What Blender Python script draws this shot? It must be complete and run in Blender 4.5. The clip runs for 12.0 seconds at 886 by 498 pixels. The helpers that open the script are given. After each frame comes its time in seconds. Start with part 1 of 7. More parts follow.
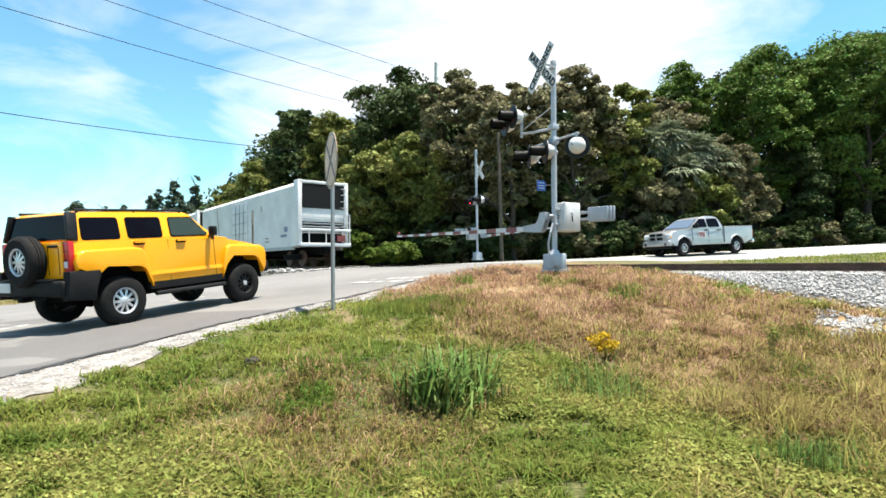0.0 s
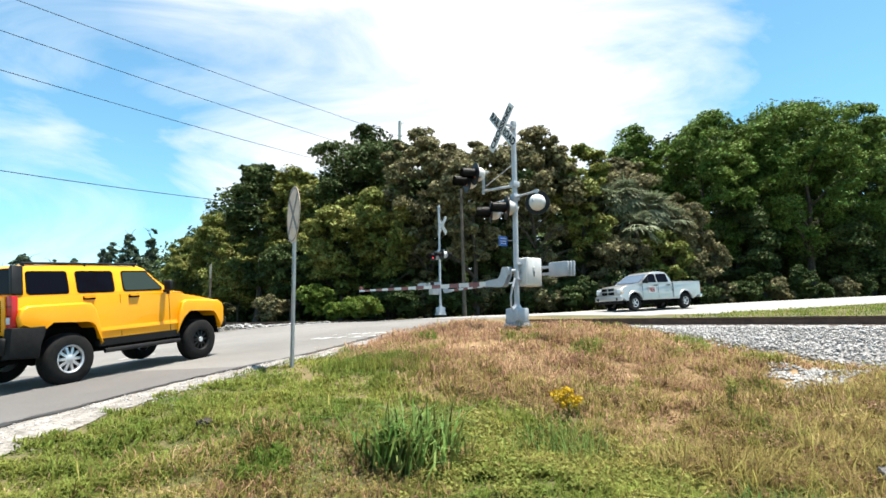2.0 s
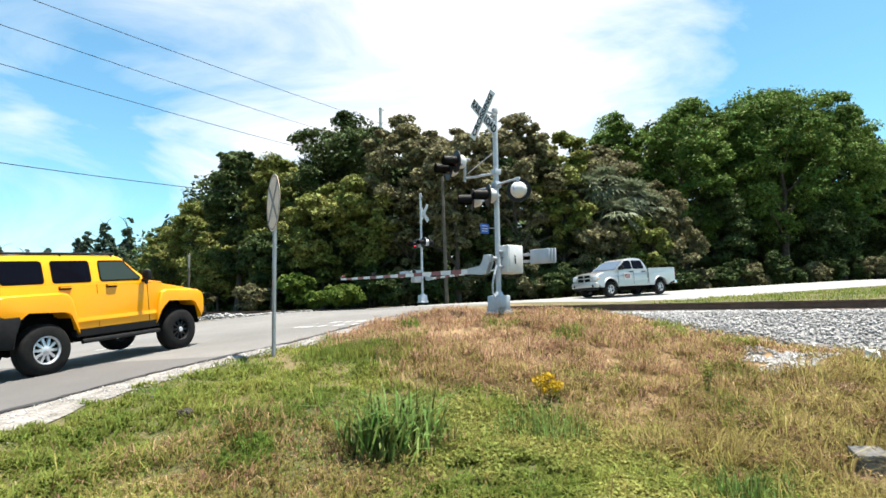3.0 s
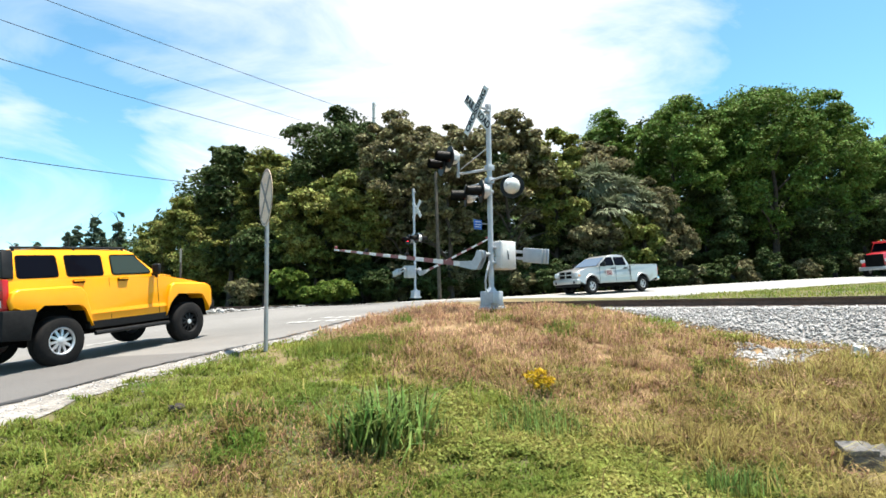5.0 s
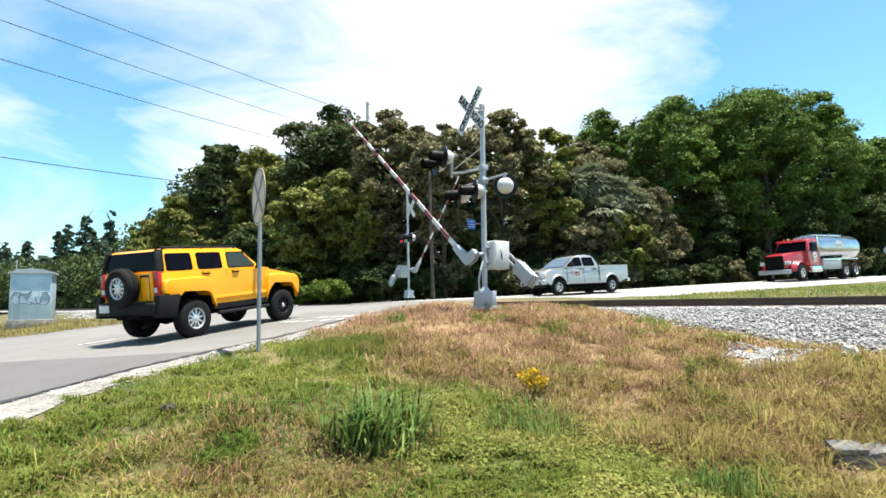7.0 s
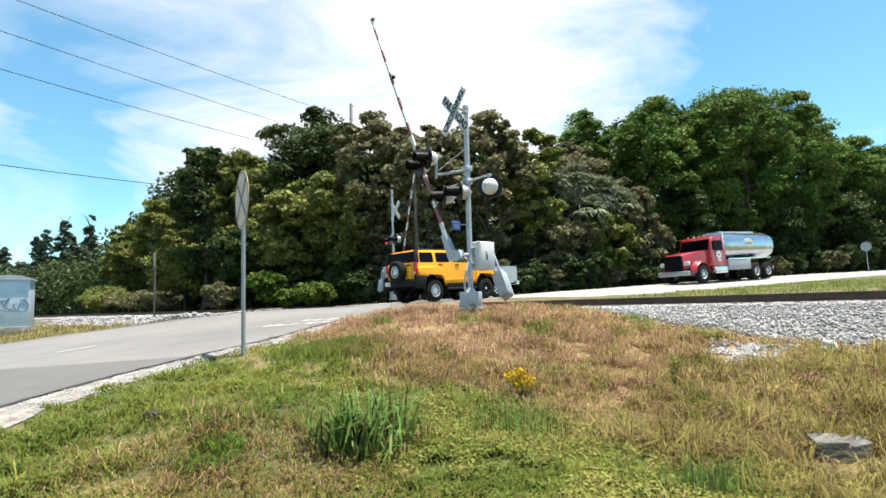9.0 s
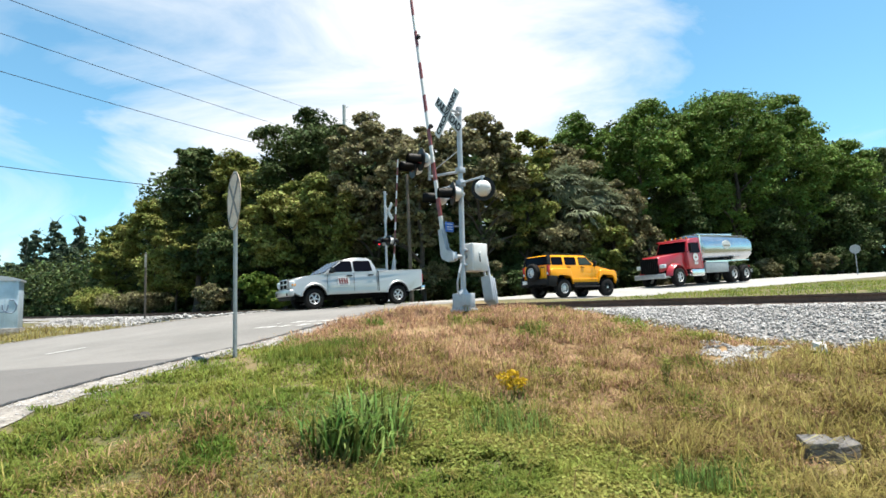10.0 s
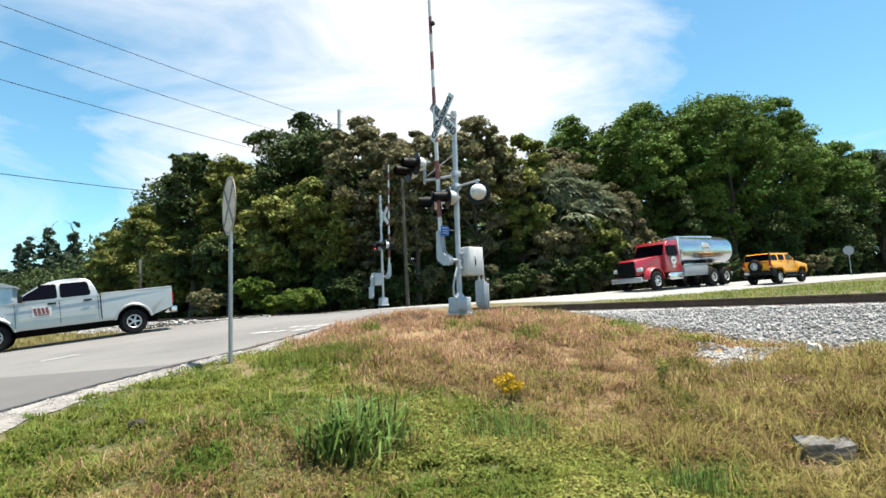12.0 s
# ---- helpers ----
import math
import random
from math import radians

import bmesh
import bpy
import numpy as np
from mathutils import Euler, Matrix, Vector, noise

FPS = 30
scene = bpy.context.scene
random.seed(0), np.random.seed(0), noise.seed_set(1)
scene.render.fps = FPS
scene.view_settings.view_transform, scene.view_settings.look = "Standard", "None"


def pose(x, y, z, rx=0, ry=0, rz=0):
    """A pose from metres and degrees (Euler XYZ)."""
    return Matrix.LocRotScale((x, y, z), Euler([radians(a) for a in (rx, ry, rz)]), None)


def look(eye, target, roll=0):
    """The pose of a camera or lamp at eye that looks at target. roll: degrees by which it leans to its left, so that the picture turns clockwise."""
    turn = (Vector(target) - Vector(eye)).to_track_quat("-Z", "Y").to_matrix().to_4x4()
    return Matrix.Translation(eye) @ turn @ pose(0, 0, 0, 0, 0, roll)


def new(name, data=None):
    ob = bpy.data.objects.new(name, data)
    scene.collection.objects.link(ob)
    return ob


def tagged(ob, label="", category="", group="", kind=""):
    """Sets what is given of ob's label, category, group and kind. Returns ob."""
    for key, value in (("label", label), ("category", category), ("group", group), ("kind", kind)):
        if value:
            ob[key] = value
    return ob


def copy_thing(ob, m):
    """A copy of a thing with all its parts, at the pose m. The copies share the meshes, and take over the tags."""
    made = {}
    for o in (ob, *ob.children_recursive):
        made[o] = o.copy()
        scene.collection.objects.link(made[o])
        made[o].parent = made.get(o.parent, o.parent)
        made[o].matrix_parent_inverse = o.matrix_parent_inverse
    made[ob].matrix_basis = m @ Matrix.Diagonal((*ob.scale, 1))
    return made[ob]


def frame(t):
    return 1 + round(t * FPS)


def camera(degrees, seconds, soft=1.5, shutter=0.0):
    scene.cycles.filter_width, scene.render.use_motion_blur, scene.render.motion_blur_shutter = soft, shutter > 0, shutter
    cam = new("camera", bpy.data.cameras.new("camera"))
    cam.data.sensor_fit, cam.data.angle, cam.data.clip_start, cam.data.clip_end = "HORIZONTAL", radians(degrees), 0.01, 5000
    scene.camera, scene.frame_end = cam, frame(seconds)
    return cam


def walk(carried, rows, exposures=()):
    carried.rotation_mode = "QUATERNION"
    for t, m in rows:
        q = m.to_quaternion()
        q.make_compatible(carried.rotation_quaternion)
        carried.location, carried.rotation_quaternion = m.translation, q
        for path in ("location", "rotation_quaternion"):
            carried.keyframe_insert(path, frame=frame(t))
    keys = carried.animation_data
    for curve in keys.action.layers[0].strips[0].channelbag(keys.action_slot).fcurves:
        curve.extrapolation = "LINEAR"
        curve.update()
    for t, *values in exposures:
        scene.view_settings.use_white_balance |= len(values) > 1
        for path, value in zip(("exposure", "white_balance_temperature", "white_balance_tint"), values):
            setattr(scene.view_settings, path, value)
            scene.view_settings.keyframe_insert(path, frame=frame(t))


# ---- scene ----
cam = camera(76.2, 12.0, soft=1.6)
walk(cam, [
    (0.0, pose(0, 0, 1.5, 91.99, 0.81, -0.04)),
    (0.5, pose(0, 0, 1.5, 92.19, 0.89, -0.39)),
    (1.0, pose(0, 0, 1.5, 93.45, 0.57, -1.08)),
    (1.5, pose(0, 0, 1.5, 95.73, 1.04, -2.54)),
    (2.0, pose(0, 0, 1.5, 97.47, 1.01, -3.78)),
    (2.5, pose(0, 0, 1.5, 96.99, 1.33, -5.09)),
    (3.0, pose(0, 0, 1.5, 96.19, 1.51, -5.58)),
    (5.0, pose(0, 0, 1.5, 95.73, 1.37, -6.31)),
    (5.5, pose(0, 0, 1.5, 95.63, 1.48, -6.52)),
    (6.0, pose(0, 0, 1.5, 95.63, 1.23, -6.38)),
    (6.5, pose(0, 0, 1.5, 95.57, 1.08, -6.88)),
    (7.0, pose(0, 0, 1.5, 95.69, 1.32, -6.97)),
    (7.5, pose(0, 0, 1.5, 95.57, 1.54, -7.66)),
    (9.5, pose(0, 0, 1.5, 95.84, 2.19, -8.60)),
    (10.0, pose(0, 0, 1.5, 95.90, 2.08, -9.11)),
    (10.5, pose(0, 0, 1.5, 96.07, 2.01, -9.32)),
    (11.0, pose(0, 0, 1.5, 96.37, 2.10, -8.92)),
    (11.5, pose(0, 0, 1.5, 96.49, 2.28, -9.16)),
    (12.0, pose(0, 0, 1.5, 96.28, 2.49, -9.50)),
], exposures=[(0.0, 1.44), (2.5, 1.36), (5.5, 1.42), (7.5, 1.42), (9.5, 1.26), (12.0, 1.22)])

# ---------------------------------------------------------------- light
SUN_EL, SUN_AZ = 78.0, 100.0          # degrees; azimuth from +y towards +x
world = bpy.data.worlds.new("world")
scene.world = world
world.use_nodes = True
wn, wl = world.node_tree.nodes, world.node_tree.links
wn.clear()
sky = wn.new("ShaderNodeTexSky")
sky.sky_type, sky.sun_disc = "NISHITA", False
sky.sun_elevation, sky.sun_rotation = radians(SUN_EL), radians(SUN_AZ)
sky.air_density, sky.dust_density, sky.ozone_density = 1.0, 0.3, 1.5
tc = wn.new("ShaderNodeTexCoord")
mp = wn.new("ShaderNodeMapping")
mp.inputs["Rotation"].default_value = (0.0, radians(24), radians(18))
mp.inputs["Scale"].default_value = (1.6, 1.6, 5.0)
n1 = wn.new("ShaderNodeTexNoise")
n1.inputs["Scale"].default_value, n1.inputs["Detail"].default_value = 1.15, 9.0
n1.inputs["Roughness"].default_value, n1.inputs["Distortion"].default_value = 0.58, 0.7
# one large cloud bank ahead, thinning outward
dot = wn.new("ShaderNodeVectorMath")
dot.operation = "DOT_PRODUCT"
bank = Vector((0.10, 0.90, 0.47)).normalized()
dot.inputs[1].default_value = bank
bankr = wn.new("ShaderNodeMapRange")
bankr.inputs["From Min"].default_value, bankr.inputs["From Max"].default_value = 0.86, 1.0
bankr.inputs["To Min"].default_value, bankr.inputs["To Max"].default_value = 0.0, 0.27
add = wn.new("ShaderNodeMath")
add.operation = "ADD"
ramp = wn.new("ShaderNodeValToRGB")
ramp.color_ramp.elements[0].position, ramp.color_ramp.elements[1].position = 0.50, 0.78
mix = wn.new("ShaderNodeMix")
mix.data_type = "RGBA"
mix.inputs["B"].default_value = (9.6, 9.8, 10.0, 1)
bg = wn.new("ShaderNodeBackground")
bg.inputs["Strength"].default_value = 0.050
out = wn.new("ShaderNodeOutputWorld")
wl.new(tc.outputs["Generated"], mp.inputs["Vector"])
wl.new(mp.outputs["Vector"], n1.inputs["Vector"])
wl.new(tc.outputs["Generated"], dot.inputs[0])
wl.new(dot.outputs["Value"], bankr.inputs["Value"])
wl.new(n1.outputs["Fac"], add.inputs[0])
wl.new(bankr.outputs["Result"], add.inputs[1])
wl.new(add.outputs["Value"], ramp.inputs["Fac"])
wl.new(ramp.outputs["Color"], mix.inputs["Factor"])
tint = wn.new("ShaderNodeMix")
tint.data_type, tint.blend_type = "RGBA", "MULTIPLY"
tint.inputs["Factor"].default_value = 1.0
tint.inputs["B"].default_value = (1.26, 1.88, 1.80, 1)
wl.new(sky.outputs["Color"], tint.inputs["A"])
wl.new(tint.outputs["Result"], mix.inputs["A"])
wl.new(mix.outputs["Result"], bg.inputs["Color"])
wl.new(bg.outputs["Background"], out.inputs["Surface"])
sun = new("sun", bpy.data.lights.new("sun", "SUN"))
sun.data.energy, sun.data.angle, sun.data.color = 5.0, radians(0.6), (1.0, 0.93, 0.82)
sd = Vector((math.sin(radians(SUN_AZ)) * math.cos(radians(SUN_EL)), math.cos(radians(SUN_AZ)) * math.cos(radians(SUN_EL)), math.sin(radians(SUN_EL))))
sun.matrix_world = look(sd * 60, (0, 0, 0))


# ---------------------------------------------------------------- materials
def rgb(c):
    return (c[0], c[1], c[2], 1.0)


def material(name, c1, c2=None, scale=6.0, rough=0.7, metal=0.0, bump=0.0, bump_scale=40.0, grain=0.12, island=0.0, obj_random=0.0, coat=0.0, sub=0.0, detail=6.0, spec=0.5):
    """Two-scale noise between two colours, fine grain, optional bump and random tint per piece."""
    m = bpy.data.materials.new(name)
    m.use_nodes = True
    n, l = m.node_tree.nodes, m.node_tree.links
    b = n["Principled BSDF"]
    b.inputs["Roughness"].default_value, b.inputs["Metallic"].default_value = rough, metal
    b.inputs["Coat Weight"].default_value = coat
    b.inputs["Specular IOR Level"].default_value = 0.08 if sub else spec
    b.inputs["Coat Roughness"].default_value = 0.06
    t = n.new("ShaderNodeTexCoord")
    a = n.new("ShaderNodeTexNoise")
    a.inputs["Scale"].default_value, a.inputs["Detail"].default_value = scale, detail
    a.inputs["Roughness"].default_value = 0.62
    r = n.new("ShaderNodeValToRGB")
    r.color_ramp.elements[0].position, r.color_ramp.elements[1].position = 0.35, 0.68
    r.color_ramp.elements[0].color, r.color_ramp.elements[1].color = rgb(c1), rgb(c2 or c1)
    l.new(t.outputs["Object"], a.inputs["Vector"])
    l.new(a.outputs["Fac"], r.inputs["Fac"])
    g = n.new("ShaderNodeTexNoise")
    g.inputs["Scale"].default_value, g.inputs["Detail"].default_value = bump_scale, 4.0
    l.new(t.outputs["Object"], g.inputs["Vector"])
    hs = n.new("ShaderNodeHueSaturation")
    l.new(r.outputs["Color"], hs.inputs["Color"])
    mr = n.new("ShaderNodeMapRange")
    mr.inputs["To Min"].default_value, mr.inputs["To Max"].default_value = 1.0 - grain, 1.0 + grain
    mr.inputs["From Min"].default_value, mr.inputs["From Max"].default_value = 0.3, 0.7
    l.new(g.outputs["Fac"], mr.inputs["Value"])
    value = mr.outputs["Result"]
    if island or obj_random:
        src = n.new("ShaderNodeNewGeometry").outputs["Random Per Island"] if island else n.new("ShaderNodeObjectInfo").outputs["Random"]
        k = island or obj_random
        ir = n.new("ShaderNodeMapRange")
        ir.inputs["To Min"].default_value, ir.inputs["To Max"].default_value = 1.0 - k, 1.0 + k
        l.new(src, ir.inputs["Value"])
        mm = n.new("ShaderNodeMath")
        mm.operation = "MULTIPLY"
        l.new(value, mm.inputs[0])
        l.new(ir.outputs["Result"], mm.inputs[1])
        value = mm.outputs["Value"]
        hr = n.new("ShaderNodeMapRange")
        hr.inputs["To Min"].default_value, hr.inputs["To Max"].default_value = 0.5 - 0.05 * k, 0.5 + 0.05 * k
        l.new(src, hr.inputs["Value"])
        l.new(hr.outputs["Result"], hs.inputs["Hue"])
    l.new(value, hs.inputs["Value"])
    l.new(hs.outputs["Color"], b.inputs["Base Color"])
    if bump:
        bp = n.new("ShaderNodeBump")
        bp.inputs["Strength"].default_value, bp.inputs["Distance"].default_value = bump, 0.02
        l.new(g.outputs["Fac"], bp.inputs["Height"])
        l.new(bp.outputs["Normal"], b.inputs["Normal"])
    if sub:
        # thin leaves and blades let light through
        tr = n.new("ShaderNodeBsdfTranslucent")
        ms = n.new("ShaderNodeMixShader")
        ms.inputs["Fac"].default_value = sub
        l.new(hs.outputs["Color"], tr.inputs["Color"])
        l.new(b.outputs["BSDF"], ms.inputs[1])
        l.new(tr.outputs["BSDF"], ms.inputs[2])
        l.new(ms.outputs["Shader"], n["Material Output"].inputs["Surface"])
    return m


def glass(name, tint, rough=0.03, alpha=0.25):
    """Tinted glazing: a dark mirror-like sheet that lets some light through."""
    m = bpy.data.materials.new(name)
    m.use_nodes = True
    n, l = m.node_tree.nodes, m.node_tree.links
    b = n["Principled BSDF"]
    b.inputs["Base Color"].default_value = rgb(tint)
    b.inputs["Roughness"].default_value = rough
    b.inputs["IOR"].default_value = 1.35
    b.inputs["Alpha"].default_value = 1.0 - alpha
    b.inputs["Specular IOR Level"].default_value = 0.10
    return m


def glow(name, c, strength, base):
    m = bpy.data.materials.new(name)
    m.use_nodes = True
    b = m.node_tree.nodes["Principled BSDF"]
    b.inputs["Base Color"].default_value = rgb(base)
    b.inputs["Emission Color"].default_value = rgb(c)
    b.inputs["Emission Strength"].default_value = strength
    b.inputs["Roughness"].default_value = 0.2
    return m


M = dict(
    asphalt=material("asphalt", (0.127, 0.122, 0.114), (0.181, 0.173, 0.163), 0.35, 0.9, bump=0.35, bump_scale=90, grain=0.16),
    patch=material("new_asphalt", (0.08976, 0.08501, 0.08131), (0.114, 0.108, 0.103), 0.6, 0.88, bump=0.35, bump_scale=110, grain=0.16),
    tar=material("crack_seal", (0.0148, 0.0148, 0.0148), (0.0296, 0.0296, 0.0296), 2.0, 0.7),
    roadpaint=material("worn_road_paint", (0.370, 0.370, 0.355), (0.548, 0.548, 0.533), 9.0, 0.8, grain=0.25, bump_scale=60),
    sand=material("sandy_shoulder", (0.139, 0.126, 0.111), (0.289, 0.270, 0.246), 4.0, 0.95, bump=1.0, bump_scale=22, grain=0.45),
    stone=material("ballast_stone", (0.252, 0.246, 0.239), (0.365, 0.355, 0.346), 2.0, 0.9, bump=0.3, bump_scale=60, island=0.4),
    ballast=material("ballast_bed", (0.126, 0.120, 0.116), (0.264, 0.258, 0.252), 14.0, 0.95, bump=1.0, bump_scale=18, grain=0.4),
    rail=material("rusty_rail", (0.0629, 0.0333, 0.0222), (0.111, 0.0629, 0.0444), 5.0, 0.75, bump=0.2, grain=0.25),
    railtop=material("worn_rail_head", (0.118, 0.0888, 0.074), (0.192, 0.163, 0.148), 3.0, 0.4, metal=0.6),
    tie=material("creosoted_tie", (0.0518, 0.037, 0.0296), (0.104, 0.0814, 0.0666), 7.0, 0.9, bump=0.4, obj_random=0.25),
    galv=material("galvanised_steel", (0.280, 0.293, 0.306), (0.373, 0.386, 0.400), 6.0, 0.5, metal=0.35, grain=0.08),
    alu=material("aluminium_paint", (0.333, 0.360, 0.400), (0.413, 0.439, 0.480), 5.0, 0.5, metal=0.15, grain=0.08),
    whitepaint=material("white_paint", (0.530, 0.530, 0.522), (0.620, 0.620, 0.613), 5.0, 0.5, grain=0.05),
    signback=material("sign_back", (0.222, 0.200, 0.163), (0.326, 0.296, 0.252), 7.0, 0.6, metal=0.1, grain=0.12),
    black=material("black_metal", (0.0056, 0.0056, 0.0063), (0.0126, 0.0126, 0.0126), 8.0, 0.5, spec=0.25),
    rubber=material("tyre_rubber", (0.0056, 0.0056, 0.0063), (0.0126, 0.0119, 0.0112), 12.0, 0.85, bump=0.2, spec=0.2),
    plastic=material("dark_plastic", (0.0051, 0.0051, 0.00561), (0.0102, 0.0102, 0.0102), 14.0, 0.7, spec=0.2),
    under=material("underbody", (0.00336, 0.00336, 0.00336), (0.00672, 0.00672, 0.00672), 5.0, 0.95, spec=0.1),
    redstripe=material("red_reflective", (0.148, 0.0259, 0.0296), (0.207, 0.0555, 0.0555), 9.0, 0.5),
    woodpole=material("weathered_pole", (0.0708, 0.05328, 0.03996), (0.133, 0.111, 0.0888), 3.0, 0.95, bump=0.4),
    palepole=material("pale_pole", (0.404, 0.404, 0.385), (0.529, 0.529, 0.510), 2.0, 0.8),
    blue=material("blue_sign", (0.018, 0.09, 0.378), (0.027, 0.126, 0.495), 6.0, 0.45),
    yellow=material("yellow_car_paint", (0.817, 0.323, 0.001425), (0.855, 0.342, 0.0019), 1.0, 0.35, coat=0.35, grain=0.01, spec=0.3),
    silver=material("silver_car_paint", (0.363, 0.369, 0.375), (0.393, 0.399, 0.405), 1.0, 0.38, metal=0.45, coat=0.8, grain=0.02),
    redpaint=material("red_cab_paint", (0.297, 0.011, 0.0198), (0.341, 0.0132, 0.0242), 1.0, 0.35, coat=0.8, grain=0.02),
    polished=material("polished_aluminium", (0.660, 0.680, 0.700), (0.740, 0.750, 0.770), 2.0, 0.22, metal=0.9, grain=0.05),
    tankskin=material("brushed_tank_aluminium", (0.460, 0.490, 0.530), (0.550, 0.580, 0.620), 1.5, 0.2, metal=0.95, grain=0.06),
    signface=material("faded_sign_face", (0.528, 0.368, 0.256), (0.640, 0.496, 0.368), 6.0, 0.6, grain=0.12),
    signline=material("faded_sign_line", (0.118, 0.0962, 0.0888), (0.200, 0.163, 0.148), 9.0, 0.6, grain=0.2),
    chrome=material("chrome", (0.700, 0.700, 0.720), (0.750, 0.750, 0.770), 3.0, 0.12, metal=1.0, grain=0.02),
    alloy=material("alloy_wheel", (0.520, 0.530, 0.550), (0.600, 0.610, 0.630), 3.0, 0.35, metal=0.6, grain=0.04),
    glass=glass("tinted_glass", (0.004, 0.004, 0.007), 0.04, 0.0),
    # grey-blue base colour stands for the sky mirrored in the windscreen
    screen=glass("sky_tinted_windscreen", (0.10, 0.14, 0.20), 0.05, 0.0),
    clear=glass("clear_glass", (0.035, 0.05, 0.045), 0.04, 0.0),
    tail=glow("red_lens", (1, 0.05, 0.03), 0.0, (0.42, 0.015, 0.015)),
    lamp_red=glow("lit_red_lens", (1.0, 0.03, 0.05), 1.2, (0.5, 0.01, 0.02)),
    amber=glow("amber_lens", (1, 0.5, 0.05), 0.0, (0.7, 0.28, 0.02)),
    headlight=glass("headlight_lens", (0.55, 0.58, 0.6), 0.1, 0.0),
    seat=material("dark_upholstery", (0.0222, 0.0222, 0.02368), (0.037, 0.037, 0.037), 6.0, 0.8),
    carwhite=material("weathered_white_car", (0.532, 0.541, 0.549), (0.674, 0.682, 0.682), 0.8, 0.6, grain=0.08, bump_scale=10),
    graffiti=material("box_scrawl", (0.104, 0.148, 0.222), (0.178, 0.222, 0.296), 4.0, 0.6),
    bark=material("bark", (0.0259, 0.02072, 0.01628), (0.0629, 0.0518, 0.04292), 5.0, 0.95, bump=0.8, bump_scale=20),
    leaf_oak=material("oak_leaf", (0.09477, 0.128, 0.02768), (0.269, 0.262, 0.07909), 0.5, 0.6, island=0.55, sub=0.2, grain=0.1),
    # dark oak green, pushed darker to stand for shade under the crowns
    leaf_dark_shade=material("dark_shade_leaf", (0.03123, 0.05154, 0.01615), (0.09009, 0.116, 0.04198), 0.5, 0.6, island=0.55, sub=0.15, grain=0.1),
    leaf_green=material("bright_leaf", (0.05729, 0.107, 0.01959), (0.155, 0.220, 0.05094), 0.4, 0.6, island=0.55, sub=0.2, grain=0.1),
    leaf_olive=material("olive_leaf", (0.105, 0.104, 0.05119), (0.235, 0.208, 0.117), 0.5, 0.65, island=0.55, sub=0.2, grain=0.1),
    leaf_bush=material("bush_leaf", (0.0675, 0.113, 0.018), (0.171, 0.216, 0.045), 0.6, 0.5, island=0.40, sub=0.25, grain=0.1),
    # paler grey-green: the haze of distance is mixed into this colour
    leaf_far_haze=material("far_haze_leaf", (0.06435, 0.09945, 0.0675), (0.105, 0.140, 0.0945), 0.3, 0.7, island=0.3, sub=0.2),
    grass=material("green_grass", (0.08004, 0.133, 0.02163), (0.245, 0.255, 0.06084), 0.9, 0.6, island=0.45, sub=0.45),
    dry=material("dry_grass", (0.241, 0.137, 0.08486), (0.403, 0.258, 0.174), 0.9, 0.7, island=0.55, sub=0.38),
    straw=material("straw_grass", (0.151, 0.123, 0.03619), (0.285, 0.228, 0.08698), 1.0, 0.7, island=0.55, sub=0.38),
    palm=material("palm_frond", (0.120, 0.151, 0.0896), (0.264, 0.290, 0.192), 1.0, 0.5, island=0.35, sub=0.3),
    concrete=material("pale_road_surface", (0.226, 0.224, 0.214), (0.289, 0.286, 0.277), 0.5, 0.9, bump=0.2, bump_scale=70),
    dark_lens=glow("unlit_red_lens", (1, 0.05, 0.03), 0.0, (0.05, 0.006, 0.006)),
    weed=material("weed_leaf", (0.153, 0.183, 0.03863), (0.326, 0.307, 0.09173), 1.4, 0.6, island=0.5, sub=0.45),
    reed=material("tall_grass_blade", (0.0666, 0.120, 0.02597), (0.222, 0.284, 0.08492), 2.0, 0.5, island=0.7, sub=0.4),
    hutskin=material("painted_hut_sheet", (0.352, 0.450, 0.538), (0.508, 0.606, 0.684), 1.6, 0.45, metal=0.2, grain=0.08),
    slab=material("weathered_concrete", (0.0814, 0.0777, 0.074), (0.200, 0.192, 0.181), 7.0, 0.9, bump=0.6, bump_scale=50, grain=0.25),
    bleached=material("bleached_rock", (0.558, 0.549, 0.522), (0.702, 0.693, 0.666), 8.0, 0.9, bump=0.5, bump_scale=40),
    goldflower=material("goldenrod", (0.370, 0.237, 0.0111), (0.488, 0.326, 0.0222), 9.0, 0.7, island=0.3, sub=0.2),
)


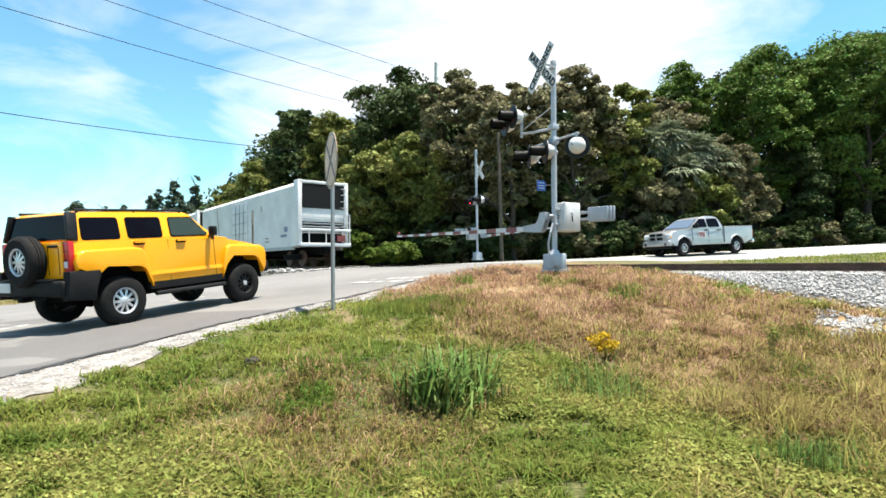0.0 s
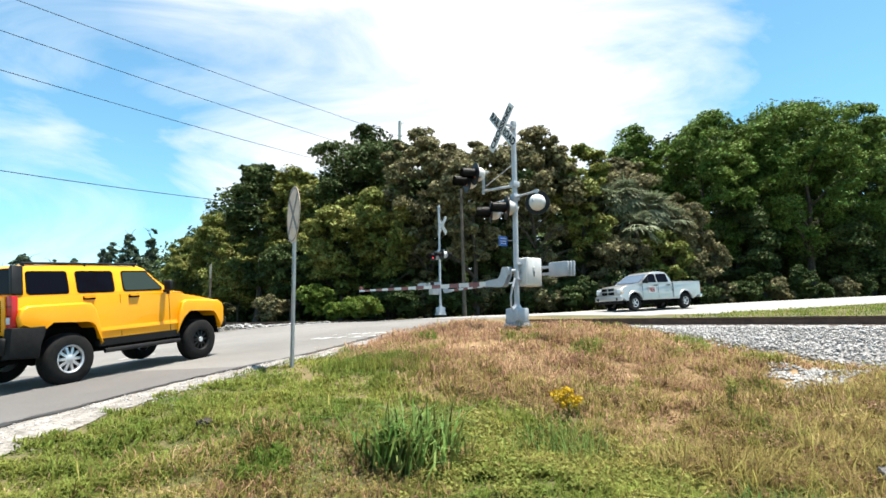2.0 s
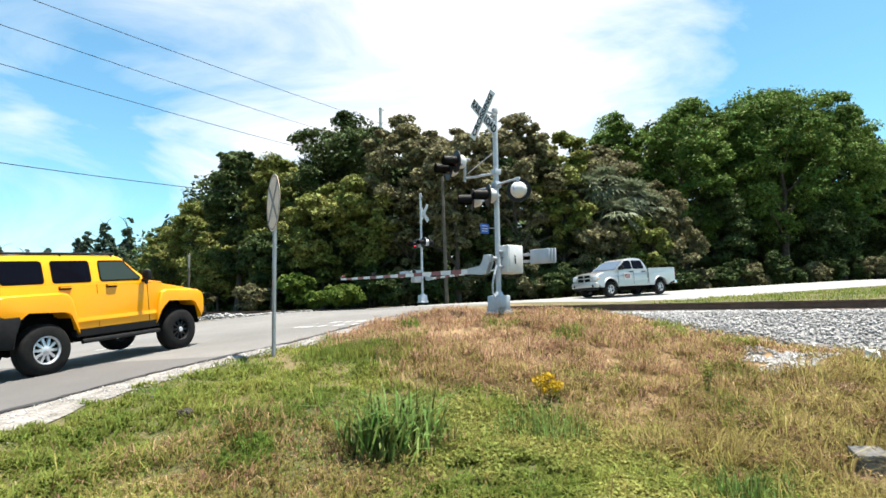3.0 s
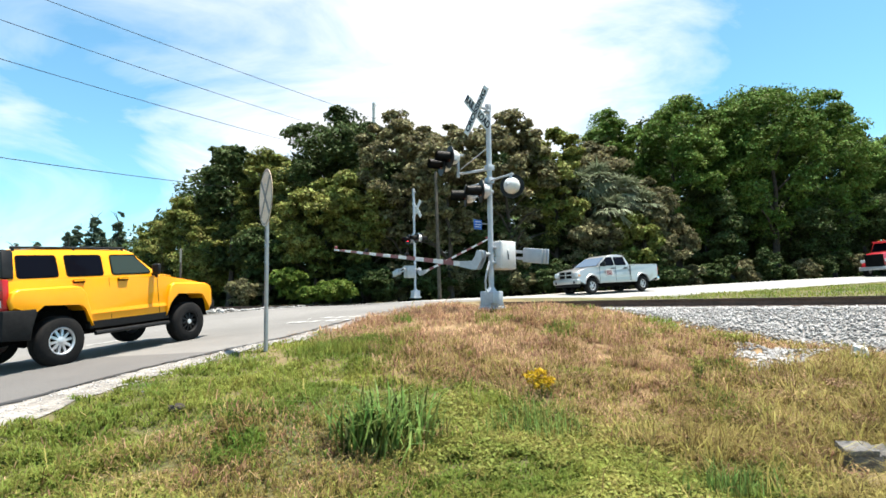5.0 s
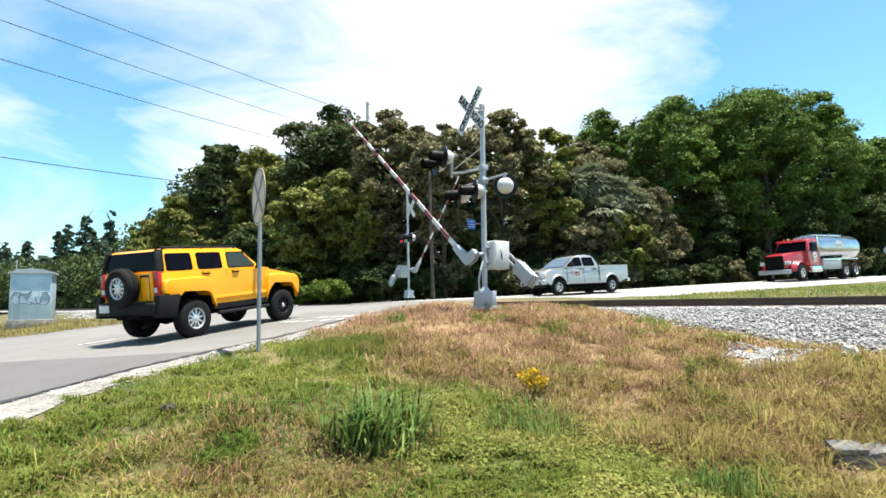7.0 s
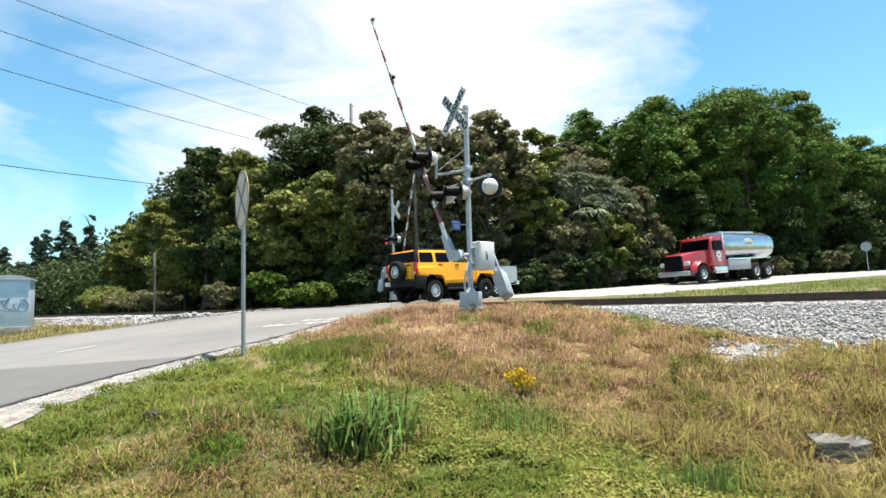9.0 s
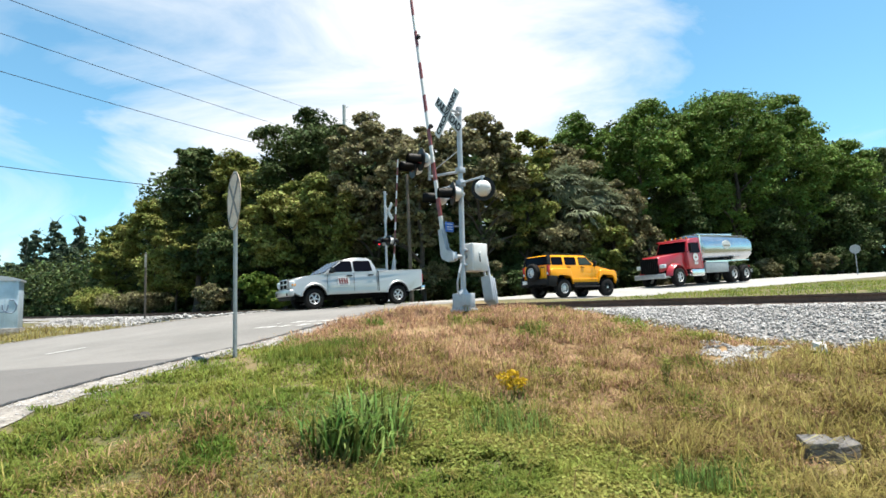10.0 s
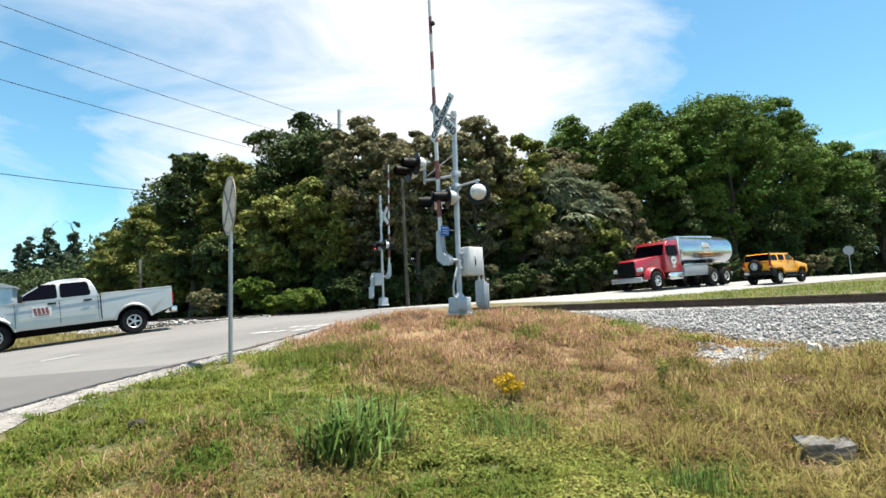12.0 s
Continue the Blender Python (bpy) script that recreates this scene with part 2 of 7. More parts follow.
def ground_material():
    """Green turf by the road, straw-coloured growth up the bank, sandy spots."""
    m = material("turf_ground", (0.055, 0.064, 0.018), (0.135, 0.105, 0.045), 0.9, 0.95, bump=0.8, bump_scale=30, grain=0.35)
    n, l = m.node_tree.nodes, m.node_tree.links
    b = n["Principled BSDF"]
    old = b.inputs["Base Color"].links[0].from_socket
    t = n.new("ShaderNodeTexCoord")
    sx = n.new("ShaderNodeVectorMath")
    sx.operation = "DOT_PRODUCT"
    sx.inputs[1].default_value = (0.793, 0.609, 0.0)
    l.new(t.outputs["Object"], sx.inputs[0])
    nz = n.new("ShaderNodeTexNoise")
    nz.inputs["Scale"].default_value, nz.inputs["Detail"].default_value = 0.45, 6.0
    l.new(t.outputs["Object"], nz.inputs["Vector"])
    ma = n.new("ShaderNodeMath")
    ma.operation = "MULTIPLY_ADD"
    ma.inputs[1].default_value = 7.0
    l.new(nz.outputs["Fac"], ma.inputs[0])
    l.new(sx.outputs["Value"], ma.inputs[2])
    mr = n.new("ShaderNodeMapRange")
    mr.inputs["From Min"].default_value, mr.inputs["From Max"].default_value = 6.8, 9.8
    l.new(ma.outputs["Value"], mr.inputs["Value"])
    far = n.new("ShaderNodeMapRange")
    far.inputs["From Min"].default_value, far.inputs["From Max"].default_value = 17.0, 15.4
    l.new(sx.outputs["Value"], far.inputs["Value"])
    mu = n.new("ShaderNodeMath")
    mu.operation = "MULTIPLY"
    sv = n.new("ShaderNodeVectorMath")
    sv.operation = "DOT_PRODUCT"
    sv.inputs[1].default_value = (-0.609, 0.793, 0.0)
    l.new(t.outputs["Object"], sv.inputs[0])
    fv = n.new("ShaderNodeMapRange")
    fv.inputs["From Min"].default_value, fv.inputs["From Max"].default_value = 14.0, 10.0
    l.new(sv.outputs["Value"], fv.inputs["Value"])
    m2 = n.new("ShaderNodeMath")
    m2.operation = "MULTIPLY"
    l.new(far.outputs["Result"], m2.inputs[0])
    l.new(fv.outputs["Result"], m2.inputs[1])
    l.new(mr.outputs["Result"], mu.inputs[0])
    l.new(m2.outputs["Value"], mu.inputs[1])
    dr = n.new("ShaderNodeValToRGB")
    dr.color_ramp.elements[0].color, dr.color_ramp.elements[1].color = (0.145, 0.09, 0.04, 1), (0.26, 0.175, 0.088, 1)
    dr.color_ramp.elements[0].position, dr.color_ramp.elements[1].position = 0.38, 0.62
    n3 = n.new("ShaderNodeTexNoise")
    n3.inputs["Scale"].default_value, n3.inputs["Detail"].default_value = 3.0, 6.0
    l.new(t.outputs["Object"], n3.inputs["Vector"])
    l.new(n3.outputs["Fac"], dr.inputs["Fac"])
    mx = n.new("ShaderNodeMix")
    mx.data_type = "RGBA"
    l.new(mu.outputs["Value"], mx.inputs["Factor"])
    l.new(old, mx.inputs["A"])
    l.new(dr.outputs["Color"], mx.inputs["B"])
    l.new(mx.outputs["Result"], b.inputs["Base Color"])
    return m


M["ground"] = ground_material()


# ---------------------------------------------------------------- mesh helpers
def mesh_object(name, bm, mat, smooth=False):
    bmesh.ops.recalc_face_normals(bm, faces=bm.faces[:])
    me = bpy.data.meshes.new(name)
    bm.to_mesh(me)
    bm.free()
    for mt in (mat if isinstance(mat, (list, tuple)) else [mat]):
        me.materials.append(mt)
    if smooth:
        me.shade_smooth()
        me.set_sharp_from_angle(angle=radians(38))
    return new(name, me)


def part(name, bm, mat, parent, label="", smooth=True):
    ob = mesh_object(name, bm, mat, smooth)
    ob.parent = parent
    return tagged(ob, label)


def thing(name, label, category, group="", at=None):
    ob = new(name)
    ob.empty_display_size = 0.2
    tagged(ob, label, category, group)
    if at is not None:
        ob.matrix_basis = at
    return ob


def box(bm, c, s, rot=None, bevel=0.0, seg=2):
    m = Matrix.Translation(c) @ (rot.to_4x4() if rot else Matrix.Identity(4)) @ Matrix.Diagonal((*s, 1))
    r = bmesh.ops.create_cube(bm, size=1.0, matrix=m)
    if bevel:
        es = list({e for v in r["verts"] for e in v.link_edges})
        bmesh.ops.bevel(bm, geom=es, offset=bevel, segments=seg, affect="EDGES", profile=0.5)
    return bm


def tube(bm, a, b, r0, r1=None, seg=12, caps=True):
    a, b = Vector(a), Vector(b)
    r1 = r0 if r1 is None else r1
    d = b - a
    q = d.to_track_quat("Z", "Y").to_matrix().to_4x4()
    bmesh.ops.create_cone(bm, cap_ends=caps, segments=seg, radius1=r0, radius2=r1, depth=d.length, matrix=Matrix.Translation((a + b) / 2) @ q)
    return bm


def lathe(bm, prof, seg=28, m=None):
    """Turn a profile of (radius, height) round the local z axis."""
    m = m or Matrix.Identity(4)
    rings = []
    for r, h in prof:
        if r < 1e-5:
            rings.append([bm.verts.new(m @ Vector((0, 0, h)))])
        else:
            rings.append([bm.verts.new(m @ Vector((r * math.cos(2 * math.pi * i / seg), r * math.sin(2 * math.pi * i / seg), h))) for i in range(seg)])
    for p, q in zip(rings, rings[1:]):
        for i in range(seg):
            j = (i + 1) % seg
            if len(p) == 1 and len(q) == 1:
                continue
            if len(p) == 1:
                bm.faces.new((p[0], q[i], q[j]))
            elif len(q) == 1:
                bm.faces.new((p[i], p[j], q[0]))
            else:
                bm.faces.new((p[i], p[j], q[j], q[i]))
    return bm


def slab(bm, prof, bevel=0.0, seg=2):
    """A shell from a side outline of (x, z, half width), mirrored about y = 0."""
    L = [bm.verts.new((x, w, z)) for x, z, w in prof]
    R = [bm.verts.new((x, -w, z)) for x, z, w in prof]
    n = len(prof)
    bm.faces.new(L)
    bm.faces.new(R[::-1])
    for i in range(n):
        j = (i + 1) % n
        bm.faces.new((L[j], L[i], R[i], R[j]))
    if bevel:
        es = [e for e in bm.edges if (e.verts[0].co.y > 0) == (e.verts[1].co.y > 0) and e.verts[0] in set(L) | set(R)]
        bmesh.ops.bevel(bm, geom=es, offset=bevel, segments=seg, affect="EDGES", profile=0.5, clamp_overlap=True)
    return bm


def plate(bm, pts, thick, n=None):
    """A flat panel from a loop of 3D points, given thickness along its normal."""
    P = [Vector(p) for p in pts]
    n = n or (P[1] - P[0]).cross(P[2] - P[0]).normalized()
    A = [bm.verts.new(p) for p in P]
    B = [bm.verts.new(p - n * thick) for p in P]
    bm.faces.new(A)
    bm.faces.new(B[::-1])
    for i in range(len(P)):
        j = (i + 1) % len(P)
        bm.faces.new((A[j], A[i], B[i], B[j]))
    return bm


def raw_mesh(name, verts, faces, mat, size):
    """A mesh from arrays of vertices and equal-sided faces."""
    me = bpy.data.meshes.new(name)
    nv, nf = len(verts), len(faces)
    me.vertices.add(nv)
    me.vertices.foreach_set("co", np.ascontiguousarray(verts, dtype=np.float32).ravel())
    me.loops.add(nf * size)
    me.loops.foreach_set("vertex_index", np.ascontiguousarray(faces, dtype=np.int32).ravel())
    me.polygons.add(nf)
    me.polygons.foreach_set("loop_start", np.arange(0, nf * size, size, dtype=np.int32))
    me.polygons.foreach_set("loop_total", np.full(nf, size, dtype=np.int32))
    me.update(calc_edges=True)
    me.materials.append(mat)
    return me


# ---------------------------------------------------------------- the lie of the land
EYE = 1.5                                   # the ground by the camera is z = 0
TDIR, TNOR, TOFF = np.array((-0.609, 0.793)), np.array((0.793, 0.609)), 13.9   # the track's line


def track_z(v):
    return EYE - 0.03 + 0.0085 * (np.asarray(v) - 0.0)


# the road's centre: x, y and surface height
ROADPTS = np.array([(-14.0, -16, 0.02), (-12.2, -6, 0.10), (-10.9, 1, 0.26), (-9.5, 6.0, 0.48), (-7.65, 10.6, 0.78), (-6.3, 13.4, 0.98), (-3.2, 18.1, 1.36), (0.6, 22.0, 1.62),
                    (4.95, 24.9, 1.76), (12.0, 27.9, 1.85), (25.8, 33.6, 2.38), (45, 41.5, 3.0), (80, 56, 3.7), (160, 89, 4.6), (400, 190, 5.6)])


def spline(pts, n):
    out = []
    P = np.vstack([2 * pts[0] - pts[1], pts, 2 * pts[-1] - pts[-2]])
    for i in range(1, len(P) - 2):
        for k in range(n):
            t = k / n
            a, b, c, d = P[i - 1], P[i], P[i + 1], P[i + 2]
            out.append(0.5 * (2 * b + (c - a) * t + (2 * a - 5 * b + 4 * c - d) * t * t + (3 * b - a - 3 * c + d) * t ** 3))
    out.append(P[-2])
    return np.array(out)


ROAD = spline(ROADPTS, 16)
RT = np.gradient(ROAD[:, :2], axis=0)
RT /= np.linalg.norm(RT, axis=1)[:, None]
RL = np.stack([-RT[:, 1], RT[:, 0]], -1)                     # to the left of the way on
RS = np.concatenate([[0], np.cumsum(np.linalg.norm(np.diff(ROAD[:, :2], axis=0), axis=1))])
S_AT = lambda y: float(np.interp(y, ROAD[:, 1], RS))
WIDE_S = [S_AT(-16), S_AT(1), S_AT(6), S_AT(10.6), S_AT(13.4), S_AT(18.1), S_AT(22), S_AT(24.9), S_AT(33), S_AT(190)]
WIDE_R = [5.1, 5.3, 5.2, 4.98, 5.35, 4.75, 4.1, 3.7, 3.5, 3.5]   # right edge from the centre
WIDE_L = [5.0, 8.0, 10.6, 11.2, 9.7, 6.5, 4.7, 3.9, 3.6, 3.6]   # left edge
RWR, RWL = np.interp(RS, WIDE_S, WIDE_R), np.interp(RS, WIDE_S, WIDE_L)


def camber(s, off):
    """Beyond the crossing the far, left side lies higher."""
    return np.asarray(off) * np.interp(s, [S_AT(23.5), S_AT(28)], [0.0, 0.055])


def pavement_z(x, y, s, off):
    """On the near side the whole approach is one ramp up to the rails; beyond them the road follows its own line."""
    u = TNOR[0] * np.asarray(x) + TNOR[1] * np.asarray(y)
    ramp = np.interp(u, [-16, -5, 0, 1.5, 4.0, 7.6, 11.0, 13.0, 15.0], [-0.05, 0.22, 0.50, 0.64, 0.87, 1.24, 1.54, 1.61, 1.64])
    line = np.interp(s, RS, ROAD[:, 2]) + camber(s, off)
    w = np.clip((u - 13.4) / 2.2, 0, 1)
    return ramp * (1 - w) + line * w


def road_at(s, off=0.0):
    """Place, height and way of the road s metres along, off metres to the left."""
    i = [np.interp(s, RS, ROAD[:, k]) for k in range(3)]
    d = np.array([np.interp(s, RS, RT[:, k]) for k in range(2)])
    d /= np.linalg.norm(d)
    x, y = i[0] - d[1] * off, i[1] + d[0] * off
    return x, y, float(pavement_z(x, y, s, off)), d


def smooth(a, b, x):
    t = np.clip((x - a) / (b - a), 0, 1)
    return t * t * (3 - 2 * t)


def road_near(x, y):
    """Signed offset from the road's centre (left is positive), height and station, for arrays."""
    x, y = np.asarray(x, float), np.asarray(y, float)
    sh = x.shape
    X, Y = x.ravel(), y.ravel()
    o, z, s = np.empty(X.size), np.empty(X.size), np.empty(X.size)
    for a in range(0, X.size, 20000):
        dx, dy = X[a:a + 20000, None] - ROAD[None, :, 0], Y[a:a + 20000, None] - ROAD[None, :, 1]
        k = np.argmin(dx * dx + dy * dy, axis=1)
        r = np.arange(len(k))
        along = dx[r, k] * RT[k, 0] + dy[r, k] * RT[k, 1]
        o[a:a + 20000] = dx[r, k] * RL[k, 0] + dy[r, k] * RL[k, 1]
        s[a:a + 20000] = RS[k] + along
        z[a:a + 20000] = pavement_z(X[a:a + 20000], Y[a:a + 20000], s[a:a + 20000], np.clip(o[a:a + 20000], -6.5, 5.5))
    return o.reshape(sh), z.reshape(sh), s.reshape(sh)


def land(x, y, under_road=True):
    """Height of the ground."""
    x, y = np.asarray(x, float), np.asarray(y, float)
    u, v = TNOR[0] * x + TNOR[1] * y, TDIR[0] * x + TDIR[1] * y
    near_road = np.interp(u, [-60, -5, 0, 4, 7, 9, 11, 12.5], [-1.5, -1.35, -1.15, -0.72, -0.36, -0.12, -0.16, -0.24])
    by_ditch = np.interp(u, [-60, 0, 3, 6, 9, 10.2, 12.0], [-1.6, -1.5, -1.42, -1.2, -0.92, -0.75, -0.26])
    w = smooth(1.5, 7.5, v)
    z = near_road * w + by_ditch * (1 - w) + EYE
    tz = track_z(v)
    bed = tz - 0.24
    z = np.where(u > 11.5, z + (bed - z) * smooth(11.5, 12.4, u), z)
    away = 1.50 + np.clip(u - 15.8, 0, 40) * 0.026 + np.clip(v - 10, -10, 160) * 0.004
    away = np.minimum(away, 3.0)
    z = z + (away - z) * smooth(15.6, 18.5, u)
    o, rz, s = road_near(x, y)
    er, el = np.interp(s, WIDE_S, WIDE_R), np.interp(s, WIDE_S, WIDE_L)
    out = np.maximum(-o - er, o - el)                      # distance outside the pavement
    k = 1 - smooth(0.0, 2.6, out)
    near_track = smooth(2.0, 3.2, np.abs(u - TOFF))
    z = z + (rz - z) * k
    if under_road:
        z = z - 0.07 * (out < 0.0)
    bumps = 0.05 * np.sin(1.7 * x + 0.6 * y) * np.sin(1.3 * y - 0.4 * x) + 0.025 * np.sin(4.1 * x + 1.0) * np.sin(3.7 * y)
    return z + bumps * smooth(0.2, 2.0, out) * (1 - smooth(10.0, 11.0, u) * (1 - smooth(17, 20, u)))


def build_ground():
    def axis(lo, hi, fine):
        a = list(np.arange(lo, hi, fine))
        step, p, q = fine, lo, a[-1]
        left, right = [], []
        while p > -2600:
            step *= 1.16
            p -= step
            left.append(p)
        step = fine
        while q < 2600:
            step *= 1.16
            q += step
            right.append(q)
        return np.array(left[::-1] + a + right)
    xs, ys = axis(-16, 24, 0.22), axis(-3, 36, 0.22)
    X, Y = np.meshgrid(xs, ys)
    Z = land(X, Y)
    nx, ny = len(xs), len(ys)
    idx = np.arange(nx * ny).reshape(ny, nx)
    F = np.stack([idx[:-1, :-1], idx[:-1, 1:], idx[1:, 1:], idx[1:, :-1]], -1).reshape(-1, 4)
    me = raw_mesh("ground", np.stack([X, Y, Z], -1).reshape(-1, 3), F, M["ground"], 4)
    me.shade_smooth()
    return tagged(new("ground", me), "rough grass bank rising to the railway, green to straw-brown", "ground", kind="structure")


def strip(name, s0, s1, off0, off1, lift, mat, step=0.5, ragged=0.0, drape=False):
    """A band along the road between two offsets (numbers or functions of the station)."""
    S = np.arange(s0, s1 + 1e-6, step)
    f0 = off0 if callable(off0) else (lambda s: off0)
    f1 = off1 if callable(off1) else (lambda s: off1)
    rng = np.random.default_rng(5)
    cols = 9
    V = []
    for s in S:
        a, b = f0(s), f1(s)
        for c in range(cols):
            o = a + (b - a) * c / (cols - 1)
            if c in (0, cols - 1) and ragged:
                o += rng.uniform(-ragged, ragged)
            x, y, z, d = road_at(s, o)
            V.append((x, y, (float(land(x, y, False)) if drape else z) + lift))
    c = cols
    idx = np.arange(len(V)).reshape(len(S), c)
    F = np.stack([idx[:-1, :-1], idx[1:, :-1], idx[1:, 1:], idx[:-1, 1:]], -1).reshape(-1, 4)
    F = F[:, ::-1] if (f1(s0) > f0(s0)) else F
    me = raw_mesh(name, np.array(V), F, mat, 4)
    return new(name, me)


right_edge = lambda s: -float(np.interp(s, WIDE_S, WIDE_R))
left_edge = lambda s: float(np.interp(s, WIDE_S, WIDE_L))
build_ground()


# ---------------------------------------------------------------- road
def build_road():
    s0, s1 = 0.0, float(RS[-1])
    main = strip("road", s0, s1, right_edge, left_edge, 0.0, M["asphalt"], 1.0)
    tagged(main, "sun-bleached grey asphalt road climbing to the crossing", "road", kind="structure")
    cut = S_AT(11.6)
    p = strip("asphalt_patch", s0, cut, lambda s: right_edge(s) + 0.02, lambda s: min(left_edge(s) - 1.2, 3.2), 0.006, M["patch"], 0.5, 0.05)
    tagged(p, "newer dark asphalt overlay on the road", "road", kind="structure")
    t = strip("road_edge_crack", S_AT(-6), S_AT(19), lambda s: right_edge(s) - 0.06 - 0.03 * math.sin(2.3 * s), lambda s: right_edge(s) + 0.05 + 0.03 * math.sin(3.1 * s + 1), 0.022, M["tar"], 0.14, 0.06)
    tagged(t, "dark broken edge of the asphalt", "road", kind="structure")
    sh = strip("sandy_shoulder", S_AT(-10), S_AT(20), lambda s: right_edge(s) - (0.46 + 0.2 * math.sin(s * 1.1) ** 2 + 0.42 * float(smooth(11.5, 6.0, np.interp(s, RS, ROAD[:, 1])))), right_edge, 0.012, M["sand"], 0.3, 0.09, True)
    tagged(sh, "pale sandy gravel shoulder along the road", "shoulder", kind="structure")
    far = strip("road_far_surface", S_AT(23.4), s1, lambda s: right_edge(s) + 0.05, lambda s: left_edge(s) - 0.05, 0.006, M["concrete"], 1.0, 0.03)
    tagged(far, "pale sun-bleached road surface beyond the crossing", "road", kind="structure")
    sl = strip("gravel_shoulder", S_AT(4), S_AT(21), left_edge, lambda s: left_edge(s) + 0.5 + 0.25 * math.sin(s), 0.012, M["sand"], 0.4, 0.15, True)
    tagged(sl, "pale gravel shoulder on the far side of the road", "shoulder", kind="structure")
    rng = random.Random(3)
    # worn stop line before the gate, and remnants of the edge and centre lines
    for sc, a, b, w in [(S_AT(15.9), -4.9, -3.0, 0.34), (S_AT(16.6), -4.6, -3.0, 0.30)]:
        o = a
        while o < b:
            d = rng.uniform(0.10, 0.32)
            q = strip("stop_line", sc - w / 2 + rng.uniform(-0.04, 0.04), sc + w / 2 + rng.uniform(-0.04, 0.04), o, min(b, o + d), 0.011, M["roadpaint"], 0.14, 0.05)
            tagged(q, "worn white stop line on the road", "road marking", kind="structure")
            o += d + rng.uniform(0.04, 0.4)
    for y in (3.0, 5.2, 7.4, 9.9, 13.5):
        q = strip("lane_line", S_AT(y), S_AT(y + 0.9), 0.35, 0.47, 0.012, M["roadpaint"], 0.3, 0.03)
        tagged(q, "faded white lane line remnant", "road marking", kind="structure")
    for y in (8.0, 10.5, 12.2):
        q = strip("lane_line", S_AT(y), S_AT(y + 1.4), left_edge(S_AT(y)) - 0.5, left_edge(S_AT(y)) - 0.38, 0.012, M["roadpaint"], 0.3, 0.03)
        tagged(q, "faded white lane line remnant", "road marking", kind="structure")


# ---------------------------------------------------------------- railway
def track_point(u, v, z=0.0):
    p = TNOR * u + TDIR * v
    return Vector((p[0], p[1], float(track_z(v)) + z))


def build_track():
    prof = [(-0.036, 0), (0.036, 0), (0.036, -0.035), (0.009, -0.05), (0.009, -0.14), (0.07, -0.165), (0.07, -0.178), (-0.07, -0.178), (-0.07, -0.165), (-0.009, -0.14), (-0.009, -0.05), (-0.036, -0.035)]
    for side in (-1, 1):
        bm = bmesh.new()
        ends = []
        for v in (-120.0, 600.0):
            ends.append([bm.verts.new(track_point(TOFF + side * 0.7525 + a, v, b)) for a, b in prof])
        n = len(prof)
        for i in range(n):
            f = bm.faces.new((ends[0][i], ends[0][(i + 1) % n], ends[1][(i + 1) % n], ends[1][i]))
            f.material_index = 1 if i == 0 else 0
        tagged(mesh_object("rail", bm, [M["rail"], M["railtop"]]), "rust-brown steel rail with a worn head", "rail", "rails of the track", "structure")
    bm = bmesh.new()
    box(bm, (0, 0, 0), (2.6, 0.23, 0.18), bevel=0.012, seg=1)
    first = mesh_object("railway_tie", bm, M["tie"])
    rot = math.atan2(TNOR[1], TNOR[0])
    k = 0
    rng = random.Random(8)
    for i in range(-24, 150):
        v = i * 0.54
        if 12.0 < v < 21.6:
            continue
        m = Matrix.Translation(track_point(TOFF + rng.uniform(-0.04, 0.04), v, -0.262)) @ Matrix.Rotation(rot + rng.uniform(-0.015, 0.015), 4, "Z")
        if k == 0:
            first.matrix_basis = m
            tagged(first, "dark creosoted wooden railway tie", "railway tie", "ties under the rails", "structure")
        else:
            copy_thing(first, m)
        k += 1
    # bed of ballast under the ties
    V, F = [], []
    us = [(-2.4, -0.36), (-1.7, -0.215), (-0.4, -0.2), (0.4, -0.2), (1.7, -0.215), (3.0, -0.5)]
    vs = np.concatenate([np.arange(-60, 60, 0.5), np.arange(60, 420, 8)])
    for v in vs:
        for a, b in us:
            V.append(track_point(TOFF + a, v, b))
    idx = np.arange(len(V)).reshape(len(vs), len(us))
    F = np.stack([idx[:-1, :-1], idx[1:, :-1], idx[1:, 1:], idx[:-1, 1:]], -1).reshape(-1, 4)
    tagged(new("ballast_bed", raw_mesh("ballast_bed", np.array(V), F[:, ::-1], M["ballast"], 4)), "grey crushed-stone bed under the track", "ballast", kind="structure")


def stones(name, pts, sizes, rng, label):
    """Crushed stones as deformed octahedra in one mesh."""
    base = np.array([(1, 0, 0), (-1, 0, 0), (0, 1, 0), (0, -1, 0), (0, 0, 1), (0, 0, -1)], float)
    tri = np.array([(0, 2, 4), (2, 1, 4), (1, 3, 4), (3, 0, 4), (2, 0, 5), (1, 2, 5), (3, 1, 5), (0, 3, 5)])
    n = len(pts)
    b = base[None] * rng.uniform(0.55, 1.25, (n, 6, 1)) + rng.uniform(-0.25, 0.25, (n, 6, 3))
    q = rng.normal(size=(n, 3, 3))
    Q = np.linalg.qr(q)[0]
    v = np.einsum("nij,nkj->nki", Q, b) * sizes[:, None, None] * np.array([1, 1, 0.75]) + pts[:, None, :]
    f = tri[None] + (np.arange(n) * 6)[:, None, None]
    return tagged(new(name, raw_mesh(name, v.reshape(-1, 3), f.reshape(-1, 3), M["stone"], 3)), label, "ballast", kind="stuff")


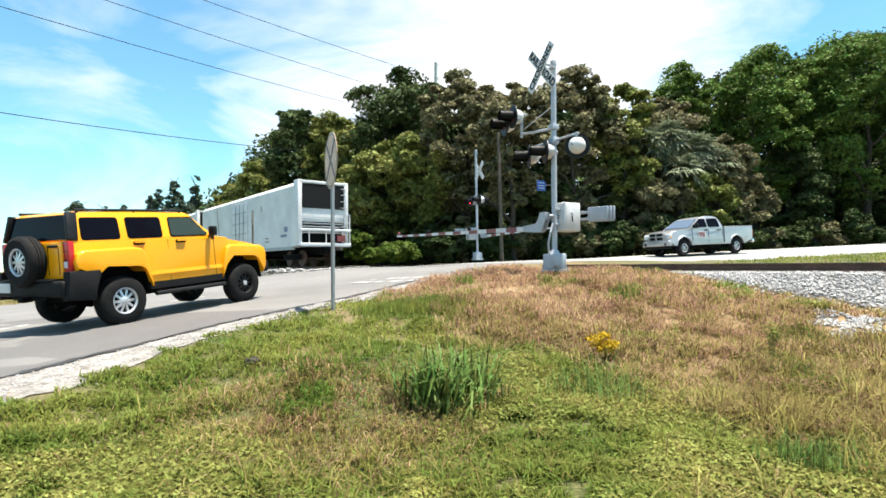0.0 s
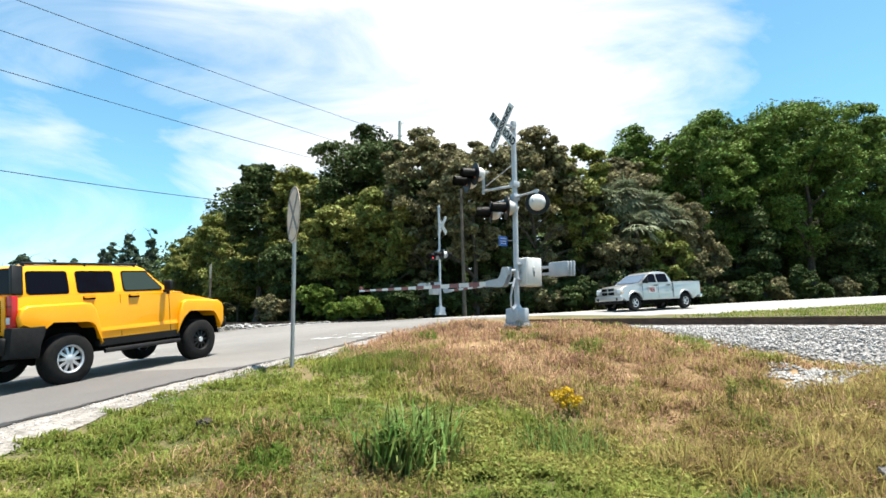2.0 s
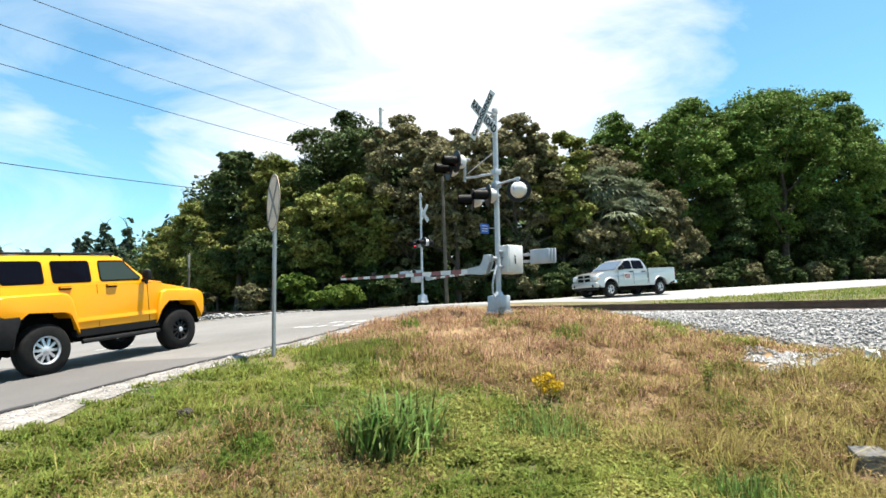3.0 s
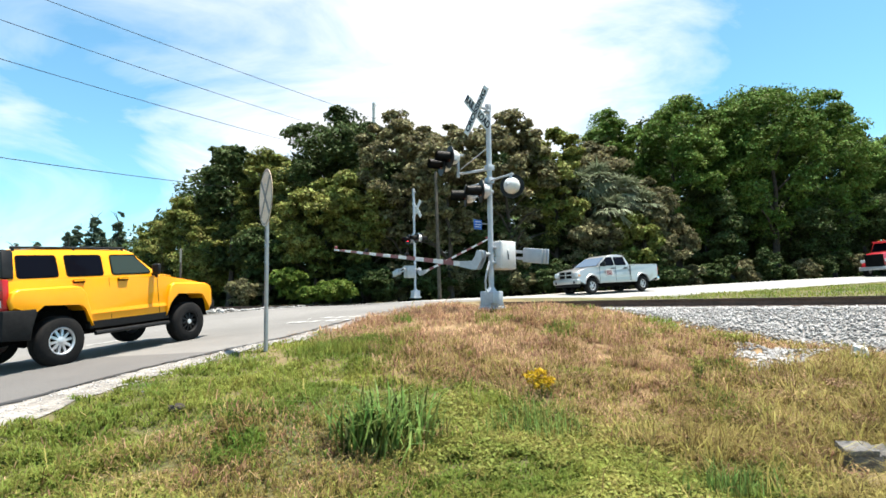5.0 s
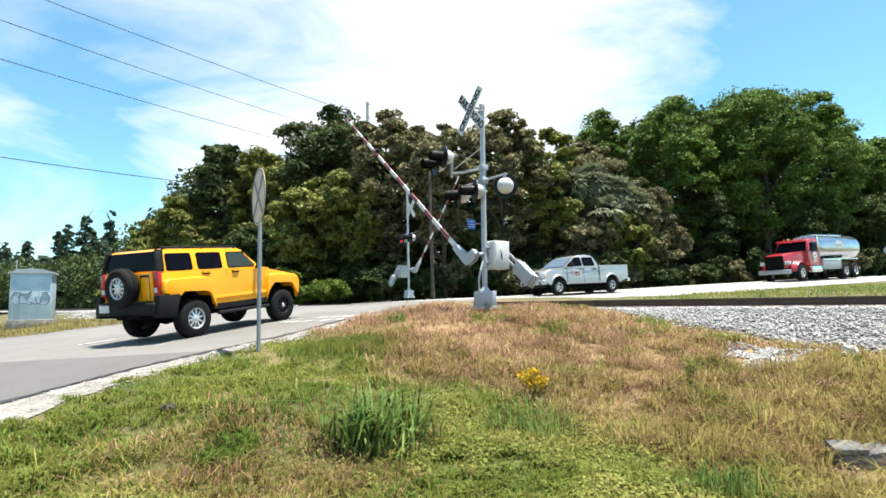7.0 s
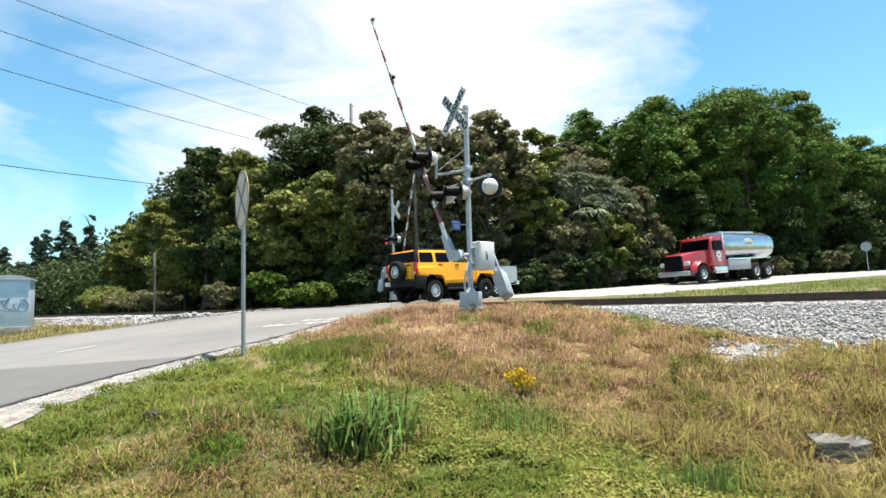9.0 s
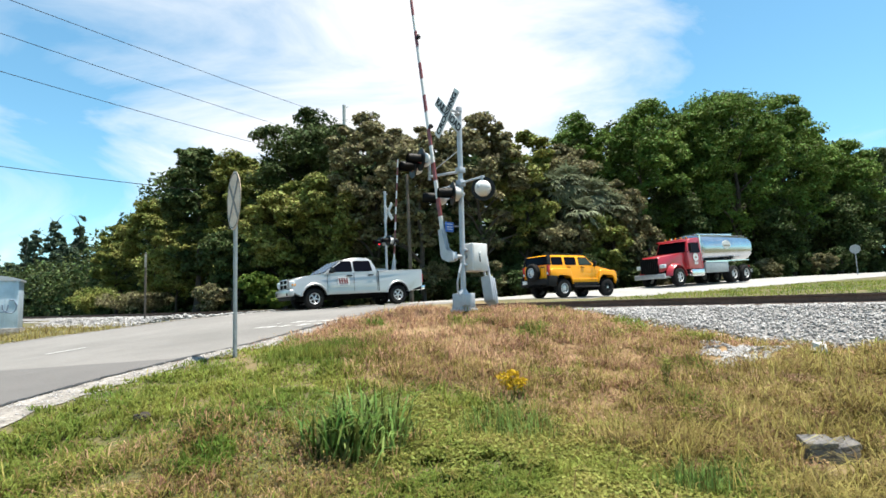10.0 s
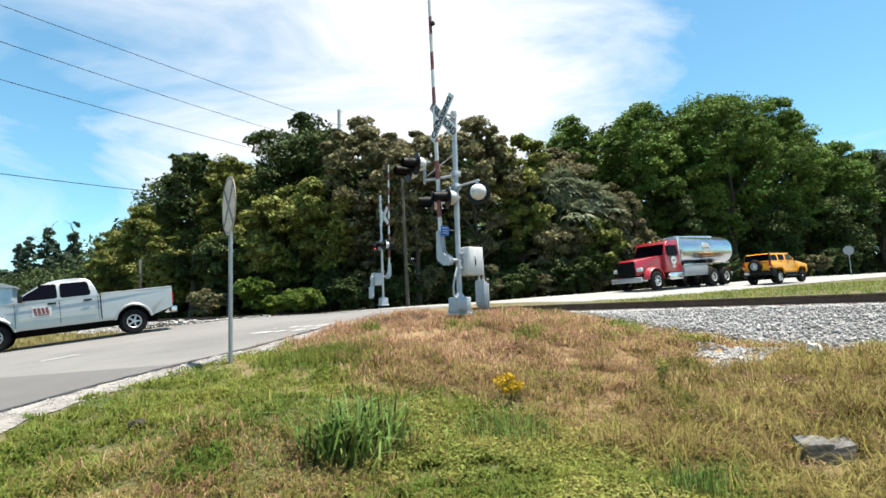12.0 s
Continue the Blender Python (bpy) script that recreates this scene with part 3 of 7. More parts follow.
def build_ballast():
    rng = np.random.default_rng(11)
    n = 46000
    v = -9.5 + 17.0 * rng.random(n) ** 0.9
    u = 12.9 - 3.4 * rng.random(n) ** 1.15
    lim = np.interp(v, [-9, 0, 2.5, 4.2, 5.3, 7.5], [9.6, 10.0, 10.1, 10.3, 10.6, 11.9]) + rng.normal(0, 0.18, n)
    k = u > lim
    u, v = u[k], v[k]
    x, y = TNOR[0] * u + TDIR[0] * v, TNOR[1] * u + TDIR[1] * v
    z = land(x, y) + rng.uniform(-0.01, 0.05, len(u))
    z = np.where(u > 11.4, np.maximum(z, track_z(v) - 0.36 + 0.2 * (u - 11.5) / 1.0 * 0.75), z)
    z = np.minimum(z, track_z(v) - 0.19)
    stones("track_ballast", np.stack([x, y, z], -1), rng.uniform(0.016, 0.040, len(u)), rng, "light grey crushed-stone ballast sloping from the track")
    V = []
    vs = np.arange(-12, 7.6, 0.3)
    for vv in vs:
        l0 = float(np.interp(vv, [-9, 0, 2.5, 4.2, 5.3, 7.5], [9.6, 10.0, 10.1, 10.3, 10.6, 11.9])) + 0.2
        for k in range(8):
            uu = l0 + (12.3 - l0) * k / 7
            xx, yy = TNOR[0] * uu + TDIR[0] * vv, TNOR[1] * uu + TDIR[1] * vv
            V.append((xx, yy, float(land(xx, yy)) + 0.012))
    idx = np.arange(len(V)).reshape(len(vs), 8)
    F = np.stack([idx[:-1, :-1], idx[1:, :-1], idx[1:, 1:], idx[:-1, 1:]], -1).reshape(-1, 4)
    tagged(new("ballast_slope", raw_mesh("ballast_slope", np.array(V), F[:, ::-1], M["ballast"], 4)), "grey gravel slope beside the track", "ballast", kind="structure")
    n = 950
    a, r = rng.uniform(0, 2 * np.pi, n), rng.random(n) ** 0.5
    r = r * (0.8 + 0.35 * np.sin(3 * a + 1) + 0.2 * np.sin(7 * a))
    x, y = 5.45 + 0.70 * r * np.cos(a) + 0.3 * r * np.sin(a), 7.42 + 0.66 * r * np.sin(a)
    stones("spilled_ballast", np.stack([x, y, land(x, y) + 0.02], -1), rng.uniform(0.015, 0.034, n), rng, "patch of crushed stones spilled in the dry grass")
    n = 5200
    v, u = rng.uniform(21.2, 60, n), rng.uniform(10.2, 12.9, n)
    x, y = TNOR[0] * u + TDIR[0] * v, TNOR[1] * u + TDIR[1] * v
    stones("far_ballast", np.stack([x, y, np.maximum(land(x, y), track_z(v) - 0.5) + 0.03], -1), rng.uniform(0.04, 0.085, n), rng, "pale crushed-stone ballast beside the track")
    n = 7000
    v, u = rng.uniform(20.5, 40, n), 7.4 + 3.6 * rng.random(n)
    x, y = TNOR[0] * u + TDIR[0] * v, TNOR[1] * u + TDIR[1] * v
    o, rz, s = road_near(x, y)
    k = o - np.interp(s, WIDE_S, WIDE_L) > 0.5 + 0.5 * rng.random(n)
    x, y, v, u = x[k], y[k], v[k], u[k]
    mound = 0.22 * np.abs(np.sin(v * 0.45)) * np.sin(np.clip((u - 7.4) / 3.6, 0, 1) * np.pi)
    stones("gravel_heap", np.stack([x, y, land(x, y) + mound * rng.random(len(x))], -1), rng.uniform(0.04, 0.10, len(x)), rng, "low pale heap of gravel beside the track")
    n = 3000
    s = rng.uniform(S_AT(4.0), S_AT(19.5), n)
    w = rng.normal(0.32, 0.28, n)
    P = np.array([road_at(a, right_edge(a) - b)[:2] for a, b in zip(s, w) if b > -0.03])
    stones("shoulder_pebbles", np.stack([P[:, 0], P[:, 1], land(P[:, 0], P[:, 1], False) + 0.012], -1), rng.uniform(0.006, 0.022, len(P)), rng, "loose pale pebbles along the road edge")
    # a bleached rock among the stones
    x, y, k = 6.33, 6.95, (0.095, 0.085, 0.115)
    bm = bmesh.new()
    bmesh.ops.create_icosphere(bm, subdivisions=3, radius=1.0)
    for q in bm.verts:
        d = 1 + 0.35 * noise.noise(q.co * 1.7 + Vector((x, y, 0))) + 0.12 * noise.noise(q.co * 5.0)
        q.co = Vector((q.co.x * k[0] * d, q.co.y * k[1] * d, max(-0.8, min(0.8, q.co.z)) * k[2] * d))
    ob = mesh_object("pale_rock", bm, M["bleached"])
    ob.location = (x, y, float(land(x, y)) + 0.10)
    tagged(ob, "bleached white rock among the ballast", "rock")
    # a dark clod on the verge
    x, y = -2.0, 5.93
    bm = bmesh.new()
    bmesh.ops.create_icosphere(bm, subdivisions=2, radius=1.0)
    for q in bm.verts:
        d = 1 + 0.4 * noise.noise(q.co * 2.0)
        q.co = Vector((q.co.x * 0.085 * d, q.co.y * 0.05 * d, q.co.z * 0.05 * d))
    ob = mesh_object("dark_clod", bm, M["bark"])
    ob.location = (x, y, float(land(x, y)) + 0.045)
    tagged(ob, "small dark clod of debris lying in the grass", "debris")
    # a low concrete box with a cracked lid, half sunk in the grass
    x, y = 3.62, 3.97
    z = float(land(x, y))
    cover = thing("concrete_cover", "broken grey concrete cover half sunk in the grass", "concrete cover", at=pose(x, y, z + 0.02, 4, -5, -24))
    bm = bmesh.new()
    box(bm, (0, 0, 0.0), (0.34, 0.22, 0.20), bevel=0.015)
    part("box", bm, M["slab"], cover)
    for x0, x1, dz, tip in ((-0.19, 0.03, 0.0, 0.05), (0.045, 0.19, -0.03, -0.12)):
        bm = bmesh.new()
        box(bm, ((x0 + x1) / 2, 0.0, 0.125 + dz), (x1 - x0, 0.22, 0.05), Euler((0.03, tip, 0.02)).to_matrix(), bevel=0.012)
        for q in bm.verts:
            q.co += 0.012 * Vector((noise.noise(q.co * 9), noise.noise(q.co * 9 + Vector((5, 0, 0))), 0))
        part("lid", bm, M["slab"], cover, "cracked pale lid")


# ---------------------------------------------------------------- plants
def leaf_cloud(centers, radii, per, size, rng, squash=0.8):
    """Leaf sprays on the skins of many small clumps: triangle pairs."""
    n = len(centers)
    c = np.repeat(np.array(centers), per, axis=0)
    r = np.repeat(np.array(radii), per)
    d = rng.normal(size=(n * per, 3))
    d[:, 2] = np.where(d[:, 2] < -0.3, -d[:, 2] * 0.6, d[:, 2])
    d /= np.linalg.norm(d, axis=1)[:, None]
    rad = r * (0.38 + 0.78 * rng.random(n * per) ** 0.7)
    p = c + d * rad[:, None] * np.array([1, 1, squash])
    nrm = d * 0.5 + rng.normal(size=d.shape) * 0.45 + np.array([0, 0, 0.55])
    nrm /= np.linalg.norm(nrm, axis=1)[:, None]
    a = np.cross(nrm, rng.normal(size=d.shape))
    a /= np.linalg.norm(a, axis=1)[:, None]
    b = np.cross(nrm, a)
    s = size * rng.uniform(0.55, 1.25, (n * per, 1))
    fold = nrm * s * 0.25
    tri = np.stack([p - a * s * 0.7, p + a * s * 0.45 - b * s * 0.5 + fold, p + a * s * 0.45 + b * s * 0.5 - fold * 0.5], 1)
    F = np.arange(n * per * 3).reshape(-1, 3)
    return tri.reshape(-1, 3), F


def crown_clumps(h, w, low, rng, count, cone=0.0):
    """Centres of leaf clumps on the tops and flanks of rounded limbs' heads that together fill a tall dome from the height low up."""
    off = Vector(rng.uniform(-50, 50, 3))
    mid, half = low + (h - low) * 0.5, (h - low) * 0.5
    heads = int((22 + 0.55 * (h - low) * w) * (1 - 0.3 * cone))
    C, R = [], []
    for i in range(heads):
        d = rng.normal(size=3)
        d[2] = abs(d[2]) if rng.random() < 0.3 else d[2]
        d /= np.linalg.norm(d)
        if i == 0:
            d = np.array((0.05, 0.0, 0.998))
        rl = w * rng.uniform(0.17, 0.43) * (1 - 0.35 * cone)
        k = (1.0 + 0.34 * noise.noise(Vector(d) * 2.1 + off)) * (0.86 + 0.14 * rng.random())
        full = (1 - min(0.999, abs(d[2])) ** 2.4) ** (1 / 2.4) / max(0.05, math.hypot(d[0], d[1]))
        wide = min(full, 1.7) * (1 - 0.5 * max(0.0, -d[2])) * (1 - cone * 0.5 * (1 + d[2]))
        c = np.array((d[0] * (w - rl) * k * wide, d[1] * (w - rl) * k * wide, max(low + 0.5 * rl, mid + d[2] * (half - 0.8 * rl) * min(k, 1.0))))
        out = d * np.array((1, 1, 0.4))
        for j in range(max(5, count // heads)):
            e = rng.normal(size=3) + out * 0.8 + np.array((0, 0, 0.30))
            e /= np.linalg.norm(e)
            r = rl * rng.uniform(0.26, 0.62)
            C.append(tuple(c + e * (rl - 0.62 * r) * rng.uniform(0.60, 1.06) * np.array((1, 1, 0.85))))
            R.append(r)
    # twiggy growth between the heads
    for i in range(int(count * (0.12 + 1.6 * cone))):
        d = rng.normal(size=3)
        d *= rng.uniform(0.45, 0.86) / np.linalg.norm(d)
        full = (1 - min(0.999, abs(d[2])) ** 2.4) ** (1 / 2.4)
        C.append((d[0] * w * (1 - 0.5 * cone * (1 + d[2])), d[1] * w * (1 - 0.5 * cone * (1 + d[2])), mid + d[2] * half))
        R.append(w * rng.uniform(0.13, 0.24) * (1 - 0.4 * cone))
    return C, R


def tree(x, y, h, w, mat, seed, name="tree", label="", low=0.6, clumps=95, per=150, size=0.24, trunk=True, category="tree", group="trees behind the crossing", cone=0.0):
    rng = np.random.default_rng(seed)
    z = float(land(x, y)) - 0.05
    ob = thing(name, label, category, group, pose(x, y, z))
    if trunk:
        bm = bmesh.new()
        top = Vector((rng.uniform(-0.4, 0.4), rng.uniform(-0.4, 0.4), h * (0.9 if cone else 0.55)))
        prev, r = Vector((0, 0, -0.1)), 0.022 * h
        for i in range(1, 6):
            nx = top * (i / 5) + Vector((rng.uniform(-0.2, 0.2), rng.uniform(-0.2, 0.2), 0))
            tube(bm, prev, nx, r, r * 0.8, 9, False)
            if i >= 2:
                for k in range(2):
                    a = rng.uniform(0, 6.28)
                    tip = nx + Vector((math.cos(a) * w * 0.75, math.sin(a) * w * 0.75, h * 0.12))
                    mid = (nx + tip) / 2 + Vector((0, 0, h * 0.03))
                    tube(bm, nx, mid, r * 0.45, r * 0.28, 6, False)
                    tube(bm, mid, tip, r * 0.28, r * 0.08, 6, False)
            prev, r = nx, r * 0.8
        part("trunk", bm, M["bark"], ob, "grey-brown bark")
    C, R = crown_clumps(h, w, low, rng, clumps, cone)
    V, F = leaf_cloud(C, R, per, size, rng)
    cr = new("crown", raw_mesh("crown", V, F, mat, 3))
    cr.parent = ob
    return ob


def view_point(px, depth, yaw=6.52, f=1000.0):
    """Plan position on a bearing (px: thousandths of the distance, from the left) and that far ahead."""
    a, xc = radians(yaw), (px - 784) / f * depth
    return xc * math.cos(a) + depth * math.sin(a), -xc * math.sin(a) + depth * math.cos(a)


def build_trees():
    dark, oak, olive, green, far, bush = M["leaf_dark_shade"], M["leaf_oak"], M["leaf_olive"], M["leaf_green"], M["leaf_far_haze"], M["leaf_bush"]
    oakl = "broad live oak with dense dark green foliage to the ground"
    olvl = "dull olive-green scrub oak hung with grey growth"
    grnl = "tall leafy tree with bright mid-green crown"
    # low fill trees given dark carry the understory shade in their leaf colour
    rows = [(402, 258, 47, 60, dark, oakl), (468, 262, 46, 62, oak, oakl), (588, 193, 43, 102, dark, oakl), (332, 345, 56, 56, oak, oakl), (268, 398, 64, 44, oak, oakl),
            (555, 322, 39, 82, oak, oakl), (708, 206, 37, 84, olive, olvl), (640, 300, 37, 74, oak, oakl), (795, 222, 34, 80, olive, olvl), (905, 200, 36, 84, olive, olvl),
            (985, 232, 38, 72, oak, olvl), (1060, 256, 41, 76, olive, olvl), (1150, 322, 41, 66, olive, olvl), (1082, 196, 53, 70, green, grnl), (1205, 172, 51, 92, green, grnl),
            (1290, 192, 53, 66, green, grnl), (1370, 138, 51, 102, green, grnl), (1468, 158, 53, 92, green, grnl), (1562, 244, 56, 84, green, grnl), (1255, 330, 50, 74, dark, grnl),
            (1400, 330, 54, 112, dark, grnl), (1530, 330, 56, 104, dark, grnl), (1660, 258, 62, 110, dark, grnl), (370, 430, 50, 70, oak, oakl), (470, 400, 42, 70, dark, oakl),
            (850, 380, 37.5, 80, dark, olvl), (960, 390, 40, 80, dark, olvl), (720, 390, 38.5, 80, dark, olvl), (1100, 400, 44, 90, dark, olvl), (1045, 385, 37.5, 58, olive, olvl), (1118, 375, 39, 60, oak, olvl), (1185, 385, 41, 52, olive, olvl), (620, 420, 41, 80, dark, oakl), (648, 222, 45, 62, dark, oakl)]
    for i, (px, top, dep, half, mat, lab) in enumerate(rows):
        x, y = view_point(px, dep)
        hz = 539.6 - 0.0258 * (px - 784)
        gz = float(land(x, y)) - EYE
        h = ((hz - top) / 1000 * dep - gz) * 1.035 + 0.2
        tree(x, y, h, half / 1000 * dep * 1.0, mat, 40 + i, "tree", lab, low=0.7 if top > 310 else 2.4, clumps=int(min(340, 130 + 1.2 * h * half / 1000 * dep * 3.2)), per=130, size=0.19)
    for i, (px, top, dep) in enumerate([(1030, 296, 38.4), (1066, 290, 38.6), (1104, 312, 38.8), (1140, 338, 39.4), (1080, 346, 37.6)]):
        x, y = view_point(px, dep)
        palm(x, y, (532 - top) / 1000 * dep - float(land(x, y)) + EYE, 300 + i)
    scrub = np.random.default_rng(55)
    for i, px in enumerate(range(640, 1600, 34)):
        dep = float(np.interp(px, [640, 800, 1000, 1150, 1300, 1600], [35.5, 33.8, 35.6, 38.5, 45.0, 50.0])) + scrub.uniform(-0.4, 1.0)
        x, y = view_point(px, dep)
        # two bushes in three take the leaf colour darkened for shade
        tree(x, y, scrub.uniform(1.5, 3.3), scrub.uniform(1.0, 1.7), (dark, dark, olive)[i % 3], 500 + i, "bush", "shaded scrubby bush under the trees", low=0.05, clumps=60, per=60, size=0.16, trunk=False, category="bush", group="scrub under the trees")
    # the wood behind the first row, its leaf colour darkened to hold shade
    rng = np.random.default_rng(77)
    C, R = [], []
    for px in np.arange(-160, 1850, 9.0):
        dep = float(np.interp(px, [-160, 250, 420, 600, 800, 1000, 1200, 1850], [150, 74, 56, 49, 43, 48, 60, 72]))
        x, y = view_point(px, dep + rng.uniform(-1.5, 3.0))
        top = float(np.interp(px, [-160, 200, 240, 300, 340, 400, 450, 490, 530, 570, 620, 680, 720, 780, 820, 880, 930, 985, 1040, 1070, 1150, 1210, 1270, 1340, 1390, 1450, 1500, 1568, 1850],
                              [462, 455, 410, 360, 312, 266, 284, 306, 272, 246, 240, 258, 262, 268, 288, 258, 252, 290, 284, 248, 236, 208, 214, 184, 176, 196, 226, 285, 310])) + 9 * math.sin(px * 0.21) + rng.uniform(-8, 8)
        gz = float(land(x, y))
        h = (540 - top) / 1000 * dep + EYE - gz
        for z in np.arange(0.3, h, 0.95):
            C.append((x + rng.uniform(-0.5, 0.5), y + rng.uniform(-1, 1), gz + z))
            R.append(rng.uniform(0.7, 1.2) * dep / 50)
        for z in (0.1, 0.7, 1.4, 2.2, 3.0):
            x2, y2 = view_point(px + rng.uniform(-5, 5), dep + 3.5 + rng.uniform(-0.6, 0.6))
            C.append((x2, y2, float(land(x2, y2)) + z))
            R.append(rng.uniform(0.8, 1.1) * dep / 50)
    V, F = leaf_cloud(C, R, 60, 0.42, rng)
    tagged(new("background_woods", raw_mesh("background_woods", V, F, dark, 3)), "dense green woods behind the crossing, leaf colour darkened for shade", "woods", kind="stuff")
    # distant cypresses beyond the bend of the track, haze put into their leaf colour
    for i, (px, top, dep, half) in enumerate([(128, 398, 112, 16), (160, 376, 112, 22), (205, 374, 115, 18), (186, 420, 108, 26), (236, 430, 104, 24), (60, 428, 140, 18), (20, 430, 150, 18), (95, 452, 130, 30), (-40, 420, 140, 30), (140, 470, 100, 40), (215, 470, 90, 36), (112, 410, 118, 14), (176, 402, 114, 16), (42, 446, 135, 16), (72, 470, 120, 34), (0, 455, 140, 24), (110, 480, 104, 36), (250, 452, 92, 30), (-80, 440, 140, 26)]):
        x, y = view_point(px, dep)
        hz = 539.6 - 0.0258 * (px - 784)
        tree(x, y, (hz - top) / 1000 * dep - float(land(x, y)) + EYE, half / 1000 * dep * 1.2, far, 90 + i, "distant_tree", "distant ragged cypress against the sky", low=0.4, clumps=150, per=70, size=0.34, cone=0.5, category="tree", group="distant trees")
    for i, (px, top, dep, half, mat) in enumerate([(428, 490, 37, 34, olive), (508, 468, 36, 42, bush), (590, 494, 34, 46, bush), (548, 505, 35, 30, bush), (300, 505, 52, 60, olive), (230, 495, 60, 50, oak)]):
        x, y = view_point(px, dep)
        hz = 539.6 - 0.0258 * (px - 784)
        h = (hz - top) / 1000 * dep - float(land(x, y)) + EYE
        tree(x, y, max(0.9, h), half / 1000 * dep, mat, 130 + i, "bush", "leafy green bush at the edge of the trees", low=0.1, clumps=90, per=90, size=0.13, trunk=False, category="bush", group="bushes along the track")


def palm(x, y, h, seed):
    """A sabal palm: bare trunk and a round head of folded fan leaves."""
    rng = np.random.default_rng(seed)
    ob = thing("palm_tree", "grey-green fan palm among the oaks", "palm tree", "palms among the trees", pose(x, y, float(land(x, y)) - 0.1))
    bm = bmesh.new()
    tube(bm, (0, 0, 0), (0.1, 0.1, h - 0.9), 0.16, 0.13, 12)
    part("trunk", bm, M["bark"], ob)
    top = np.array((0.1, 0.1, h - 0.9))
    V, F = [], []
    for i in range(44):
        a, e = rng.uniform(0, 6.28), rng.uniform(-0.7, 1.35)
        d = np.array((math.cos(a) * math.cos(e), math.sin(a) * math.cos(e), math.sin(e)))
        s = np.array((-math.sin(a), math.cos(a), 0.0))
        n = np.cross(d, s)
        c = top + d * rng.uniform(0.5, 0.85)
        for k in range(13):
            w = radians(-78 + 13 * k)
            q = d * math.cos(w) + s * math.sin(w)
            tip = c + q * rng.uniform(0.9, 1.25) - np.array((0, 0, 0.15 + 0.45 * rng.random()))
            side = np.cross(q, n) * 0.06
            b = len(V)
            V += [c - side * 0.4, c + q * 0.45 + side, c + q * 0.45 - side + n * 0.02, tip]
            F += [(b, b + 1, b + 2), (b + 1, b + 3, b + 2)]
    fr = new("fronds", raw_mesh("fronds", np.array(V), np.array(F), M["palm"], 3))
    fr.parent = ob


def blades(name, pts, height, width, mat, rng, label, lean=0.5, category="grass"):
    """Curved grass blades, three triangles each, in one mesh."""
    n = len(pts)
    a = rng.uniform(0, 2 * np.pi, n)
    d = np.stack([np.cos(a), np.sin(a), np.zeros(n)], -1)
    s = np.stack([-np.sin(a), np.cos(a), np.zeros(n)], -1)
    h, w = height[:, None], width[:, None]
    k = (lean * rng.uniform(0.15, 1.0, n))[:, None]
    up = np.array([0, 0, 1.0])
    m = pts + up * h * 0.6 + d * h * k * 0.35
    t = pts + up * h * (1 - 0.35 * k) + d * h * k
    V = np.stack([pts - s * w, pts + s * w, m - s * w * 0.8, m + s * w * 0.8, t], 1).reshape(-1, 3)
    b = (np.arange(n) * 5)[:, None]
    F = np.concatenate([b + np.array([0, 1, 3]), b + np.array([0, 3, 2]), b + np.array([2, 3, 4])])
    return tagged(new(name, raw_mesh(name, V, F, mat, 3)), label, category, kind="stuff")


def hash_noise(x, y, f, seed):
    return np.array([noise.noise(Vector((a * f, b * f, seed))) for a, b in zip(x, y)])


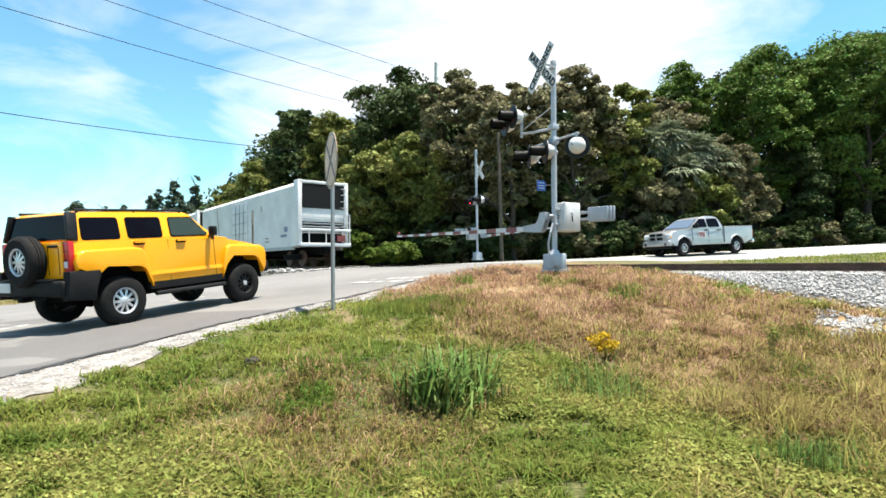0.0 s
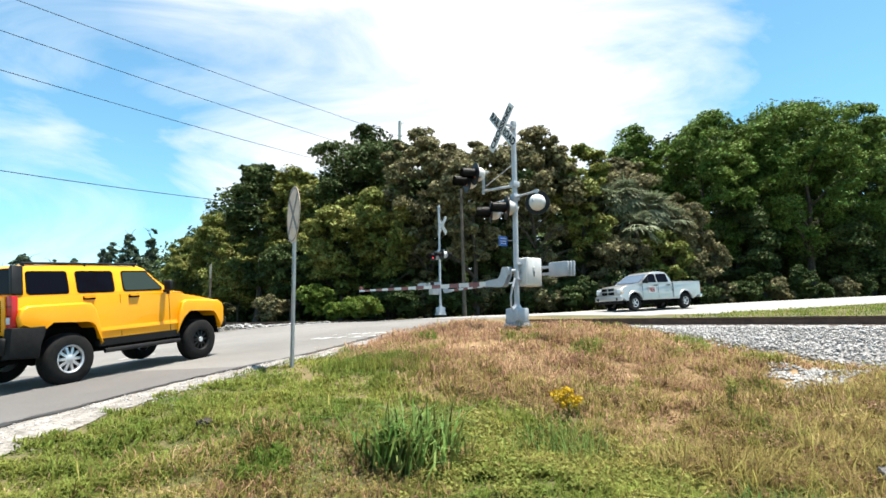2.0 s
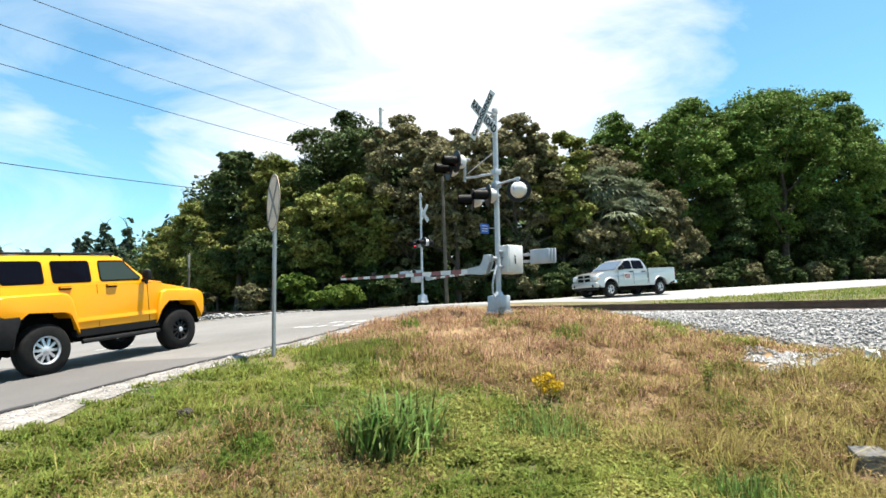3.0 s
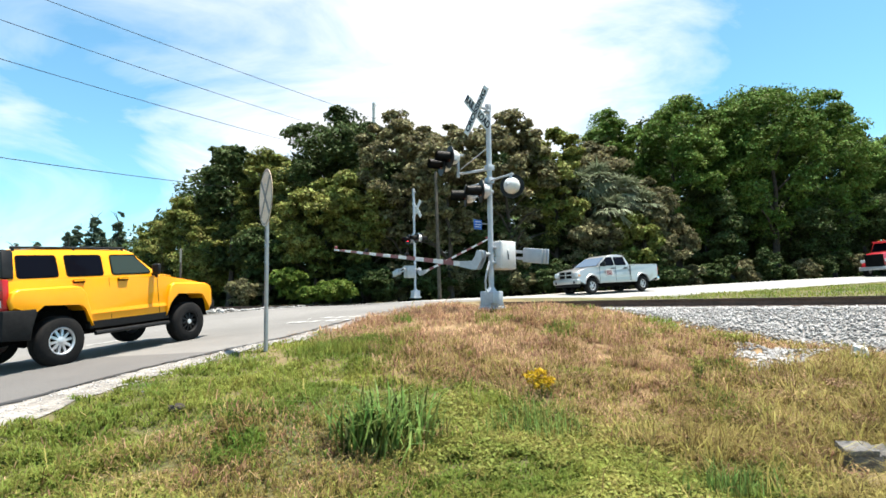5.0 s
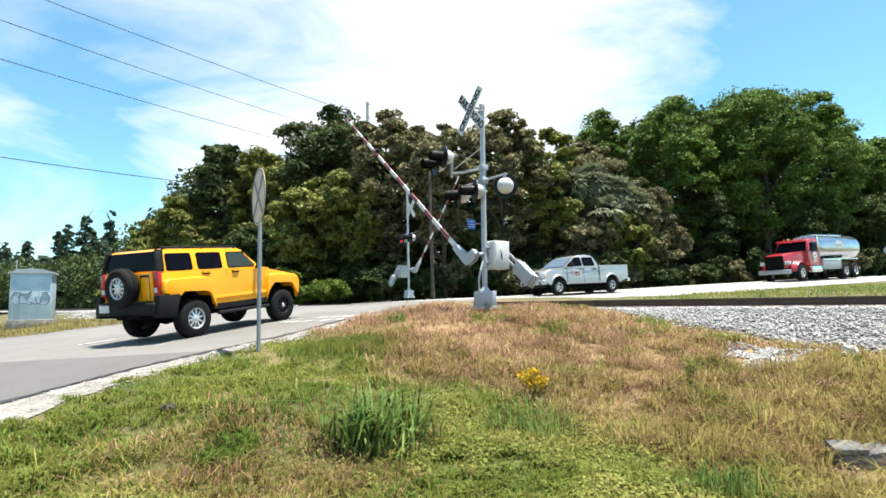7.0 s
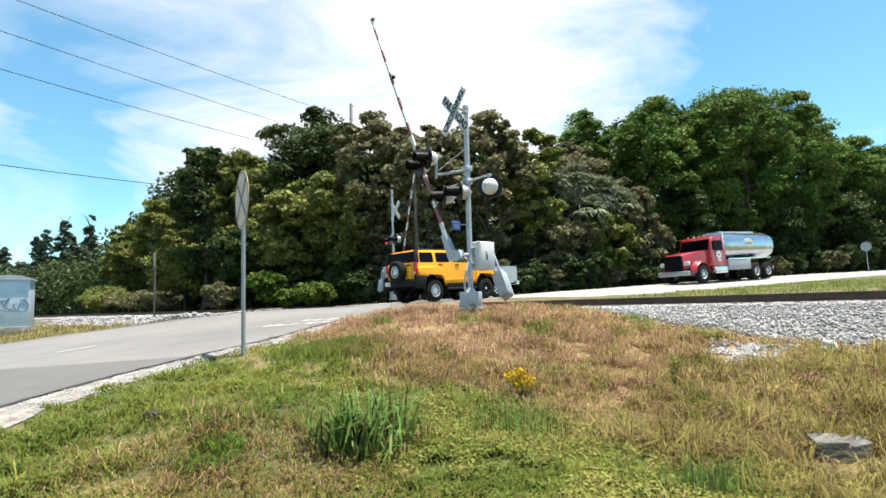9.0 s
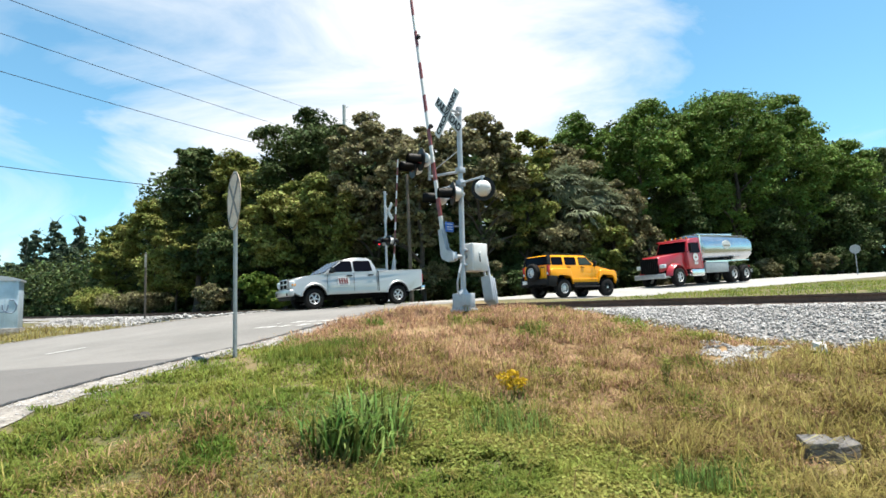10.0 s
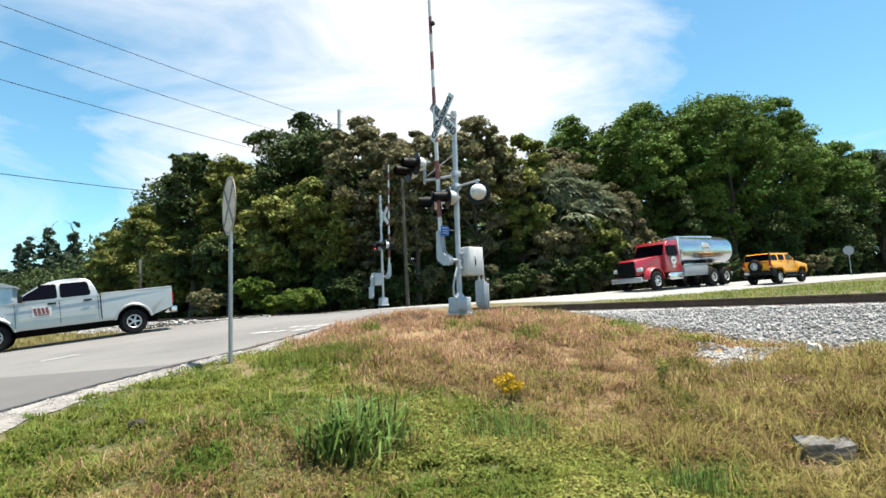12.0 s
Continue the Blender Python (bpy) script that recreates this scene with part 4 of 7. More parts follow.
def build_grass():
    rng = np.random.default_rng(21)
    n = 360000
    y = 2.6 + 13.4 * rng.random(n) ** 1.5
    x = -0.2 + (rng.random(n) * 2 - 1) * (0.95 * y + 0.6) + 0.12 * y
    u, v = TNOR[0] * x + TNOR[1] * y, TDIR[0] * x + TDIR[1] * y
    o, rz, s = road_near(x, y)
    out = -o - np.interp(s, WIDE_S, WIDE_R)
    lim = np.interp(v, [-9, 0, 2.5, 4.2, 5.3, 7.5, 9], [9.6, 10.0, 10.1, 10.3, 10.6, 11.9, 12.2])
    nz = hash_noise(x, y, 0.9, 3.0)
    fine = hash_noise(x, y, 3.2, 7.0)
    keep = (out > 0.42 + 0.5 * fine + 0.5 * smooth(9.8, 5.0, y)) & (u < lim + 0.1) & (((x - 5.45) / 0.7) ** 2 + ((y - 7.42) / 0.6) ** 2 > 0.45 + fine)
    keep &= (fine + 0.5 * nz > -0.62)
    keep &= ((x - 3.50) / 0.36) ** 2 + ((y - 3.80) / 0.34) ** 2 > 1.0 + 0.5 * fine
    bare = np.zeros(len(x))
    for bx, by, ra, rb in ((-1.75, 8.75, 0.55, 0.40), (-1.30, 8.25, 0.35, 0.30), (1.15, 9.80, 0.50, 0.45), (0.85, 10.6, 0.60, 0.35), (0.2, 9.3, 0.35, 0.3)):
        bare = np.maximum(bare, np.exp(-(((x - bx) / ra) ** 2 + ((y - by) / rb) ** 2)))
    keep &= rng.random(len(x)) > 0.9 * bare * (1 + fine)
    x, y, u, v, out, nz, fine = (q[keep] for q in (x, y, u, v, out, nz, fine))
    z = land(x, y) - 0.01
    P = np.stack([x, y, z], -1)
    dry = smooth(3.9, 5.6, u + 1.3 * nz + 0.4 * fine - 0.30 * np.clip(v - 5, 0, 4) + 0.14 * np.clip(3.4 - v, 0, 8))
    worn = np.exp(-(((x + 0.85) / 0.85) ** 2 + ((y - 4.75) / 0.75) ** 2)) * (1 + 0.8 * fine)
    dry = np.maximum(dry, np.clip(1.9 * worn, 0, 0.95))
    pick, kind2 = rng.random(len(x)), rng.random(len(x))
    isdry = pick < dry * 0.95 + 0.008
    straw = isdry & (kind2 < np.clip(0.50 + 0.9 * fine - 0.12 * (v - 3.0) + 0.35 * smooth(7.0, 4.5, u), 0.08, 0.95))
    isdry &= ~straw
    olive = (straw | isdry) & (hash_noise(x, y, 1.25, 41.0) > 0.30) & (kind2 > 0.45)
    isdry &= ~olive
    straw &= ~olive
    dist = np.hypot(x, y)
    thin = rng.random(len(x))
    g = olive | ((pick >= dry * 0.95 + 0.008) & (thin < 0.95))
    r = rng.random(len(x))
    tuftn = hash_noise(x, y, 2.1, 23.0)
    hummock = hash_noise(x, y, 4.6, 61.0)
    hg = (0.04 + 0.08 * r) * (1 + 0.9 * tuftn + 0.8 * hummock) * np.interp(out, [0.4, 1.2], [0.5, 1.0])
    blades("green_grass", P[g], np.where(olive, 1.5 * hg, hg)[g].clip(0.025, 0.22), np.full(g.sum(), 0.0042) * (1 + dist[g] / 9), M["grass"], rng, "short green grass on the verge", 1.6)
    edge = np.interp(lim[keep] - u, [0.0, 1.2], [0.35, 1.0])
    hd = (0.05 + 0.15 * r ** 1.6) * (1 + 1.1 * tuftn + 0.8 * hummock + 0.3 * nz) * edge * (1 - 0.6 * np.clip(worn, 0, 1))
    blades("dry_grass", P[isdry], hd[isdry].clip(0.03, 0.4), np.full(isdry.sum(), 0.0027) * (1 + dist[isdry] / 8), M["dry"], rng, "pinkish-brown dead grass and weeds on the bank", 2.1)
    blades("straw_grass", P[straw], ((1.15 + 0.5 * smooth(4.0, 1.0, v[straw])) * hd[straw]).clip(0.03, 0.5), np.full(straw.sum(), 0.0027) * (1 + dist[straw] / 8), M["straw"], rng, "yellowish straw-green grass on the bank", 1.9)
    m = 42000
    uu, vv = 15.6 + 24 * rng.random(m) ** 1.4, rng.uniform(-26, 9, m)
    xx, yy = TNOR[0] * uu + TDIR[0] * vv, TNOR[1] * uu + TDIR[1] * vv
    oo, zz, ss = road_near(xx, yy)
    k = (-oo - np.interp(ss, WIDE_S, WIDE_R) > 0.25)
    xx, yy = xx[k], yy[k]
    blades("verge_grass", np.stack([xx, yy, land(xx, yy) - 0.01], -1), rng.uniform(0.05, 0.16, k.sum()), np.full(k.sum(), 0.012), M["grass"], rng, "dull green grass strip between the track and the far road", 1.1)
    m = 26000
    uu, vv = rng.uniform(-2, 12.0, m), 9 + 34 * rng.random(m) ** 1.3
    xx, yy = TNOR[0] * uu + TDIR[0] * vv, TNOR[1] * uu + TDIR[1] * vv
    oo, zz, ss = road_near(xx, yy)
    k = (oo - np.interp(ss, WIDE_S, WIDE_L) > 0.4) & (uu < 7.6)
    xx, yy = xx[k], yy[k]
    blades("far_verge_grass", np.stack([xx, yy, land(xx, yy) - 0.01], -1), rng.uniform(0.06, 0.28, k.sum()), np.full(k.sum(), 0.010), M["straw"], rng, "sparse yellow-green grass on the far roadside", 1.1)
    # thinner turf round about where the camera stands
    m = 26000
    xx, yy = rng.uniform(-9, 10, m), rng.uniform(-6, 8, m)
    oo, zz, ss = road_near(xx, yy)
    uu = TNOR[0] * xx + TNOR[1] * yy
    k = (-oo - np.interp(ss, WIDE_S, WIDE_R) > 0.9) & (uu < 8.5) & ((yy < 2.7) | (np.abs(xx + 0.2 - 0.12 * yy) > 0.95 * yy + 0.5))
    xx, yy = xx[k], yy[k]
    blades("turf_grass", np.stack([xx, yy, land(xx, yy) - 0.01], -1), rng.uniform(0.04, 0.12, k.sum()), np.full(k.sum(), 0.006), M["grass"], rng, "short worn green turf on the verge", 1.5)
    # low broad-leaved weeds in front
    w = np.where((u < 4.9) & (v < 4.6) & (nz + 0.6 * fine + 0.25 * smooth(3.6, 4.3, u) > -0.12) & (dry < 0.6) & (thin < 0.40))[0]
    c = P[w] + np.array([0, 0, 0.05])
    V, F = leaf_cloud(c, np.full(len(c), 0.06), 8, 0.026, rng)
    tagged(new("low_weeds", raw_mesh("low_weeds", V, F, M["weed"], 3)), "yellow-green creeping weeds in the grass", "weeds", kind="stuff")
    w = np.where((u > 4.6) & (u < 9.5) & (fine > 0.1) & (thin < 0.12))[0]
    c = P[w] + np.array([0, 0, 0.12])
    V, F = leaf_cloud(c, np.full(len(c), 0.09), 8, 0.015, rng)
    tagged(new("dry_weeds", raw_mesh("dry_weeds", V, F, M["dry"], 3)), "brown seed heads and dead weeds on the bank", "weeds", kind="stuff")
    # the tall tuft, two reedy patches, a goldenrod and a mullein-like stalk
    def tuft(name, x, y, rad, count, h, mat, label, lean=0.75, wd=0.006):
        ob = thing(name, label, "grass tuft", at=pose(x, y, float(land(x, y))))
        for i in range(9):
            m = count // 9
            ca, cq = rng.uniform(0, 6.28), rad * 0.62 * rng.random() ** 0.5
            a, q = rng.uniform(0, 6.28, m), rng.random(m) ** 0.6 * rad * 0.5
            px, py = x + (cq * math.cos(ca) + q * np.cos(a)) * 1.3, y + cq * math.sin(ca) + q * np.sin(a)
            p = np.stack([px - x, py - y, land(px, py) - 0.02 - float(land(x, y))], -1)
            c = blades("tussock", p, h * rng.uniform(0.55, 1.1, m), np.full(m, wd), mat, rng, "", lean, "")
            del c["kind"]
            c.parent = ob
        return ob
    tuft("grass_tuft", 0.10, 5.05, 0.40, 330, 0.62, M["reed"], "tall green tuft of coarse arching grass", 1.15, 0.011)
    tuft("grass_tuft", 1.35, 5.2, 0.42, 260, 0.34, M["reed"], "loose green tuft of coarse grass", 0.6, 0.004)
    tuft("grass_tuft", 2.35, 3.75, 0.26, 240, 0.30, M["reed"], "loose green tuft of coarse grass", 0.6, 0.004)
    tuft("grass_tuft", -0.5, 8.45, 0.85, 2200, 0.22, M["grass"], "bright green clump of grass near the sign post", 0.7, 0.005)
    for nm, x, y, h, rad, k, lab in [("goldenrod_plant", 1.70, 6.0, 0.34, 0.135, 60, "small bushy plant with golden yellow flowers"), ("dry_stalk_plant", 3.56, 6.15, 0.42, 0.07, 16, "upright dry stalk with a yellowish seed head")]:
        z = float(land(x, y))
        ob = thing(nm, lab, "plant", at=pose(x, y, z))
        bm = bmesh.new()
        for i in range(9):
            a = rng.uniform(0, 6.28)
            tube(bm, (0, 0, 0), (math.cos(a) * rad * 0.8, math.sin(a) * rad * 0.8, h * 0.8), 0.004, 0.002, 5)
        part("stem", bm, M["reed"], ob)
        C = [(rng.normal(0, rad * 0.5), rng.normal(0, rad * 0.5), h * rng.uniform(0.45, 1.0)) for i in range(k)]
        V, F = leaf_cloud(C, np.full(k, 0.04), 16, 0.022, rng)
        fl = new("flower_head", raw_mesh("flower_head", V, F, M["goldflower"] if "golden" in nm else M["weed"], 3))
        fl.parent = ob
        tagged(fl, kind="stuff")


# ---------------------------------------------------------------- crossing signals
GATE_TURN = 118.0                         # the way of the near arm: 28 degrees to the left of ahead
ARM_NEAR, ARM_FAR = 7.65, 5.6


def disc(bm, c, n, r, t, seg=28):
    n = Vector(n).normalized()
    return tube(bm, Vector(c) - n * t / 2, Vector(c) + n * t / 2, r, r, seg)


def flash_light(mast, x, z, y, facing, lit=False, dome=False, aim=0.0):
    """A flasher on the cross arm: black disc, hood and lens, pale housing behind."""
    def turn_head(b):
        c = Vector((x, 0, z))
        bmesh.ops.rotate(b, cent=c, matrix=Matrix.Rotation(radians(aim), 3, "Z"), verts=b.verts[:])

    bm = bmesh.new()
    disc(bm, (x, y, z), (0, facing, 0), 0.255, 0.02)
    turn_head(bm)
    head = part("flasher", bm, M["black"], mast, "round black flasher backing with a hood")
    bm = bmesh.new()
    q = Matrix.Translation((x, y + facing * 0.012, z)) @ Vector((0, facing, 0)).to_track_quat("Z", "Y").to_matrix().to_4x4()
    rings = []
    for d, r in ((0.0, 0.130), (0.15, 0.126), (0.31, 0.118)):
        row = []
        for i in range(15):
            a = radians(-40 + 260 * i / 14)
            p = Vector((x + r * math.cos(a), y + facing * (0.012 + d), z + r * math.sin(a)))
            row.append(bm.verts.new(p))
        rings.append(row)
    for a, b in zip(rings, rings[1:]):
        for i in range(14):
            bm.faces.new((a[i], a[i + 1], b[i + 1], b[i]))
    r = bmesh.ops.solidify(bm, geom=bm.faces[:], thickness=0.006)
    turn_head(bm)
    part("hood", bm, M["black"], head)
    bm = bmesh.new()
    lathe(bm, [(0.0, 0.035), (0.06, 0.028), (0.118, 0.0), (0.118, -0.005)], 20, q)
    turn_head(bm)
    part("lens", bm, M["lamp_red"] if lit else M["dark_lens"], head, "red glass lens")
    bm = bmesh.new()
    q2 = Matrix.Translation((x, y - facing * 0.01, z)) @ Vector((0, -facing, 0)).to_track_quat("Z", "Y").to_matrix().to_4x4()
    lathe(bm, [(0.17, 0.0), (0.168, 0.06), (0.15, 0.14), (0.10, 0.20), (0.0, 0.225)], 22, q2)
    turn_head(bm)
    part("housing", bm, M["whitepaint"] if dome else M["galv"], head, "pale lamp housing")
    return head


def crossbuck(mast, y, z, facing, letters=True):
    """Two crossed white boards; the words stand on the side that faces the traffic."""
    for k, ang in enumerate((48, -48)):
        bm = bmesh.new()
        box(bm, (0, 0, 0), (1.12, 0.012, 0.215), bevel=0.004, seg=1)
        m = Matrix.Translation((0, y + facing * (0.016 * (1 - k)), z)) @ Matrix.Rotation(radians(ang), 4, "Y")
        bmesh.ops.transform(bm, matrix=m, verts=bm.verts[:])
        b = part("crossbuck_board", bm, M["whitepaint"], mast, "white crossbuck board")
        if letters:
            def word(txt, cx):
                cu = bpy.data.curves.new("letters", "FONT")
                cu.body, cu.size, cu.align_x, cu.align_y, cu.extrude = txt, 0.205, "CENTER", "CENTER", 0.002
                cu.offset = 0.007
                tmp = new("letters", cu)
                me = bpy.data.meshes.new_from_object(tmp)
                bpy.data.objects.remove(tmp)
                me.materials.append(M["black"])
                ob = new("letters", me)
                # text lies in xy facing +z; stand it up to face the traffic
                stand = Matrix.Rotation(radians(180), 4, "Z") @ Matrix.Rotation(radians(90), 4, "X") if facing > 0 else Matrix.Rotation(radians(90), 4, "X")
                ob.matrix_basis = m @ Matrix.Translation((cx, facing * 0.0095, 0)) @ stand
                ob.parent = b
            if k == 0:
                word("CROSSING", 0.0)
            else:
                word("RAIL", 0.34)
                word("ROAD", -0.34)


def signal_mast(name, at, height, buck_z, light_z, box_z, near):
    label = "silver-grey railway crossing signal mast with crossbuck and flashers" if near else "far railway crossing signal mast, tall pole with crossbuck and flashers"
    mast = thing(name, label, "crossing signal", "crossing signals", at)
    bm = bmesh.new()
    tube(bm, (0, 0, 0.1), (0, 0, height), 0.057, 0.057, 18)
    part("pole", bm, M["alu"], mast, "round aluminium pole")
    bm = bmesh.new()
    lathe(bm, [(0.0, height + 0.06), (0.06, height + 0.05), (0.068, height + 0.02), (0.068, height - 0.06), (0.057, height - 0.06)], 18)
    box(bm, (0, 0.04, height - 0.12), (0.16, 0.1, 0.05), bevel=0.006, seg=1)
    part("cap", bm, M["galv"], mast)
    bm = bmesh.new()
    box(bm, (0, 0, 0.03), (0.42, 0.42, 0.06), bevel=0.01, seg=1)
    box(bm, (0, 0, 0.22), (0.36, 0.34, 0.32), bevel=0.02)
    tube(bm, (0, 0, 0.36), (0, 0, 0.46), 0.12, 0.07, 18)
    box(bm, (-0.22, 0.1, 0.24), (0.10, 0.16, 0.24), bevel=0.012)
    part("base_junction_box", bm, M["alu"], mast, "blue-grey cast junction base")
    for i in range(4):
        bm = bmesh.new()
        tube(bm, (0.17 * (-1) ** i, 0.17 * (-1) ** (i // 2), 0.05), (0.17 * (-1) ** i, 0.17 * (-1) ** (i // 2), 0.12), 0.02, 0.02, 6)
        part("anchor_bolt", bm, M["galv"], mast)
    by = 0.32 if near else 0.17
    for zz in (buck_z - 0.12, buck_z + 0.10):
        bm = bmesh.new()
        box(bm, (0, by / 2, zz), (0.05, by, 0.04), bevel=0.004, seg=1)
        part("crossbuck_bracket", bm, M["galv"], mast)
    crossbuck(mast, by, buck_z, 1, near)
    # cross arm and the two pairs of flashers
    bm = bmesh.new()
    arm_z = light_z + 0.22
    span = (-0.70, 0.04, 0.60) if near else (-0.40, 0.40)
    tube(bm, (span[0] - 0.06, 0, arm_z), (span[-1] + 0.06, 0, arm_z), 0.024, 0.024, 12)
    box(bm, (0, 0, arm_z), (0.16, 0.16, 0.14), bevel=0.015)
    for x in span:
        tube(bm, (x, 0, light_z), (x, 0, arm_z + 0.03), 0.028, 0.028, 10)
        tube(bm, (x, -0.12, light_z), (x, 0.12, light_z), 0.035, 0.035, 10)
    part("cross_arm", bm, M["alu"], mast)
    if near:
        for x, aim in ((0.60, -30), (0.04, -24)):
            flash_light(mast, x, light_z, 0.16, 1, dome=True, aim=aim)
        for x, aim in ((-0.70, 40),):
            flash_light(mast, x, light_z, -0.13, -1, dome=True, aim=aim)
    else:
        for x in (-0.40, 0.40):
            flash_light(mast, x, light_z, 0.13, 1)
            flash_light(mast, x, light_z, -0.13, -1, lit=(x < 0), dome=(x > 0))
    if near:
        # side arm with a second pair of flashers, turned to the side road
        bm = bmesh.new()
        tube(bm, (0, 0, 3.02), (0.98, 0.12, 3.10), 0.03, 0.03, 12)
        tube(bm, (0.0, 0.0, 3.52), (0.9, 0.1, 3.2), 0.012, 0.012, 8)
        tube(bm, (0.98, 0.12, 3.02), (0.98, 0.12, 3.52), 0.034, 0.034, 12)
        box(bm, (0.98, 0.12, 3.53), (0.22, 0.16, 0.05), bevel=0.01)
        box(bm, (0, 0, 3.05), (0.15, 0.17, 0.12), bevel=0.01)
        part("side_arm", bm, M["alu"], mast, "horizontal side arm carrying flashers")
        for x, y, zz in ((0.80, 0.42, 3.44), (1.22, 0.36, 3.36)):
            flash_light(mast, x, zz, y, 1, dome=True, aim=-14)
        bm = bmesh.new()
        tube(bm, (0.7, 0.38, 3.34), (1.3, 0.30, 3.34), 0.025, 0.025, 10)
        part("flasher_bar", bm, M["galv"], mast)
        bm = bmesh.new()
        box(bm, (0.1, 0.26, 1.80), (0.012, 0.22, 0.21), bevel=0.004, seg=1)
        part("notice_plate", bm, M["blue"], mast, "small blue notice plate")
        bm = bmesh.new()
        for zz in (1.86, 1.80, 1.75):
            box(bm, (0.092, 0.26, zz), (0.004, 0.15, 0.016))
        part("notice_text", bm, M["whitepaint"], mast)
        bm = bmesh.new()
        tube(bm, (0.03, 0.03, 1.82), (0.09, 0.16, 1.82), 0.012, 0.012, 8)
        part("notice_bracket", bm, M["galv"], mast)
        cu = [(-0.12, 0.14, 1.0), (-0.14, 0.22, 0.8), (-0.10, 0.24, 0.6), (-0.06, 0.2, 0.42), (-0.1, 0.15, 0.3)]
        bm = bmesh.new()
        for a, b in zip(cu, cu[1:]):
            tube(bm, a, b, 0.022, 0.022, 10)
        part("cable_hose", bm, M["alu"], mast)
    # gate mechanism
    bm = bmesh.new()
    box(bm, (-0.02, -0.32, box_z), (0.36, 0.44, 0.60), bevel=0.025, seg=3)
    part("mechanism_housing", bm, M["whitepaint"] if near else M["galv"], mast, "pale grey gate mechanism housing")
    bm = bmesh.new()
    box(bm, (-0.205, -0.32, box_z), (0.012, 0.36, 0.50), bevel=0.008)
    box(bm, (-0.215, -0.30, box_z + 0.08), (0.02, 0.05, 0.06), bevel=0.006)
    part("housing_door", bm, M["whitepaint"] if near else M["galv"], mast)
    bm = bmesh.new()
    tube(bm, (-0.215, -0.30, box_z + 0.02), (-0.222, -0.30, box_z - 0.1), 0.012, 0.012, 8)
    part("door_latch", bm, M["black"], mast)
    bm = bmesh.new()
    box(bm, (0, -0.06, box_z + 0.16), (0.14, 0.16, 0.05), bevel=0.008)
    part("mast_clamp", bm, M["alu"], mast)
    bm = bmesh.new()
    box(bm, (0, -0.06, box_z - 0.16), (0.14, 0.16, 0.05), bevel=0.008)
    part("mast_clamp", bm, M["alu"], mast)
    return mast


def gate_arm(name, length, label, stripes):
    """A tapering striped arm hung below its pivot by a bent bracket, with counterweights behind; it turns about the y axis."""
    arm = thing(name, label, "crossing gate", "gate arms")
    n, drop = stripes, -0.25
    h0, h1 = 0.112, 0.055
    x0 = 0.55
    step = (length - x0) / n
    for i in range(n):
        a, b = x0 + i * step, x0 + (i + 1) * step
        bm = bmesh.new()
        vs = []
        for x in (a, b):
            h = h0 + (h1 - h0) * x / length
            vs.append([bm.verts.new((x, 0.235 + yy, drop + zz)) for yy, zz in ((-0.018, -h / 2), (0.018, -h / 2), (0.018, h / 2), (-0.018, h / 2))])
        for k in range(4):
            bm.faces.new((vs[0][k], vs[0][(k + 1) % 4], vs[1][(k + 1) % 4], vs[1][k]))
        bm.faces.new(vs[0][::-1])
        bm.faces.new(vs[1])
        part("stripe", bm, M["redstripe"] if i % 2 else M["whitepaint"], arm, smooth=False)
    bm = bmesh.new()
    for y in (0.185, 0.285):
        plate(bm, [(-0.10, y, 0.07), (-0.10, y, -0.10), (0.02, y, drop - 0.06), (0.12, y, drop - 0.09), (0.66, y, drop - 0.06), (0.66, y, drop + 0.06), (0.22, y, drop + 0.10), (0.13, y, -0.05), (0.08, y, 0.08)], 0.02)
    box(bm, (0.0, 0.235, 0.0), (0.14, 0.10, 0.16), bevel=0.01)
    box(bm, (0.30, 0.235, drop), (0.50, 0.08, 0.12), bevel=0.01)
    part("arm_bracket", bm, M["alu"], arm, "bent grey arm bracket")
    bm = bmesh.new()
    tube(bm, (0, -0.62, 0), (0, 0.30, 0), 0.045, 0.045, 16)
    part("arm_shaft", bm, M["galv"], arm)
    y = -0.62
    for dz in (-0.05, 0.09):
        bm = bmesh.new()
        box(bm, (-0.42, y, dz), (0.86, 0.025, 0.06), bevel=0.005, seg=1)
        part("counterweight_bar", bm, M["alu"], arm)
    for k in range(3):
        bm = bmesh.new()
        box(bm, (-0.78 + 0.04 * k, y + 0.05 * (k - 1), 0.03), (0.56, 0.042, 0.30), bevel=0.012)
        part("counterweight", bm, M["alu"], arm, "pale grey counterweight slab")
    for f in (0.40, 0.70, 0.985):
        x = length * f
        h = h0 + (h1 - h0) * f
        bm = bmesh.new()
        box(bm, (x, 0.235, drop + h / 2 + 0.045), (0.06, 0.09, 0.10), bevel=0.018)
        lathe(bm, [(0.04, 0), (0.036, 0.025), (0, 0.032)], 14, Matrix.Translation((x + 0.03, 0.235, drop + h / 2 + 0.05)) @ Matrix.Rotation(radians(90), 4, "Y"))
        part("gate_lamp", bm, M["black"] if f < 0.9 else M["redstripe"], arm, "small gate lamp")
    return arm


NEAR_AT = (2.34, 11.8, 1.40)
FAR_AT = (1.74, 28.0, 1.90)


def build_signals():
    signal_mast("crossing_signal", pose(*NEAR_AT, 1.0, 0, GATE_TURN), 4.42, 4.26, 2.54, 1.15, True)
    signal_mast("crossing_signal", pose(*FAR_AT, 0, 0, GATE_TURN + 180), 5.45, 4.45, 2.95, 1.30, False)
    near = gate_arm("gate_arm", ARM_NEAR, "red and white striped crossing gate arm with counterweights", 17)
    far = gate_arm("gate_arm", ARM_FAR, "red and white striped crossing gate arm beyond the tracks", 13)
    return near, far


